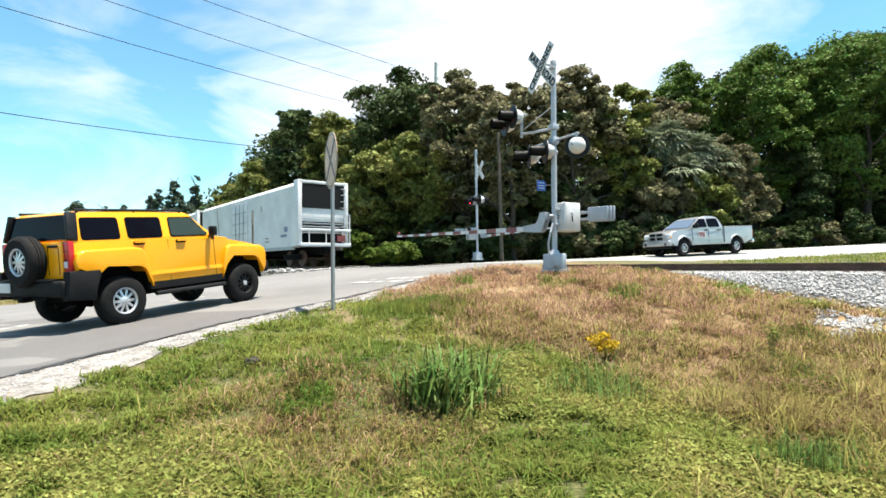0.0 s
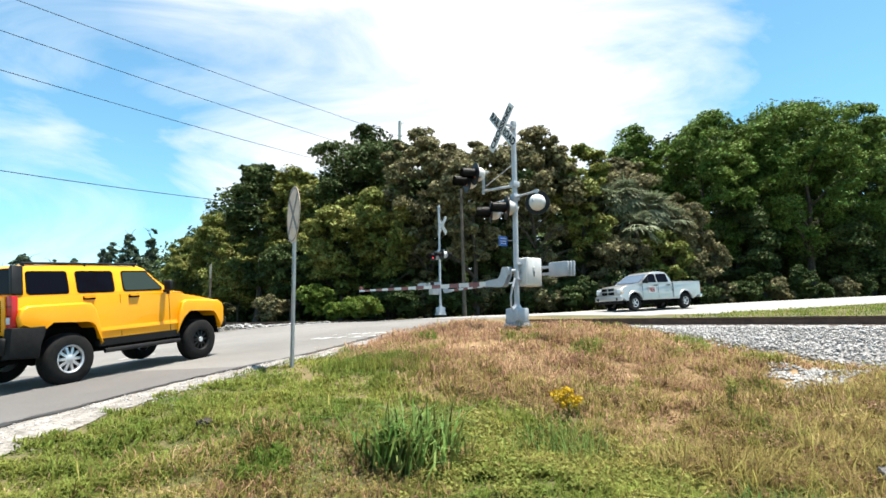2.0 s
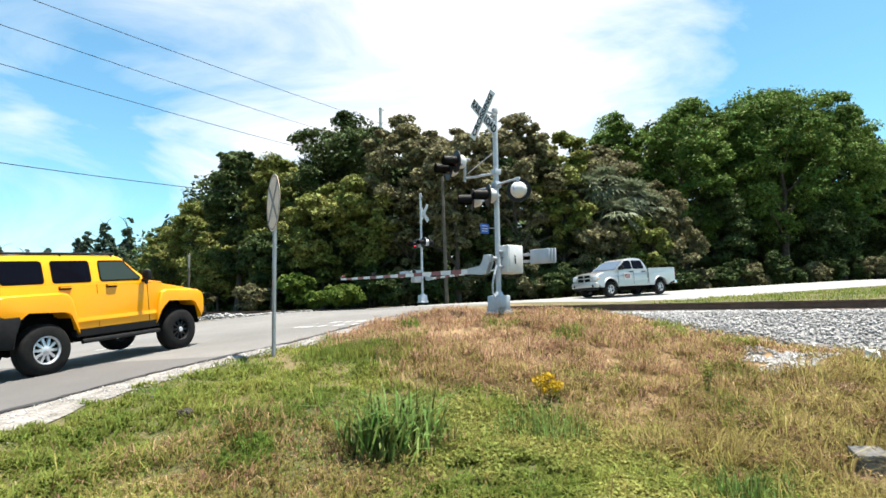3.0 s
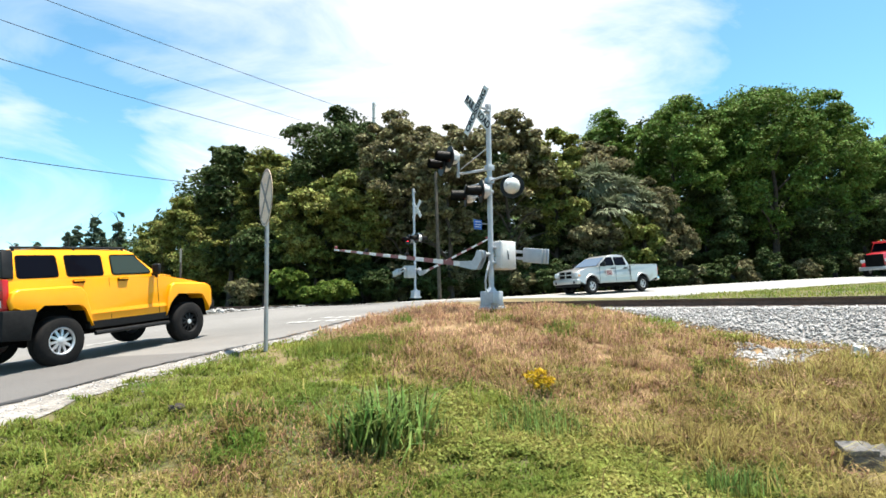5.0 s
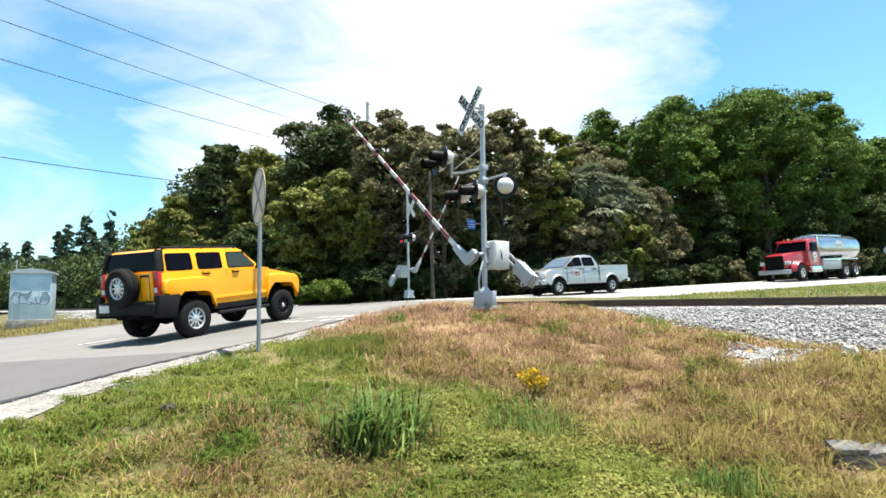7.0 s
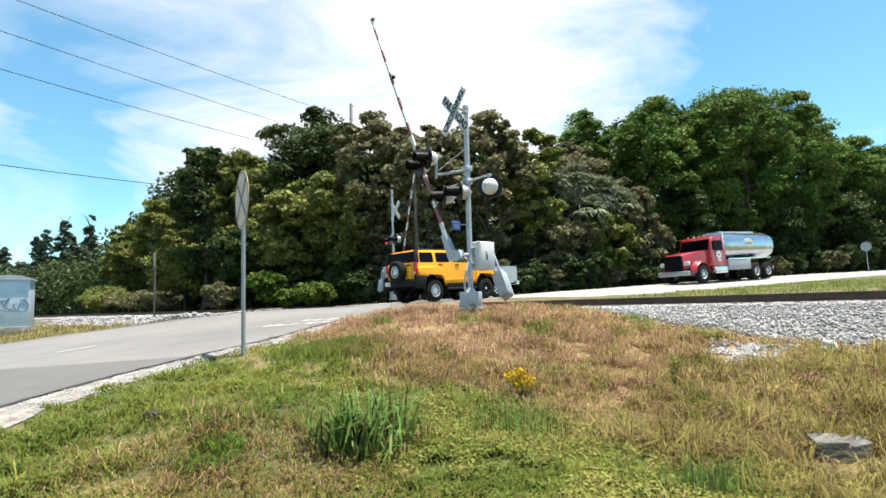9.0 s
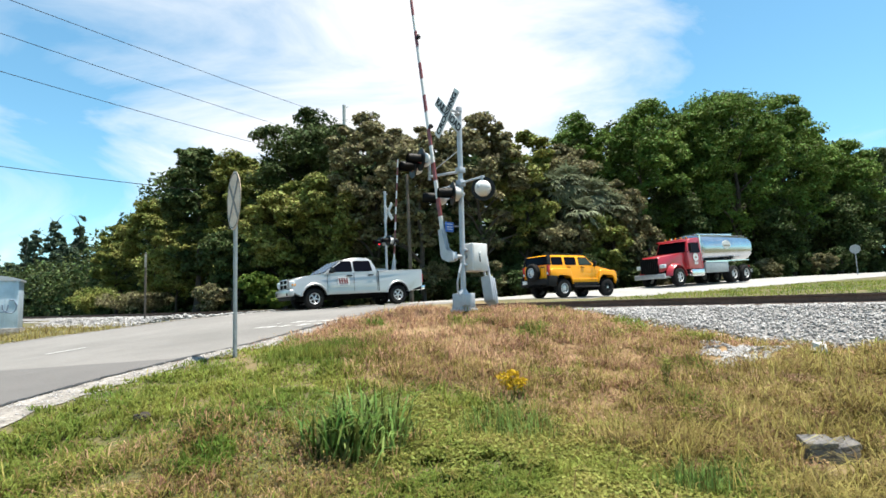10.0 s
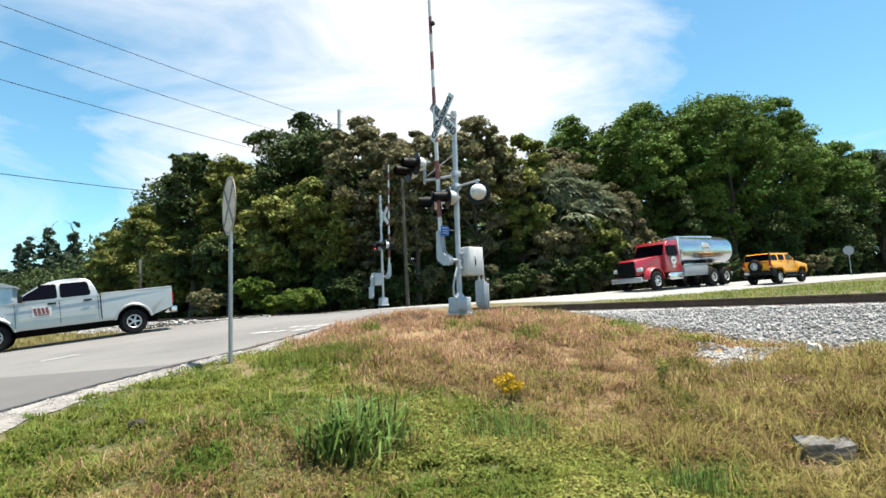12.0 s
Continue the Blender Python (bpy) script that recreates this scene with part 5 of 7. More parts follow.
# ---------------------------------------------------------------- signs, poles and wires
def build_roadside():
    # round warning sign on a steel post
    post = thing("warning_sign", "round faded railway warning sign on a grey steel post", "traffic sign")
    post.matrix_basis = pose(-1.775, 9.1, float(land(-1.775, 9.1)) + 0.0, 0, -0.8, math.degrees(math.atan2(-0.37, -0.93)) - 88)
    bm = bmesh.new()
    for a in (-1, 1):
        box(bm, (0.032 * a, -0.012, 1.36), (0.004, 0.04, 2.74))
    box(bm, (0, -0.03, 1.36), (0.066, 0.004, 2.74))
    for a in (-1, 1):
        box(bm, (0.046 * a, 0.009, 1.36), (0.03, 0.004, 2.74))
    part("post", bm, M["galv"], post, "galvanised steel channel post")
    bm = bmesh.new()
    disc(bm, (0, 0.02, 2.41), (0, 1, 0), 0.457, 0.006, 48)
    part("sign_disc", bm, M["signface"], post, "round tan sign disc")
    for a in (45, -45):
        bm = bmesh.new()
        box(bm, (0, 0, 0), (0.86, 0.003, 0.075))
        bmesh.ops.transform(bm, matrix=Matrix.Translation((0, 0.026 + 0.001 * (a > 0), 2.41)) @ Matrix.Rotation(radians(a), 4, "Y"), verts=bm.verts[:])
        part("cross_bar", bm, M["signline"], post, "dark diagonal bar")
    bm = bmesh.new()
    lathe(bm, [(0.415, 0.0), (0.435, 0.0), (0.435, 0.003), (0.415, 0.003), (0.415, 0.0)], 48, Matrix.Translation((0, 0.024, 2.41)) @ Matrix.Rotation(radians(-90), 4, "X"))
    part("rim_line", bm, M["signline"], post)
    for z in (2.2, 2.62):
        bm = bmesh.new()
        disc(bm, (0, 0.027, z), (0, 1, 0), 0.012, 0.01, 10)
        part("bolt", bm, M["galv"], post)
    # round sign far up the road
    x, y = view_point(1510, 47, 9.5)
    z = float(land(x, y))
    fs = thing("distant_sign", "round grey sign back on a thin post beside the road", "traffic sign", at=pose(x, y, z - 0.05, 0, 0, 132))
    bm = bmesh.new()
    box(bm, (0, 0, 1.1), (0.06, 0.05, 2.2))
    part("post", bm, M["galv"], fs)
    bm = bmesh.new()
    disc(bm, (0, 0.03, 2.25), (0, 1, 0), 0.38, 0.01, 36)
    part("sign_disc", bm, M["galv"], fs)
    # slim marker post by the far side of the road
    x, y = view_point(271, 23.5, 8.6)
    mk = thing("marker_post", "thin weathered grey marker post at the roadside", "post", at=pose(x, y, float(land(x, y)) - 0.05))
    bm = bmesh.new()
    box(bm, (0, 0, 1.45), (0.075, 0.05, 2.95), bevel=0.006, seg=1)
    part("stake", bm, M["woodpole"], mk)
    bm = bmesh.new()
    box(bm, (0, -0.03, 2.6), (0.085, 0.012, 0.55), bevel=0.004, seg=1)
    part("marker_plate", bm, M["signback"], mk)
    # silver equipment hut by the track
    x, y = view_point(5, 27, 8.6)
    hut = thing("equipment_hut", "silver sheet-metal signal equipment hut with scrawled markings", "equipment hut", at=pose(x, y, float(land(x, y)) + 0.22, 0, 0, 20))
    bm = bmesh.new()
    box(bm, (0.28, 0, 1.2), (1.64, 1.5, 2.4), bevel=0.03)
    part("body", bm, M["hutskin"], hut, "pale blue-silver metal wall")
    bm = bmesh.new()
    slab(bm, [(-0.62, 2.40, 0.84), (-0.2, 2.52, 0.84), (0.28, 2.58, 0.84), (0.76, 2.52, 0.84), (1.18, 2.40, 0.84), (1.18, 2.33, 0.84), (-0.62, 2.33, 0.84)])
    part("roof", bm, M["alu"], hut)
    bm = bmesh.new()
    box(bm, (0.28, 0, -0.12), (1.84, 1.7, 0.5), bevel=0.02)
    part("footing", bm, M["sand"], hut)
    bm = bmesh.new()
    tube(bm, (-0.50, 0.3, 2.35), (-0.50, 0.3, 3.05), 0.03, 0.03, 10)
    part("vent_pipe", bm, M["galv"], hut)
    for i in range(5):
        bm = bmesh.new()
        box(bm, (-0.38 + i * 0.33, -0.757, 1.2), (0.02, 0.02, 2.2))
        part("wall_rib", bm, M["hutskin"], hut)
    rng = random.Random(4)
    for i in range(4):
        bm = bmesh.new()
        pts = [(0.25 * math.cos(a * 0.7 + i) * (1 + 0.4 * rng.random()) - 0.15 + 0.30 * i, -0.775, 1.15 + 0.28 * math.sin(a * 0.7 + i) + rng.uniform(-0.1, 0.1)) for a in range(8)]
        for a, b in zip(pts, pts[1:]):
            tube(bm, a, b, 0.028, 0.02, 6)
        part("scrawl", bm, M["graffiti"], hut)
    # poles
    x, y = view_point(659, 58)
    up = thing("utility_pole", "tall pale utility pole rising behind the oaks", "utility pole", at=pose(x, y, float(land(x, y)) - 0.2, 0, 0.6, 0))
    bm = bmesh.new()
    top = (549.5 - 178) / 1000 * 58 - float(land(x, y)) + EYE + 0.2
    tube(bm, (0, 0, 0), (0, 0, top), 0.24, 0.17, 16)
    part("pole", bm, M["palepole"], up)
    bm = bmesh.new()
    for dz in (0.25, 1.6, 3.0):
        tube(bm, (0.15, 0, top - dz), (0.45, 0, top - dz + 0.1), 0.05, 0.03, 8)
    part("insulator", bm, M["galv"], up)
    pole_top = Vector((x, y, float(land(x, y)) - 0.2 + top))
    x, y = view_point(730, 31.5, 9.09)
    wp = thing("wooden_pole", "weathered brown wooden pole before the oaks", "utility pole", at=pose(x, y, float(land(x, y)) - 0.2, 0, -0.5, 0))
    bm = bmesh.new()
    tube(bm, (0, 0, 0), (0, 0, 7.6), 0.11, 0.08, 12)
    part("pole", bm, M["woodpole"], wp)
    # overhead wires sagging from the pole towards the near side of the road
    ends = [((0, 88, 24.0), (660, 281, 62)), ((0, 15, 24.0), (660, 243, 62)), ((140, 0, 27.0), (760, 232, 62)), ((0, 270, 30.0), (560, 341, 52))]
    for i, (pa, pb) in enumerate(ends):
        A, B = (Vector((*view_point(px, dep), EYE + (539.6 - 0.0258 * (px - 784) - py) / 1000 * dep)) for px, py, dep in (pa, pb))
        A = A + (A - B) * 0.5 + Vector((0, 0, 0.4))
        cu = bpy.data.curves.new("overhead_wire", "CURVE")
        cu.dimensions, cu.bevel_depth, cu.bevel_resolution = "3D", 0.016 if i < 3 else 0.022, 1
        sp = cu.splines.new("POLY")
        sp.points.add(40)
        for k in range(41):
            t = k / 40
            p = A.lerp(B, t) - Vector((0, 0, 4 * 0.5 * t * (1 - t)))
            sp.points[k].co = (*p, 1)
        cu.materials.append(M["plastic"])
        w = new("overhead_wire", cu)
        tagged(w, "dark overhead power line sagging across the sky", "power line", "overhead wires")


# ---------------------------------------------------------------- vehicles
def wheel(car, x, y, r, w, rim, spokes, name="wheel", dark=False):
    """A wheel on its own axis: tyre with tread grooves, dished rim with spokes, hub."""
    side = 1 if y > 0 else -1
    hub = new(name)
    hub.parent = car
    hub.matrix_basis = pose(x, y, r)
    tagged(hub, "black-tyred road wheel")
    m = Matrix.Rotation(radians(-90 * side), 4, "X")
    bm = bmesh.new()
    ri = r * 0.55
    lathe(bm, [(ri, -w / 2), (r * 0.86, -w / 2 - 0.008), (r * 0.96, -w / 2 + 0.02), (r, -w / 2 + 0.05), (r, -w * 0.12), (r - 0.012, -w * 0.11), (r - 0.012, -w * 0.07), (r, -w * 0.06), (r, w * 0.06), (r - 0.012, w * 0.07),
               (r - 0.012, w * 0.11), (r, w * 0.12), (r, w / 2 - 0.05), (r * 0.96, w / 2 - 0.02), (r * 0.86, w / 2 + 0.008), (ri, w / 2)], 40, m)
    part("tyre", bm, M["rubber"], hub)
    bm = bmesh.new()
    lathe(bm, [(ri + 0.004, -w * 0.4), (ri + 0.004, w * 0.46), (ri - 0.012, w * 0.49), (ri - 0.03, w * 0.44), (ri - 0.034, w * 0.34)], 36, m)
    rimob = part("rim", bm, M["black"] if dark else rim, hub)
    # dish behind the spokes is near-black: the shade there is put into its colour
    bm = bmesh.new()
    lathe(bm, [(ri - 0.033, w * 0.36), (ri - 0.05, w * 0.1), (0.0, w * 0.06)], 36, m)
    part("rim_dish", bm, M["under"], rimob, "inner dish coloured near-black for shade")
    bm = bmesh.new()
    for i in range(spokes):
        a = 2 * math.pi * i / spokes
        q = m @ Matrix.Rotation(a, 4, "Z") @ Matrix.Translation((ri * 0.52, 0, w * 0.30)) @ Matrix.Rotation(radians(8), 4, "Y")
        b2 = bmesh.ops.create_cube(bm, size=1.0, matrix=q @ Matrix.Diagonal((ri * 0.86, ri * min(0.22, 1.9 / spokes), 0.035, 1)))
    lathe(bm, [(ri * 0.26, w * 0.2), (ri * 0.26, w * 0.40), (ri * 0.18, w * 0.44), (0, w * 0.45)], 20, m)
    part("spokes", bm, rim, rimob)
    if dark:
        bm = bmesh.new()
        lathe(bm, [(ri * 0.22, w * 0.43), (ri * 0.20, w * 0.47), (0, w * 0.48)], 18, m)
        part("hub_cap", bm, M["alloy"], rimob)
    return hub


def arch_outline(pts_before, axles, zc, r, zb, pts_after, n=12):
    """Lower edge of a body from rear to front with round wheel arches cut out."""
    out = list(pts_before)
    for ax in axles:
        a0 = math.asin(max(-1, min(1, (zb - zc) / r)))
        for k in range(n + 1):
            a = math.pi - a0 - (math.pi - 2 * a0) * k / n
            out.append((ax + r * math.cos(a), zc + r * math.sin(a)))
    return out + list(pts_after)


def flare(car, x, zc, r, hw, mat, width=0.09, thick=0.10, a0=-12, a1=192, name="fender_flare", sides=(1, -1)):
    for side in sides:
        bm = bmesh.new()
        prev = None
        for k in range(17):
            a = radians(a0 + (a1 - a0) * k / 16)
            c, s = math.cos(a), math.sin(a)
            sec = []
            for rr, yy in ((r - 0.015, hw - 0.05), (r - 0.015, hw + width - 0.015), (r + 0.02, hw + width), (r + thick * 0.75, hw + width * 0.75), (r + thick * 1.25, hw - 0.02)):
                sec.append(bm.verts.new((x + rr * c, side * yy, zc + rr * s)))
            if prev:
                for i in range(4):
                    bm.faces.new((prev[i], prev[i + 1], sec[i + 1], sec[i]))
            prev = sec
        part(name, bm, mat, car)


def side_panel(car, name, pts, hwf, mat, off=0.004, label="", sides=(1, -1), thick=0.012):
    """A flat panel laid on both flanks, following their slope; pts are (x, z)."""
    for side in sides:
        bm = bmesh.new()
        P = [(x, side * (hwf(z) + off), z) for x, z in pts]
        plate(bm, P, thick, Vector((0, side, 0)))
        part(name, bm, mat, car, label, smooth=False)


def line(car, name, a, b, r, mat):
    bm = bmesh.new()
    tube(bm, a, b, r, r, 8)
    part(name, bm, mat, car)


def round_rect(x0, x1, z0, z1, r=0.05, sl=0.0, sr=0.0, n=4):
    """Rounded window outline; sl and sr shift the upper corners inwards."""
    out = []
    for cx, cz, a in ((x1 - r, z0 + r, -90), (x1 - r - sr, z1 - r, 0), (x0 + r + sl, z1 - r, 90), (x0 + r, z0 + r, 180)):
        for k in range(n + 1):
            t = radians(a + 90 * k / n)
            out.append((cx + r * math.cos(t), cz + r * math.sin(t)))
    return out


def squared_arch(ax, zb=0.60, top=1.02):
    """The corners of a boxy wheel opening, from its rear foot over the top to its front foot."""
    return [(ax - 0.56, zb), (ax - 0.50, 0.84), (ax - 0.45, top - 0.07), (ax - 0.37, top - 0.01), (ax - 0.30, top), (ax + 0.28, top), (ax + 0.36, top - 0.02), (ax + 0.43, top - 0.09), (ax + 0.53, zb)]


def boxy_flare(car, x, edge, hw, mat, depth=0.075):
    """A flat-topped fender flare round a boxy wheel opening, standing proud of the flank; edge is its upper outline from rear to front."""
    for side in (1, -1):
        bm = bmesh.new()
        P = [Vector((px, side * (hw + depth), pz)) for px, pz in edge + squared_arch(x)[1:]]
        plate(bm, P, depth + 0.03, Vector((0, side, 0)))
        es = [e for e in bm.edges if all(abs(abs(v.co.y) - hw - depth) < 1e-5 for v in e.verts)]
        bmesh.ops.bevel(bm, geom=es, offset=0.035, segments=3, affect="EDGES", profile=0.5, clamp_overlap=True)
        part("fender_flare", bm, mat, car, "yellow flat-topped fender flare")


def build_suv():
    Y, K = M["yellow"], M["plastic"]
    car = thing("suv", "bright yellow boxy off-road SUV with tinted windows and a rear spare", "car")
    AR, AF = -1.28, 1.46
    low = [(-2.10, 0.74)] + squared_arch(AR) + squared_arch(AF) + [(2.06, 0.70)]
    prof = [(x, z, 0.90) for x, z in low] + [(2.10, 0.86, 0.84), (2.09, 1.10, 0.84), (2.00, 1.20, 0.82), (1.62, 1.275, 0.84), (0.90, 1.37, 0.87), (0.74, 1.43, 0.872), (-2.04, 1.44, 0.872), (-2.12, 1.36, 0.88)]
    bm = slab(bmesh.new(), prof, 0.028)
    part("body", bm, Y, car, "glossy yellow painted body")
    hw = lambda z: 0.872 - 0.115 * max(0.0, z - 1.40) / 0.52
    cab = [(-2.05, 1.39, 0.868), (0.80, 1.38, 0.868), (0.66, 1.47, hw(1.47)), (0.27, 1.875, hw(1.87)), (0.14, 1.925, hw(1.92) - 0.015), (-0.9, 1.945, hw(1.94) - 0.02), (-1.90, 1.93, hw(1.93) - 0.02), (-2.00, 1.885, hw(1.88)), (-2.07, 1.49, 0.862)]
    bm = slab(bmesh.new(), cab, 0.05, 3)
    part("cabin", bm, Y, car, "yellow cabin and roof")
    for x0, x1, sl, sr in ((-1.89, -1.26, 0.02, 0.0), (-1.09, -0.44, 0.0, 0.0), (-0.24, 0.56, 0.0, 0.27)):
        side_panel(car, "window_seal", round_rect(x0 - 0.022, x1 + 0.022, 1.458, 1.832, 0.055, sl, sr), hw, M["under"], 0.003)
        side_panel(car, "side_window", round_rect(x0, x1, 1.48, 1.81, 0.045, sl, sr), hw, M["glass"] if x1 < 0.3 else M["clear"], 0.009)
    # seams, handles, mouldings
    for x, zt in ((-1.17, 1.38), (-0.34, 1.42), (0.72, 1.40)):
        side_panel(car, "door_seam", [(x - 0.004, 0.68 if x > -1 else 1.33), (x + 0.004, 0.68 if x > -1 else 1.33), (x + 0.004, zt), (x - 0.004, zt)], lambda z: 0.902 - 0.03 * (z > 1.3), M["under"], 0.0015)
    side_panel(car, "body_crease", [(-0.74, 0.80), (0.90, 0.80), (0.90, 0.815), (0.86, 0.865), (-0.74, 0.865)], lambda z: 0.901 - 0.012 * (z > 0.84), Y, 0.018, thick=0.03)
    for x in (-1.02, -0.16):
        side_panel(car, "handle_recess", round_rect(x - 0.01, x + 0.21, 1.345, 1.41, 0.02), lambda z: 0.886, M["under"], 0.003)
        side_panel(car, "door_handle", round_rect(x, x + 0.20, 1.375, 1.405, 0.013), lambda z: 0.886, Y, 0.03, thick=0.03)
    side_panel(car, "sill_trim", [(-0.78, 0.55), (0.92, 0.55), (0.92, 0.675), (-0.78, 0.675)], lambda z: 0.90, K, 0.016, "black plastic sill", thick=0.1)
    for s in (1, -1):
        line(car, "side_step", (-0.72, s * 0.97, 0.47), (0.86, s * 0.97, 0.47), 0.038, M["black"])
        for x in (-0.6, 0.7):
            line(car, "step_bracket", (x, s * 0.75, 0.56), (x, s * 0.97, 0.47), 0.02, M["under"])
        bm = bmesh.new()
        box(bm, (0.60, s * 1.0, 1.545), (0.09, 0.18, 0.19), bevel=0.035, seg=3)
        box(bm, (0.63, s * 0.9, 1.44), (0.06, 0.12, 0.06), bevel=0.014)
        box(bm, (0.62, s * 0.965, 1.44), (0.05, 0.05, 0.14), bevel=0.014)
        part("mirror", bm, M["black"], car, "black door mirror")
        bm = bmesh.new()
        tube(bm, (-1.92, s * 0.735, 1.955), (0.10, s * 0.735, 1.95), 0.020, 0.020, 8)
        for x in (-1.88, -0.9, 0.06):
            tube(bm, (x, s * 0.735, 1.89), (x, s * 0.735, 1.955), 0.022, 0.022, 8)
        part("roof_rail", bm, M["black"], car, "low black roof rail")
        # rear lamps, corner cladding
        bm = bmesh.new()
        box(bm, (-2.095, s * 0.825, 1.21), (0.10, 0.14, 0.50), bevel=0.025)
        lamp = part("tail_light", bm, M["tail"], car, "tall red tail light")
        bm = bmesh.new()
        box(bm, (-2.142, s * 0.81, 1.09), (0.014, 0.09, 0.10), bevel=0.004)
        part("reversing_lens", bm, M["headlight"], lamp)
        for zz in (1.16, 1.30):
            bm = bmesh.new()
            box(bm, (-2.140, s * 0.82, zz), (0.012, 0.12, 0.012))
            part("lamp_divider", bm, M["under"], lamp)
        bm = bmesh.new()
        box(bm, (-2.02, s * 0.80, 1.69), (0.17, 0.075, 0.46), Euler((s * 0.22, 0.13, 0)).to_matrix(), bevel=0.022)
        part("rear_pillar", bm, M["black"], car, "black rear corner pillar")
        bm = bmesh.new()
        plate(bm, [(x, s * 0.985, z) for x, z in [(-2.24, 0.54), (-1.80, 0.50), (-1.78, 0.70), (-1.73, 0.93), (-1.70, 0.985), (-2.20, 0.985)]], 0.16, Vector((0, s, 0)))
        es = [e for e in bm.edges if all(abs(abs(v.co.y) - 0.985) < 1e-5 for v in e.verts)]
        bmesh.ops.bevel(bm, geom=es, offset=0.03, segments=2, affect="EDGES", profile=0.5, clamp_overlap=True)
        part("corner_cladding", bm, K, car, "black plastic corner cladding")
        bm = bmesh.new()
        box(bm, (1.00, s * 0.74, 1.385), (0.26, 0.15, 0.07), Euler((0, 0.12, 0)).to_matrix(), bevel=0.025)
        vent = part("hood_vent", bm, Y, car)
        for k in range(3):
            bm = bmesh.new()
            box(bm, (0.93 + 0.07 * k, s * 0.818, 1.388 - 0.008 * k), (0.035, 0.008, 0.04))
            part("vent_slot", bm, M["under"], vent)
        bm = bmesh.new()
        lathe(bm, [(0, 0.03), (0.08, 0.02), (0.095, 0), (0.095, -0.03)], 20, Matrix.Translation((2.11, s * 0.62, 1.01)) @ Matrix.Rotation(radians(90), 4, "Y"))
        part("headlight", bm, M["headlight"], car)
        bm = bmesh.new()
        box(bm, (2.04, s * 0.915, 1.06), (0.09, 0.05, 0.10), bevel=0.015)
        part("side_marker", bm, M["amber"], car)
        # dark liners inside the wheel openings
        for ax in (AR, AF):
            bm = bmesh.new()
            P = squared_arch(ax, 0.50, 1.04)
            A = [bm.verts.new((px, s * 0.885, pz)) for px, pz in P]
            B = [bm.verts.new((px, s * 0.50, pz)) for px, pz in P]
            for i in range(len(P) - 1):
                bm.faces.new((A[i], A[i + 1], B[i + 1], B[i]))
            bm.faces.new(B)
            part("wheel_liner", bm, M["under"], car)
    boxy_flare(car, AR, [(-0.75, 0.60), (-0.79, 0.86), (-0.85, 1.18), (-0.93, 1.28), (-1.05, 1.305), (-1.94, 1.30), (-2.04, 1.25), (-2.09, 1.12), (-2.06, 0.99), (-1.84, 0.98)], 0.90, Y)
    boxy_flare(car, AF, [(2.09, 0.74), (2.10, 1.02), (2.05, 1.14), (1.92, 1.205), (1.10, 1.25), (0.99, 1.20), (0.91, 0.98), (0.86, 0.60)], 0.885, Y)
    # inner wells and floor
    bm = bmesh.new()
    box(bm, (0, 0, 0.70), (3.9, 1.10, 0.40))
    box(bm, (0, 0, 0.50), (3.4, 0.8, 0.16))
    tube(bm, (AR, -0.7, 0.41), (AR, 0.7, 0.41), 0.06, 0.06, 10)
    tube(bm, (AF, -0.7, 0.41), (AF, 0.7, 0.41), 0.05, 0.05, 10)
    lathe(bm, [(0, -0.12), (0.13, -0.08), (0.16, 0), (0.13, 0.08), (0, 0.12)], 14, Matrix.Translation((AR, 0.0, 0.41)))
    tube(bm, (-2.05, -0.30, 0.42), (-1.5, -0.34, 0.46), 0.04, 0.04, 10)
    part("underbody", bm, M["under"], car)
    # windscreen, rear screen, tailgate
    bm = bmesh.new()
    plate(bm, [(0.715, -0.74, 1.45), (0.715, 0.74, 1.45), (0.315, 0.68, 1.865), (0.315, -0.68, 1.865)], 0.012, Vector((0.72, 0, 0.69)).normalized())
    bmesh.ops.translate(bm, verts=bm.verts[:], vec=(0.012, 0, 0.012))
    part("windscreen", bm, M["clear"], car)
    bm = bmesh.new()
    plate(bm, [(-2.078, 0.77, 1.48), (-2.078, -0.77, 1.48), (-2.008, -0.71, 1.875), (-2.008, 0.71, 1.875)], 0.012, Vector((-1, 0, 0.2)).normalized())
    bmesh.ops.translate(bm, verts=bm.verts[:], vec=(-0.012, 0, 0.004))
    part("rear_window", bm, M["glass"], car)
    bm = bmesh.new()
    box(bm, (-2.125, 0, 1.16), (0.03, 1.46, 0.58), bevel=0.012)
    gate = part("tailgate", bm, Y, car, "yellow tailgate")
    bm = bmesh.new()
    box(bm, (-2.148, -0.50, 1.385), (0.03, 0.24, 0.045), bevel=0.01)
    part("gate_handle", bm, M["black"], gate)
    for y in (-0.64, -0.37):
        bm = bmesh.new()
        box(bm, (-2.143, y, 1.16), (0.008, 0.008, 0.46))
        part("gate_crease", bm, M["under"], gate)
    bm = bmesh.new()
    box(bm, (-2.17, 0, 0.72), (0.22, 1.78, 0.26), bevel=0.05, seg=3)
    box(bm, (-2.20, 0, 0.86), (0.18, 1.3, 0.03), bevel=0.008)
    part("rear_bumper", bm, K, car, "black rear bumper")
    bm = bmesh.new()
    box(bm, (-2.32, 0, 0.56), (0.16, 0.13, 0.08), bevel=0.01)
    box(bm, (-2.22, 0, 0.57), (0.10, 0.9, 0.06), bevel=0.01)
    part("tow_hitch", bm, M["under"], car)
    bm = bmesh.new()
    box(bm, (-2.288, 0.60, 0.74), (0.012, 0.31, 0.155), bevel=0.004)
    part("number_plate", bm, M["whitepaint"], car, "pale number plate")
    bm = bmesh.new()
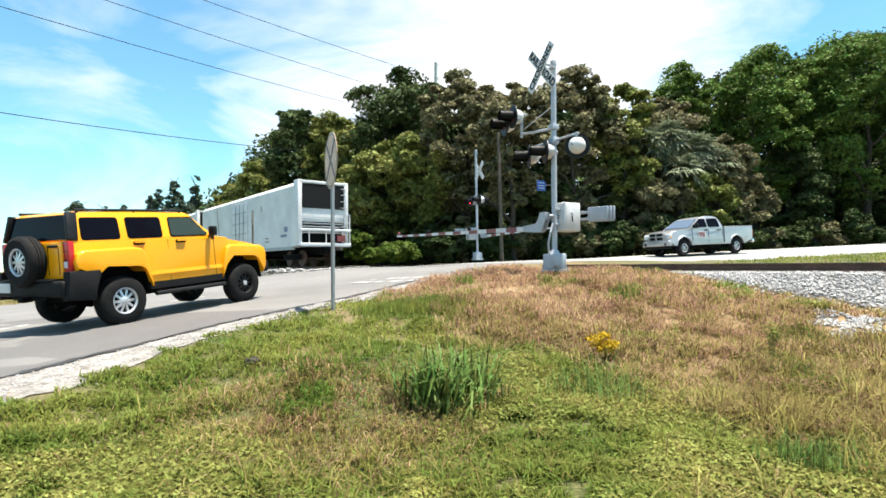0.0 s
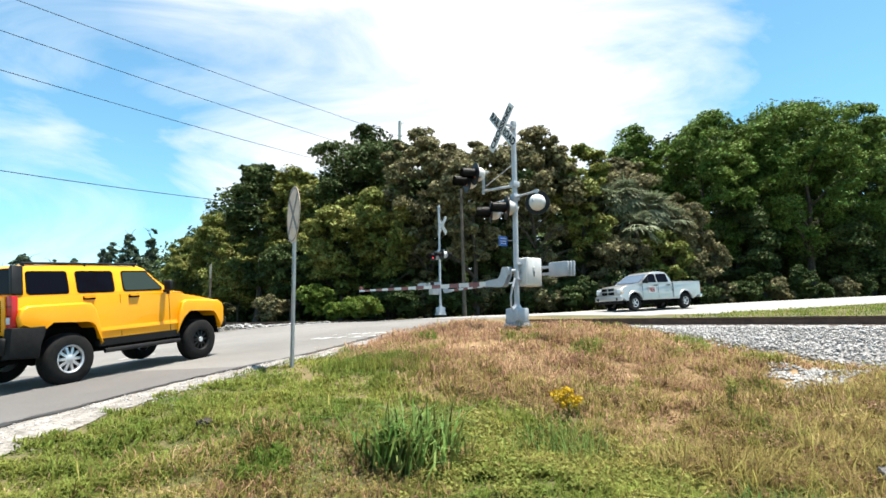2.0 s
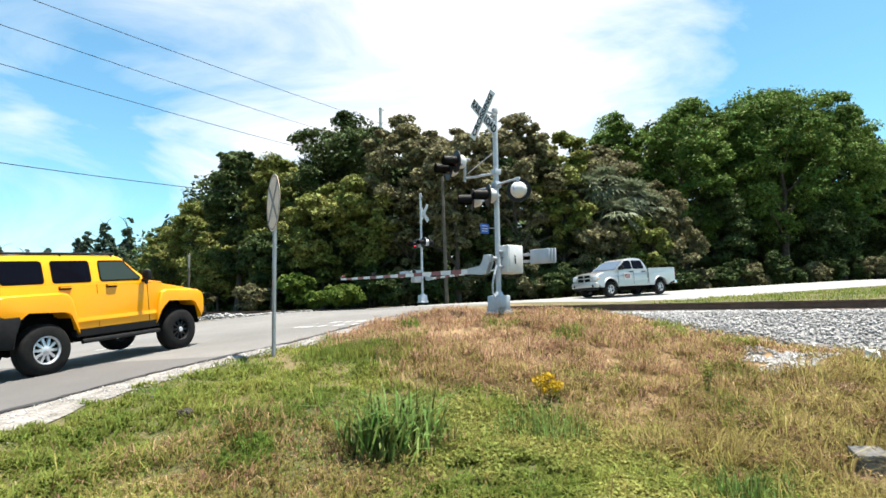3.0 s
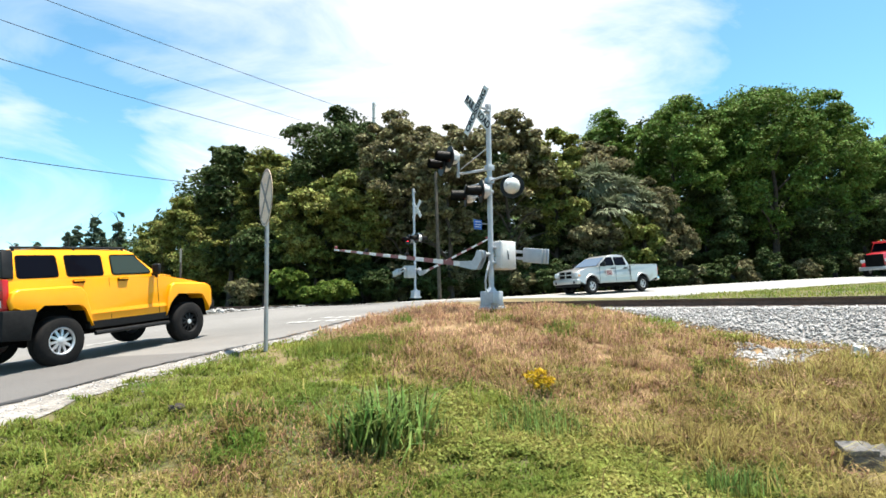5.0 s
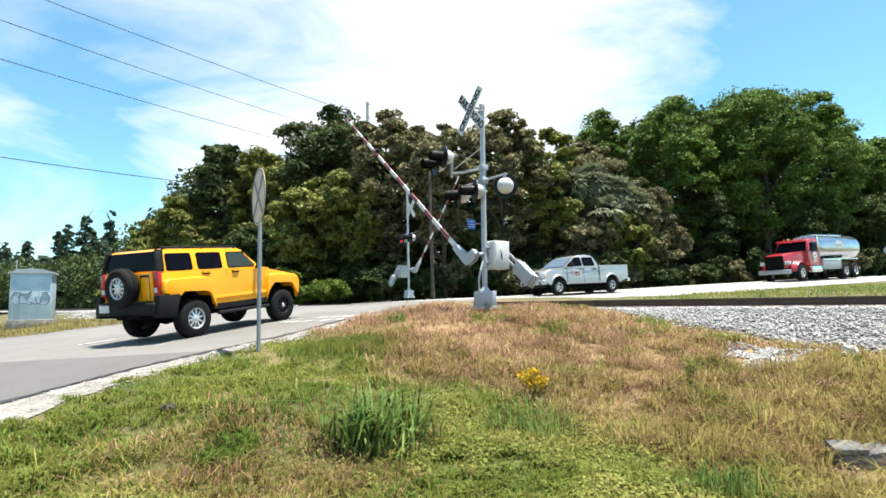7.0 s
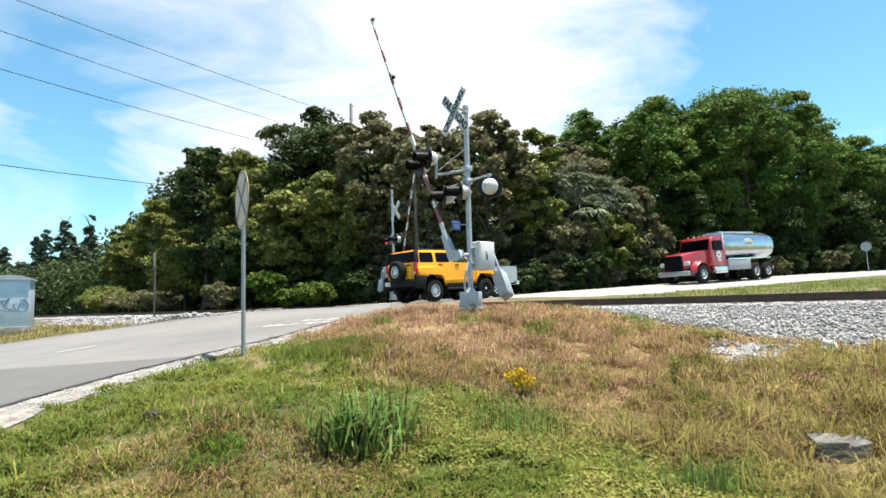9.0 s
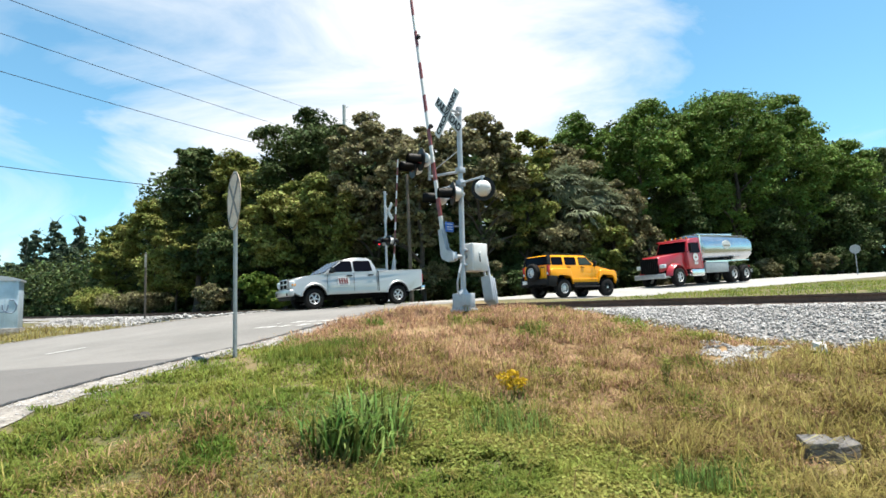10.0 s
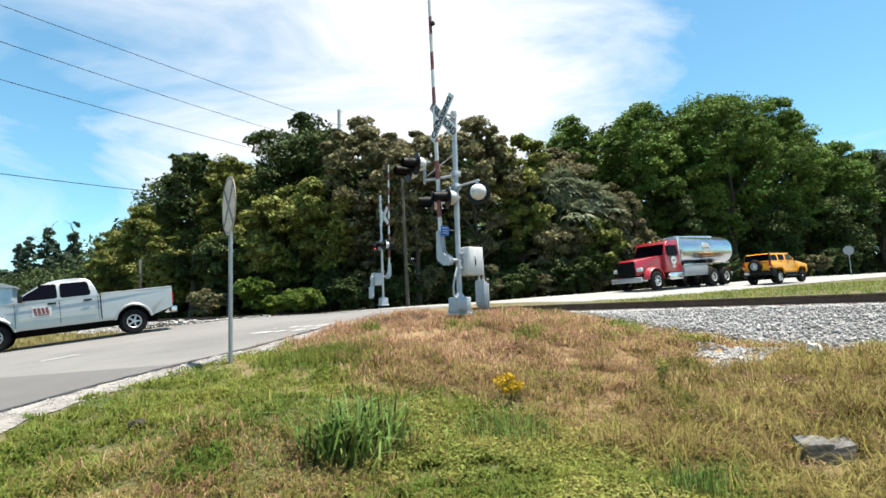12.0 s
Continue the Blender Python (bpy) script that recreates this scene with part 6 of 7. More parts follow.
    box(bm, (2.17, 0, 0.72), (0.20, 1.74, 0.24), bevel=0.05)
    part("front_bumper", bm, K, car)
    bm = bmesh.new()
    box(bm, (2.11, 0, 1.01), (0.04, 1.0, 0.20), bevel=0.012)
    for k in range(6):
        box(bm, (2.135, -0.4 + 0.16 * k, 1.01), (0.02, 0.05, 0.16))
    part("grille", bm, M["chrome"], car)
    line(car, "antenna", (0.95, -0.80, 1.34), (0.93, -0.80, 2.0), 0.004, M["black"])
    # spare wheel
    spare = wheel(car, -2.30, 0.0, 0.41, 0.25, M["alloy"], 10, "spare_wheel")
    spare.matrix_basis = pose(-2.26, 0.04, 1.16, 0, 0, -90)
    bm = bmesh.new()
    tube(bm, (-2.1, 0.04, 1.16), (-2.22, 0.04, 1.16), 0.10, 0.10, 16)
    part("spare_carrier", bm, M["under"], car)
    W = [wheel(car, x, y, 0.415, 0.27, M["black"] if (x > 0 and y < 0) else M["alloy"], 10, dark=(x > 0 and y < 0)) for x in (AR, AF) for y in (0.80, -0.80)]
    return car, W


def build_pickup():
    S = M["silver"]
    car = thing("pickup_truck", "silver-white crew cab pickup truck with red door sign", "pickup truck")
    zc, ra = 0.43, 0.51
    low = arch_outline([(-2.94, 0.70), (-2.34, 0.56)], (-1.785, 1.785), zc, ra, 0.50, [(2.44, 0.56)], 16)
    prof = [(x, z, 0.93) for x, z in low] + [(2.60, 0.66, 0.90), (2.66, 0.84, 0.86), (2.64, 1.02, 0.83), (2.56, 1.13, 0.81), (2.38, 1.205, 0.80), (2.05, 1.265, 0.82), (1.62, 1.315, 0.86), (1.30, 1.345, 0.90), (-0.88, 1.345, 0.935), (-0.92, 1.345, 0.935), (-2.90, 1.37, 0.93), (-2.96, 1.31, 0.93)]
    bm = slab(bmesh.new(), prof, 0.05, 3)
    part("body", bm, S, car, "silver painted body")
    hw = lambda z: 0.90 - 0.17 * max(0.0, z - 1.30) / 0.60
    cab = [(-0.88, 1.30, 0.90), (1.46, 1.30, 0.88), (1.26, 1.40, hw(1.40)), (0.92, 1.63, hw(1.63)), (0.62, 1.81, hw(1.81)), (0.44, 1.885, hw(1.88) - 0.015), (0.18, 1.94, hw(1.94) - 0.03), (-0.25, 1.95, hw(1.95) - 0.03), (-0.55, 1.915, hw(1.91) - 0.02), (-0.69, 1.83, hw(1.83)), (-0.80, 1.58, hw(1.58)), (-0.86, 1.38, hw(1.38))]
    part("cab", slab(bmesh.new(), cab, 0.05, 3), S, car, "silver cab and roof")
    for x0, x1, sl, sr in ((0.22, 1.14, 0.02, 0.50), (-0.64, 0.10, 0.06, 0.0)):
        side_panel(car, "window_seal", round_rect(x0 - 0.025, x1 + 0.03, 1.375, 1.815, 0.07, sl, sr), hw, M["under"], 0.004)
        side_panel(car, "side_window", round_rect(x0, x1, 1.40, 1.79, 0.06, sl, sr), hw, M["glass"], 0.010)
    # inner liners and lips of the wheel openings
    for ax in (-1.785, 1.785):
        flare(car, ax, zc, ra - 0.01, 0.905, S, 0.055, 0.06, 8, 172, "arch_lip")
        for sd in (1, -1):
            bm = bmesh.new()
            ring = [(ax + ra * math.cos(radians(a)), zc + ra * math.sin(radians(a))) for a in range(0, 181, 12)]
            A = [bm.verts.new((px, sd * 0.92, pz)) for px, pz in ring]
            B = [bm.verts.new((px, sd * 0.52, pz)) for px, pz in ring]
            for i in range(len(ring) - 1):
                bm.faces.new((A[i], A[i + 1], B[i + 1], B[i]))
            bm.faces.new(B)
            part("wheel_liner", bm, M["under"], car)
    for x in (-0.84, 0.16, 1.26):
        side_panel(car, "door_seam", [(x - 0.006, 0.60), (x + 0.006, 0.60), (x + 0.006, 1.32), (x - 0.006, 1.32)], lambda z: 0.934, M["under"], 0.002)
    side_panel(car, "bed_seam", [(-0.925, 0.58), (-0.895, 0.58), (-0.895, 1.34), (-0.925, 1.34)], lambda z: 0.936, M["under"], 0.002)
    side_panel(car, "side_moulding", [(-0.80, 0.78), (1.22, 0.78), (1.22, 0.83), (-0.80, 0.83)], lambda z: 0.934, S, 0.016)
    side_panel(car, "rocker_trim", [(-1.22, 0.47), (1.26, 0.47), (1.26, 0.545), (-1.22, 0.545)], lambda z: 0.915, M["under"], 0.008)
    for x in (-0.46, 0.46):
        side_panel(car, "door_handle", round_rect(x - 0.22, x, 1.20, 1.255, 0.02), lambda z: 0.935, M["black"], 0.02, thick=0.03)
    # magnetic door signs: red blocks with a dark line
    side_panel(car, "door_sign", round_rect(0.36, 0.84, 0.86, 1.18, 0.02), lambda z: 0.94, M["whitepaint"], 0.006, "white door sign with red blocks")
    for k in range(4):
        side_panel(car, "sign_mark", [(0.42 + 0.10 * k, 0.94), (0.49 + 0.10 * k, 0.94), (0.52 + 0.10 * k, 1.13), (0.45 + 0.10 * k, 1.13)], lambda z: 0.946, M["redstripe"], 0.006, thick=0.004)
    side_panel(car, "sign_line", [(0.42, 0.90), (0.78, 0.90), (0.78, 0.925), (0.42, 0.925)], lambda z: 0.946, M["redstripe"], 0.006, thick=0.004)
    # open bed: raised rails round a dark well
    bm = bmesh.new()
    for s in (1, -1):
        box(bm, (-1.93, s * 0.89, 1.375), (2.02, 0.09, 0.05), bevel=0.02)
    box(bm, (-2.92, 0, 1.36), (0.07, 1.82, 0.09), bevel=0.02)
    part("bed_rail", bm, S, car)
    bm = bmesh.new()
    box(bm, (-1.90, 0, 1.374), (1.92, 1.66, 0.012))
    part("bed_liner", bm, M["under"], car)
    bm = bmesh.new()
    plate(bm, [(1.34, -0.79, 1.375), (1.34, 0.79, 1.375), (0.66, 0.67, 1.80), (0.66, -0.67, 1.80)], 0.012, Vector((0.53, 0, 0.85)).normalized())
    bmesh.ops.translate(bm, verts=bm.verts[:], vec=(0.012, 0, 0.016))
    part("windscreen", bm, M["screen"], car, "windscreen with a pale sky reflection put into its colour")
    bm = bmesh.new()
    plate(bm, [(-0.86, 0.70, 1.42), (-0.86, -0.70, 1.42), (-0.75, -0.64, 1.80), (-0.75, 0.64, 1.80)], 0.012, Vector((-1, 0, 0.3)).normalized())
    bmesh.ops.translate(bm, verts=bm.verts[:], vec=(-0.012, 0, 0.0))
    part("rear_window", bm, M["glass"], car)
    bm = bmesh.new()
    box(bm, (0, 0, 0.66), (5.0, 1.30, 0.44))
    box(bm, (-0.2, 0, 0.42), (4.6, 1.0, 0.22))
    for x in (-1.785, 1.785):
        tube(bm, (x, -0.75, 0.4), (x, 0.75, 0.4), 0.06, 0.06, 10)
    part("underbody", bm, M["under"], car)
    bm = bmesh.new()
    box(bm, (2.66, 0, 0.64), (0.22, 1.84, 0.26), bevel=0.07, seg=3)
    part("front_bumper", bm, S, car, "pale front bumper")
    bm = bmesh.new()
    box(bm, (2.60, 0, 0.45), (0.16, 1.66, 0.16), bevel=0.03)
    part("air_dam", bm, M["plastic"], car, "dark lower air dam")
    bm = bmesh.new()
    box(bm, (-2.98, 0, 0.64), (0.18, 1.84, 0.18), bevel=0.03)
    part("rear_bumper", bm, M["chrome"], car)
    # grille: dark mouth split by a chrome cross
    bm = bmesh.new()
    box(bm, (2.665, 0, 0.97), (0.06, 0.92, 0.36), bevel=0.02)
    gr = part("grille", bm, M["under"], car, "dark grille split by a pale cross")
    bm = bmesh.new()
    box(bm, (2.70, 0, 0.97), (0.02, 0.07, 0.34), bevel=0.01)
    box(bm, (2.70, 0, 0.98), (0.02, 0.90, 0.055), bevel=0.01)
    for a in (-1, 1):
        box(bm, (2.685, a * 0.45, 0.97), (0.03, 0.05, 0.36), bevel=0.012)
        box(bm, (2.685, 0, 0.97 + a * 0.18), (0.03, 0.94, 0.045), bevel=0.012)
    part("grille_cross", bm, S, gr)
    for s in (1, -1):
        bm = bmesh.new()
        box(bm, (2.57, s * 0.69, 0.98), (0.20, 0.34, 0.24), Euler((0, 0, -s * 0.35)).to_matrix(), bevel=0.05, seg=3)
        hl = part("headlight", bm, M["headlight"], car, "clear headlight")
        bm = bmesh.new()
        box(bm, (2.56, s * 0.84, 0.93), (0.14, 0.05, 0.10), bevel=0.015)
        part("indicator", bm, M["amber"], hl)
        bm = bmesh.new()
        lathe(bm, [(0, 0.02), (0.06, 0.01), (0.07, 0)], 16, Matrix.Translation((2.775, s * 0.66, 0.60)) @ Matrix.Rotation(radians(90), 4, "Y"))
        part("fog_lamp", bm, M["plastic"], car)
        bm = bmesh.new()
        box(bm, (1.10, s * 1.06, 1.44), (0.11, 0.22, 0.22), bevel=0.035)
        box(bm, (1.14, s * 0.93, 1.37), (0.06, 0.14, 0.05), bevel=0.012)
        part("mirror", bm, M["black"], car, "black door mirror")
        bm = bmesh.new()
        box(bm, (-2.95, s * 0.86, 1.02), (0.05, 0.13, 0.36), bevel=0.015)
        part("tail_light", bm, M["tail"], car)
    W = [wheel(car, x, y, 0.39, 0.27, M["alloy"], 5) for x in (-1.785, 1.785) for y in (0.775, -0.775)]
    car.scale = (1.05, 1.05, 1.05)
    return car, W


def build_tanker():
    R, P = M["redpaint"], M["polished"]
    t = thing("tank_truck", "red-cabbed fuel tank truck with a polished silver tank", "truck")
    # bonnet and cab
    bm = slab(bmesh.new(), [(1.75, 0.95, 0.95), (2.2, 0.95, 0.80), (2.35, 1.10, 0.80), (2.55, 1.22, 0.80), (3.25, 1.22, 0.80), (3.5, 1.05, 0.78), (3.75, 0.85, 0.72), (4.02, 0.85, 0.66), (4.08, 1.60, 0.60), (3.9, 1.74, 0.58), (2.2, 1.92, 0.80), (1.75, 1.95, 0.95)], 0.05)
    part("bonnet", bm, R, t, "red sloping bonnet")
    cabp = [(0.55, 0.95, 1.12), (1.95, 0.95, 1.12), (2.02, 1.9, 1.10), (1.72, 2.62, 1.0), (1.5, 2.76, 0.96), (0.7, 2.80, 0.96), (0.55, 2.7, 0.98)]
    part("cab", slab(bmesh.new(), cabp, 0.05, 3), R, t, "red cab")
    hw = lambda z: 1.12 - 0.02 * (z - 0.95) if z < 1.9 else 1.10 - 0.14 * (z - 1.9)
    side_panel(t, "side_window", round_rect(0.85, 1.80, 1.88, 2.50, 0.05, 0.0, 0.22), hw, M["glass"], 0.01)
    side_panel(t, "door_seam", [(0.74, 1.0), (0.76, 1.0), (0.76, 2.6), (0.74, 2.6)], hw, M["under"], 0.003)
    side_panel(t, "door_emblem", [(1.28 + 0.24 * math.cos(a * 0.35), 1.62 + 0.24 * math.sin(a * 0.35)) for a in range(18)], hw, M["whitepaint"], 0.008, "round white emblem")
    side_panel(t, "door_emblem_mark", [(1.18, 1.57), (1.38, 1.57), (1.38, 1.67), (1.18, 1.67)], hw, M["redstripe"], 0.014, thick=0.004)
    for k in range(2):
        side_panel(t, "door_text_bar", [(1.10, 1.30 - 0.09 * k), (1.46, 1.30 - 0.09 * k), (1.46, 1.35 - 0.09 * k), (1.10, 1.35 - 0.09 * k)], hw, M["whitepaint"], 0.008, thick=0.004)
    bm = bmesh.new()
    plate(bm, [(2.04, -0.98, 1.95), (2.04, 0.98, 1.95), (1.77, 0.9, 2.58), (1.77, -0.9, 2.58)], 0.012, Vector((0.92, 0, 0.39)).normalized())
    bmesh.ops.translate(bm, verts=bm.verts[:], vec=(0.02, 0, 0.008))
    part("windscreen", bm, M["glass"], t)
    bm = bmesh.new()
    box(bm, (1.92, 0, 2.68), (0.34, 1.9, 0.05), Euler((0, 0.25, 0)).to_matrix(), bevel=0.015)
    part("sun_visor", bm, R, t)
    for k in (-2, -1, 0, 1, 2):
        bm = bmesh.new()
        box(bm, (1.45, k * 0.36, 2.83), (0.12, 0.09, 0.06), bevel=0.02)
        part("roof_marker_lamp", bm, M["amber"], t)
    # grille and bumper
    bm = bmesh.new()
    box(bm, (4.08, 0, 1.24), (0.08, 1.22, 0.86), bevel=0.03)
    gr = part("grille", bm, M["under"], t, "dark upright grille")
    bm = bmesh.new()
    for k in range(9):
        box(bm, (4.125, -0.52 + 0.13 * k, 1.24), (0.02, 0.025, 0.80))
    part("grille_bar", bm, M["plastic"], gr)
    bm = bmesh.new()
    box(bm, (4.12, 0, 0.62), (0.16, 2.1, 0.28), bevel=0.05)
    part("front_bumper", bm, M["galv"], t, "grey steel bumper")
    for s in (1, -1):
        bm = bmesh.new()
        box(bm, (3.92, s * 0.80, 1.18), (0.20, 0.34, 0.22), bevel=0.04)
        part("headlight", bm, M["headlight"], t)
        flare(t, 2.9, 0.55, 0.66, 0.80, R, 0.34, 0.10, 5, 178, "front_mudguard", (s,))
        bm = bmesh.new()
        tube(bm, (2.05, s * 1.1, 1.9), (2.15, s * 1.38, 2.1), 0.015, 0.015, 8)
        box(bm, (2.16, s * 1.40, 2.2), (0.06, 0.2, 0.46), bevel=0.02)
        part("mirror", bm, M["plastic"], t, "tall door mirror")
        bm = bmesh.new()
        box(bm, (1.2, s * 1.04, 0.72), (1.2, 0.26, 0.40), bevel=0.04)
        part("step_tank", bm, P, t, "polished step tank")
        # skirts and cabinets along the tank
        bm = bmesh.new()
        box(bm, (-0.65, s * 1.10, 0.98), (2.3, 0.18, 0.62), bevel=0.02)
        part("side_cabinet", bm, M["galv"], t, "grey metal side cabinet")
        bm = bmesh.new()
        plate(bm, [(-1.45, s * 1.2, 1.12), (-1.85, s * 1.2, 1.32), (-4.05, s * 1.2, 1.32), (-4.05, s * 1.2, 1.38), (0.45, s * 1.2, 1.38), (0.45, s * 1.2, 1.3), (-1.7, s * 1.2, 1.28)], 0.05, Vector((0, s, 0)))
        part("catwalk", bm, P, t)
        bm = bmesh.new()
        tube(bm, (0.52, s * 0.95, 1.1), (0.52, s * 0.95, 2.95), 0.06, 0.06, 14)
        part("exhaust_stack", bm, M["chrome"], t)
        bm = bmesh.new()
        tube(bm, (-4.44, s * 0.9, 0.95), (-4.48, s * 0.9, 0.95), 0.06, 0.06, 14)
        part("tail_light", bm, M["tail"], t)
    # tank: rounded ellipse with shallow domed ends and ring seams
    bm = bmesh.new()
    rings = []
    for x, k in ((-4.74, 0.0), (-4.72, 0.55), (-4.66, 0.86), (-4.57, 0.97), (-4.42, 1.0), (0.24, 1.0), (0.38, 0.97), (0.46, 0.86), (0.51, 0.55), (0.52, 0.0)):
        if k == 0:
            rings.append([bm.verts.new((x, 0, 2.12))])
            continue
        row = []
        for i in range(36):
            a = 2 * math.pi * i / 36
            c, s = math.cos(a), math.sin(a)
            row.append(bm.verts.new((x, 1.19 * k * math.copysign(abs(c) ** 0.75, c), 2.17 + 0.86 * k * math.copysign(abs(s) ** 0.8, s))))
        rings.append(row)
    for p, q in zip(rings, rings[1:]):
        for i in range(36):
            j = (i + 1) % 36
            if len(p) == 1:
                bm.faces.new((p[0], q[j], q[i]))
            elif len(q) == 1:
                bm.faces.new((p[i], p[j], q[0]))
            else:
                bm.faces.new((p[i], p[j], q[j], q[i]))
    tank = part("tank", bm, M["tankskin"], t, "dull polished aluminium tank")
    for s in (1, -1):
        bm = bmesh.new()
        pts = [(-1.8 + 0.40 * math.cos(a * 0.26), 2.34 + 0.26 * math.sin(a * 0.26)) for a in range(24)]
        plate(bm, [(x, s * 1.205, z) for x, z in pts], 0.03, Vector((0, s, 0)))
        part("tank_emblem", bm, M["whitepaint"], tank, "oval white emblem")
        bm = bmesh.new()
        box(bm, (-1.8, s * 1.21, 2.28), (0.66, 0.006, 0.09))
        part("emblem_bar", bm, M["signback"], tank)
        bm = bmesh.new()
        box(bm, (-1.9, s * 1.18, 2.12), (4.4, 0.03, 0.03))
        part("tank_seam", bm, M["galv"], tank)
    bm = bmesh.new()
    box(bm, (-1.9, 0, 3.05), (3.6, 0.9, 0.09), bevel=0.02)
    for x in (-3.2, -1.9, -0.6):
        tube(bm, (x, 0, 3.03), (x, 0, 3.13), 0.26, 0.24, 18)
    part("tank_top_rail", bm, P, t)
    bm = bmesh.new()
    box(bm, (-0.1, 0, 0.80), (8.2, 0.86, 0.26))
    box(bm, (-2.9, 0, 0.75), (2.2, 1.3, 0.3))
    part("chassis", bm, M["under"], t)
    bm = bmesh.new()
    box(bm, (-4.42, 0, 0.66), (0.12, 2.2, 0.2), bevel=0.02)
    part("rear_bumper", bm, M["galv"], t)
    bm = bmesh.new()
    lathe(bm, [(0.0, 0.55), (0.35, 0.55), (0.42, 0.5), (0.42, -0.5), (0.35, -0.55), (0, -0.55)], 24, Matrix.Translation((-4.90, 0, 1.75)) @ Matrix.Rotation(radians(90), 4, "X"))
    part("hose_reel", bm, M["under"], t, "black hose reel at the back")
    W = [wheel(t, x, y, 0.52, 0.30 if x > 0 else 0.52, M["whitepaint"], 6) for x in (-3.55, -2.25, 2.9) for y in (1.0, -1.0)]
    t.scale = (1.07, 1.07, 1.07)
    return t, W


def build_freight_car(label):
    """A long white refrigerator car; its trailing end carries the machinery bay. Local x runs forward from that end."""
    Wt, K = M["carwhite"], M["under"]
    c = thing("freight_car", label, "rail car", "cars of the train")
    L, hwid = 19.5, 1.52
    bm = bmesh.new()
    for x0, x1 in ((1.15, L),):
        prof = [(-hwid, 1.12), (hwid, 1.12), (hwid, 4.45), (hwid - 0.18, 4.66), (0, 4.80), (-hwid + 0.18, 4.66), (-hwid, 4.45)]
        A = [bm.verts.new((x0, y, z)) for y, z in prof]
        B = [bm.verts.new((x1, y, z)) for y, z in prof]
        bm.faces.new(A)
        bm.faces.new(B[::-1])
        for i in range(len(prof)):
            j = (i + 1) % len(prof)
            bm.faces.new((A[j], A[i], B[i], B[j]))
    part("body", bm, Wt, c, "weathered white insulated body")
    # machinery bay at the end
    bm = bmesh.new()
    for s in (1, -1):
        box(bm, (0.9, s * 1.40, 2.95), (0.55, 0.24, 3.62), bevel=0.02)
    box(bm, (0.9, 0, 4.66), (0.55, 2.9, 0.16), bevel=0.02)
    box(bm, (0.95, 0, 2.85), (0.5, 2.6, 0.75), bevel=0.02)
    part("end_frame", bm, Wt, c)
    bm = bmesh.new()
    box(bm, (0.80, 0, 3.88), (0.3, 2.5, 1.30))
    part("fan_screen", bm, M["plastic"], c, "dark radiator screen")
    for k in range(4):
        bm = bmesh.new()
        box(bm, (0.78, 0, 2.38 - 0.17 * k), (0.14, 2.4, 0.07), bevel=0.01)
        part("louvre", bm, M["galv"], c)
    bm = bmesh.new()
    box(bm, (1.0, 0, 1.85), (0.3, 2.5, 1.4))
    part("dark_recess", bm, K, c)
    for z in (1.22, 2.0):
        bm = bmesh.new()
        box(bm, (0.35, 0, z), (0.12, 3.04, 0.16), bevel=0.02)
        part("end_sill", bm, Wt, c)
    bm = bmesh.new()
    box(bm, (0.62, 0, 1.12), (0.75, 3.0, 0.08), bevel=0.01)
    part("end_platform", bm, M["galv"], c)
    for y in (-1.46, -1.0, 0.0, 1.0, 1.46):
        line(c, "end_post", (0.33, y, 1.2), (0.33, y, 2.05 if abs(y) < 1.2 else 2.9), 0.03, Wt)
    for s in (-1,):
        for z in (2.45, 2.9):
            line(c, "hand_rail", (0.33, s * 1.46, z), (0.7, s * 1.46, z), 0.03, Wt)
    for k in range(9):
        line(c, "ladder_rung", (0.60, -1.40, 1.5 + 0.36 * k), (0.60, -1.05, 1.5 + 0.36 * k), 0.02, M["galv"])
    bm = bmesh.new()
    box(bm, (0.30, -0.9, 1.55), (0.06, 0.5, 0.34))
    part("red_marker", bm, M["redstripe"], c)
    # plug door, ribs, writing bars
    for s in (1, -1):
        bm = bmesh.new()
        box(bm, (L * 0.52, s * 1.545, 2.75), (3.0, 0.06, 3.0), bevel=0.02)
        d = part("plug_door", bm, Wt, c, "white sliding plug door")
        bm = bmesh.new()
        for z in (1.5, 2.2, 2.9, 3.6):
            box(bm, (L * 0.52, s * 1.59, z), (2.8, 0.03, 0.06))
        for x in (-0.8, 0, 0.8):
            tube(bm, (L * 0.52 + x, s * 1.60, 1.3), (L * 0.52 + x, s * 1.60, 4.2), 0.025, 0.025, 8)
        part("door_lock_rod", bm, M["galv"], d)
        for k, (x, z, a, b) in enumerate([(2.6, 1.75, 0.9, 0.16), (2.3, 2.1, 0.5, 0.3), (5.2, 1.7, 0.5, 0.1), (5.2, 1.5, 0.6, 0.1), (6.2, 3.6, 0.18, 0.3)]):
            bm = bmesh.new()
            box(bm, (x, s * 1.525, z), (a, 0.012, b))
            part("lettering_bar", bm, M["graffiti"] if k < 2 else M["signback"], c)
        bm = bmesh.new()
        box(bm, (L / 2 + 0.6, s * 1.45, 1.05), (L - 1.4, 0.12, 0.22))
        part("side_sill", bm, M["galv"], c)
    # underframe and bogies
    bm = bmesh.new()
    box(bm, (L / 2, 0, 0.92), (L - 0.6, 0.7, 0.5))
    box(bm, (L / 2, 0, 0.75), (3.0, 2.2, 0.5))
    box(bm, (0.0, 0, 0.9), (0.8, 0.3, 0.28))
    part("underframe", bm, K, c)
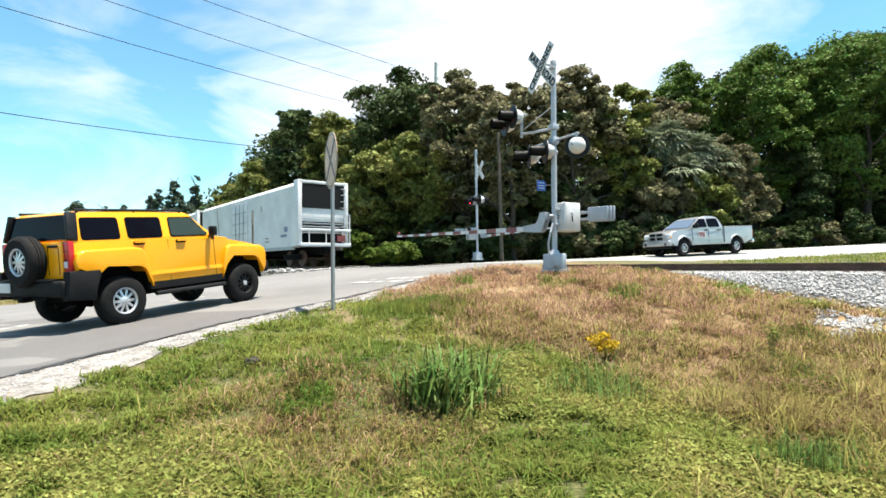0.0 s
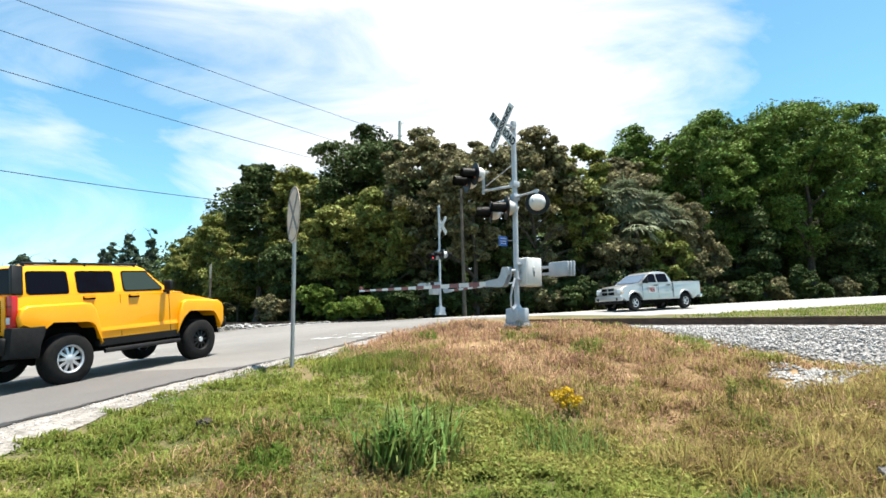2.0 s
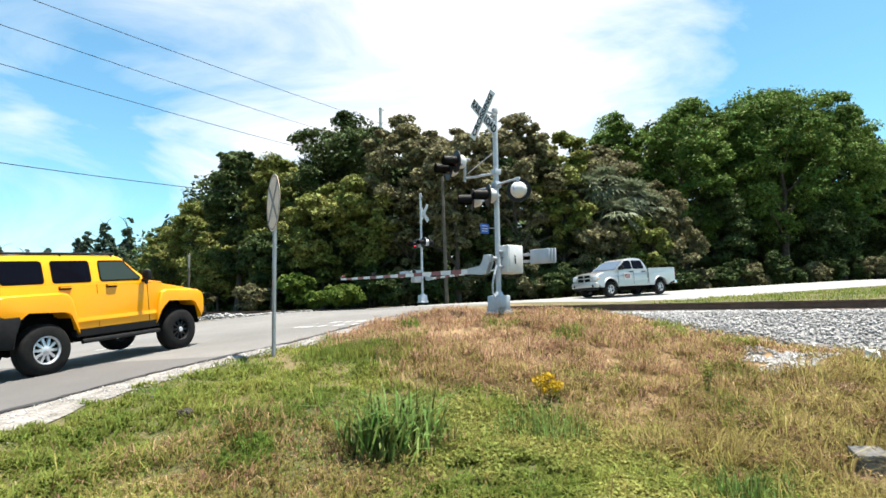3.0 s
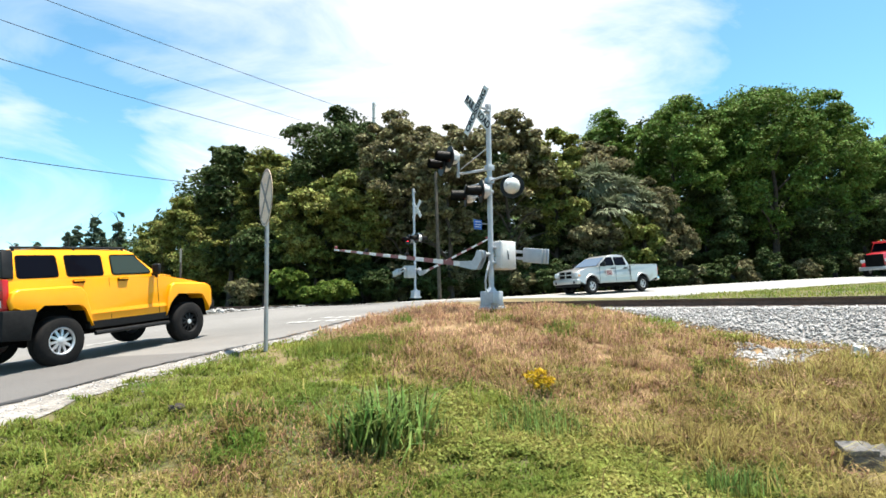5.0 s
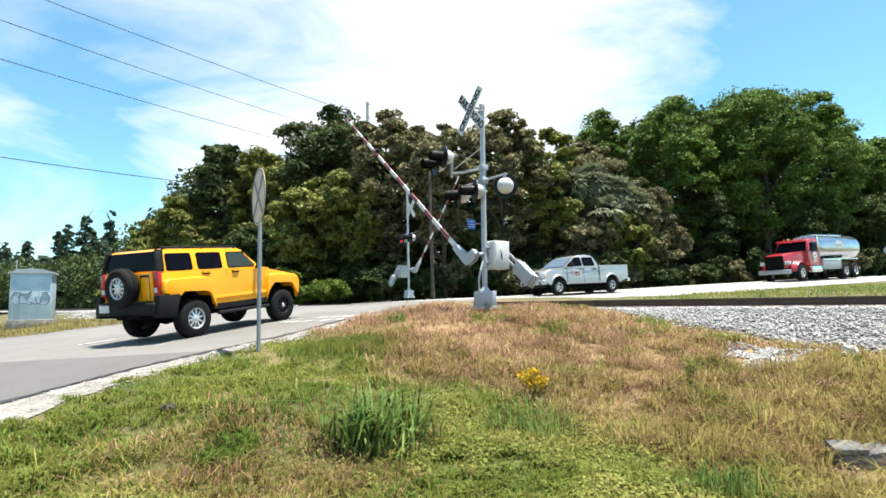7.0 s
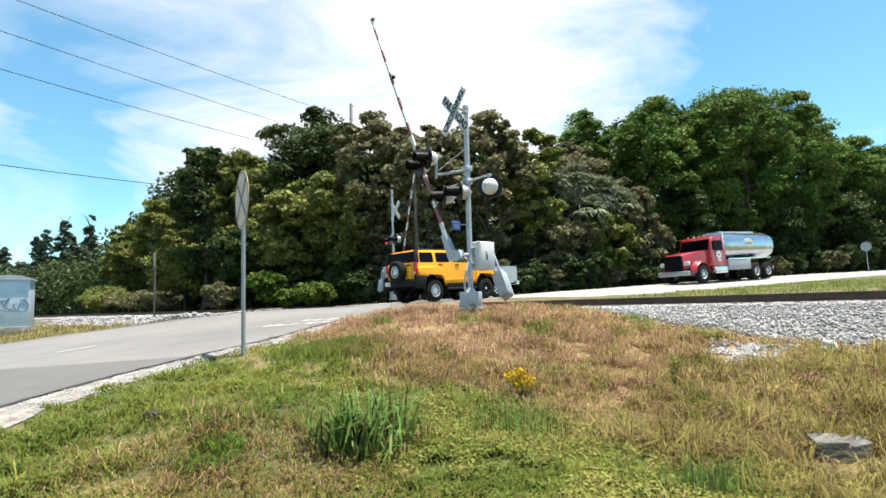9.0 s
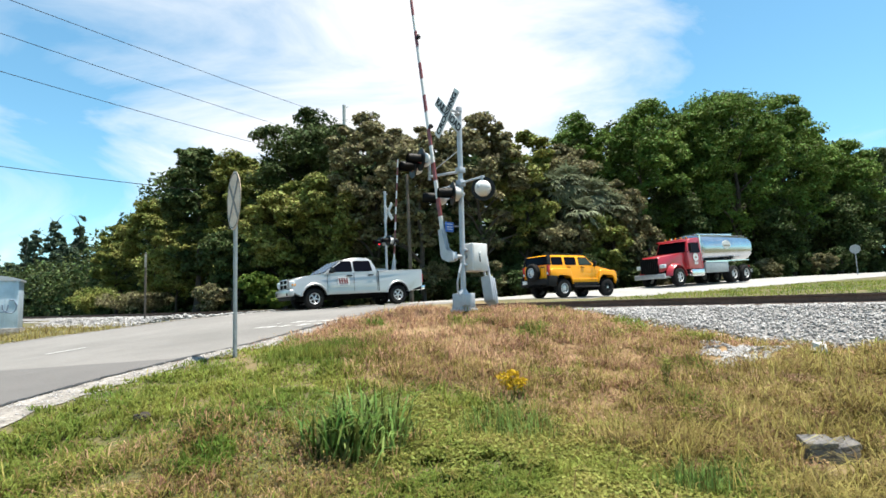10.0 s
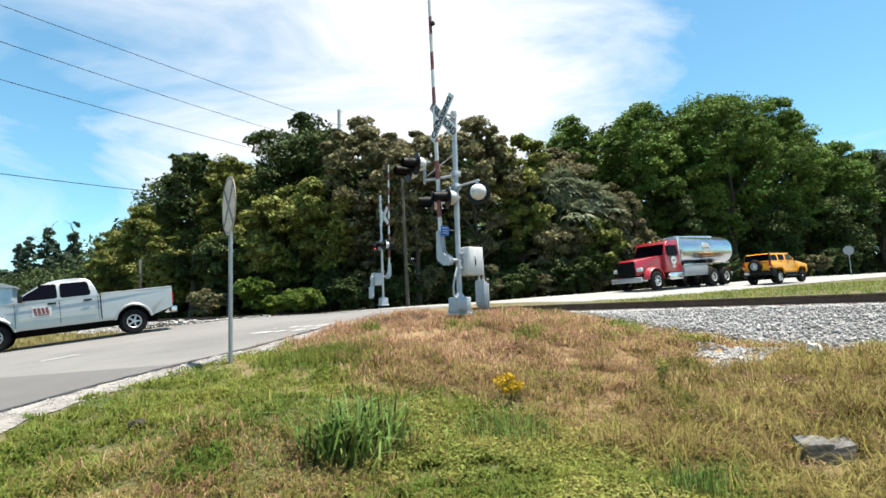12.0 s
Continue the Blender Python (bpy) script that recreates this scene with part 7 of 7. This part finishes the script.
    for x in (2.6, L - 2.2):
        bm = bmesh.new()
        for s in (1, -1):
            box(bm, (x, s * 1.0, 0.55), (2.3, 0.16, 0.3), bevel=0.03)
        box(bm, (x, 0, 0.6), (0.5, 2.0, 0.4))
        bog = part("bogie", bm, K, c, "dark cast-steel bogie")
        for dx in (-0.88, 0.88):
            bm = bmesh.new()
            for s in (1, -1):
                disc(bm, (x + dx, s * 0.76, 0.46), (0, 1, 0), 0.455, 0.13, 28)
            tube(bm, (x + dx, -0.8, 0.46), (x + dx, 0.8, 0.46), 0.08, 0.08, 10)
            part("wheelset", bm, M["rail"], bog)
    return c


# ---------------------------------------------------------------- assembling
build_road()
build_track()
build_ballast()
build_signals_made = build_signals()
build_roadside()
SUV, SUV_W = build_suv()
PICKUP, PICKUP_W = build_pickup()
TANKER, TANKER_W = build_tanker()
TRAIN = [build_freight_car("long white refrigerator rail car with a machinery end, rolling away") for k in range(3)]
build_trees()
build_grass()


# ---------------------------------------------------------------- what moves
def drive(car, wheels, keys, path, base, radius, sign):
    """Carry a vehicle along its path: keys are (seconds, station of its middle)."""
    T, S = [k[0] for k in keys], [k[1] for k in keys]
    dd = np.gradient(S, T)

    def at(t):
        i = min(max(int(np.searchsorted(T, t, side="right")) - 1, 0), len(T) - 2)
        h = T[i + 1] - T[i]
        q = (t - T[i]) / h
        return (1 + 2 * q) * (1 - q) ** 2 * S[i] + q * (1 - q) ** 2 * h * dd[i] + q * q * (3 - 2 * q) * S[i + 1] + q * q * (q - 1) * h * dd[i + 1]
    rows = []
    for k in range(0, 121):
        t = k / 10
        s = at(t)
        f, r = Vector(path(s + sign * base / 2)), Vector(path(s - sign * base / 2))
        d = (f - r).normalized()
        lt = Vector((-d.y, d.x, 0.0)).normalized()
        up = d.cross(lt).normalized()
        lt = up.cross(d)
        m = Matrix((d, lt, up)).transposed().to_4x4()
        m.translation = (f + r) / 2 + up * 0.012
        rows.append((t, m))
    walk(car, rows)
    s0 = at(0.0)
    for w in wheels:
        base_m = w.matrix_basis.copy()
        wr = []
        for k in range(0, 241):
            t = k / 20
            wr.append((t, base_m @ Matrix.Rotation(sign * (at(t) - s0) / radius, 4, "Y")))
        walk(w, wr)


def lane(offset):
    return lambda s: road_at(s, offset)[:3]


def straight(s):
    """The oncoming lane keeps straight on over the crossing and past the mouth of the bend."""
    x, y = 4.28 + 0.9205 * s, 26.56 + 0.3907 * s
    o, z, st = road_near(np.array([x]), np.array([y]))
    return x, y, float(z[0])


def swing(arm, at, turn, keys):
    rows = [(t, Matrix.Translation(at) @ Matrix.Rotation(radians(turn), 4, "Z") @ Matrix.Rotation(radians(-a), 4, "Y")) for t, a in keys]
    walk(arm, rows)


def motions():
    near, far = build_signals_made
    ang = [(0, 2.0), (1.5, 2.0), (3.0, 2.0), (4.2, 2.0), (4.6, 3.5), (5.0, 8.0), (5.5, 15.5), (5.8, 20.5), (6.2, 27.0), (6.5, 32.0), (7.1, 40.5), (7.7, 47.5), (8.5, 57.5), (9.3, 69.5), (9.5, 73.0), (10.0, 81.0), (10.5, 88.0), (11.0, 90.0), (11.5, 89.5), (12.0, 89.5)]
    piv = Matrix.Translation(NEAR_AT) @ Matrix.Rotation(radians(GATE_TURN), 4, "Z") @ Vector((0.0, 0.0, 1.16))
    swing(near, piv, GATE_TURN, ang)
    angf = [(0, 0.5), (1.5, 0.5), (3.0, 0.5), (4.2, 0.5), (4.6, 4.0), (5.0, 12.0), (5.5, 20.0), (5.8, 25.0), (6.2, 33.0), (6.5, 38.0), (7.1, 48.0), (7.7, 56.0), (8.5, 66.0), (9.3, 76.0), (10.0, 83.0), (10.5, 86.5), (11.0, 87.5), (12.0, 87.5)]
    pf = Matrix.Translation(FAR_AT) @ Matrix.Rotation(radians(GATE_TURN + 180), 4, "Z") @ Vector((0.0, 0.0, 1.42))
    swing(far, pf, GATE_TURN + 180, angf)
    drive(SUV, SUV_W, [(0, 28.82), (1.5, 28.83), (3.0, 28.85), (4.4, 28.90), (5.0, 29.30), (5.5, 29.62), (5.8, 29.95), (6.2, 30.57), (6.5, 31.25), (7.1, 33.0), (7.7, 35.5), (9.3, 46.3), (9.5, 48.0), (10, 52.0), (10.5, 56.2), (11, 60.7), (12, 70.6)], lane(-1.6), 2.74, 0.415, 1)
    drive(PICKUP, PICKUP_W, [(0, 10.36), (1.5, 9.97), (2.5, 9.69), (5.0, 8.78), (5.5, 8.52), (6.2, 8.03), (6.5, 7.69), (7.1, 6.78), (7.7, 5.17), (9.5, -2.13), (10.0, -4.74), (10.5, -7.36), (11.0, -9.95), (12.0, -14.6)], straight, 3.75, 0.41, -1)
    drive(TANKER, TANKER_W, [(0, 123.5), (2.0, 109.6), (4.0, 96.0), (5.0, 89.3), (5.8, 84.3), (6.2, 81.8), (6.5, 79.9), (7.1, 76.2), (7.7, 72.7), (9.3, 67.25), (9.5, 66.95), (10.0, 66.35), (10.5, 65.85), (12.0, 64.65)], lane(1.75), 6.1, 0.556, -1)
    turn = math.degrees(math.atan2(TDIR[1], TDIR[0]))
    for k, c in enumerate(TRAIN):
        rows = []
        for i in range(0, 25):
            t = i / 2
            v = 28.3 + 20.6 * k + 21.7 * t
            p = track_point(TOFF, v)
            rows.append((t, pose(p.x, p.y, p.z, 0, -0.49, turn)))
        walk(c, rows)


motions()
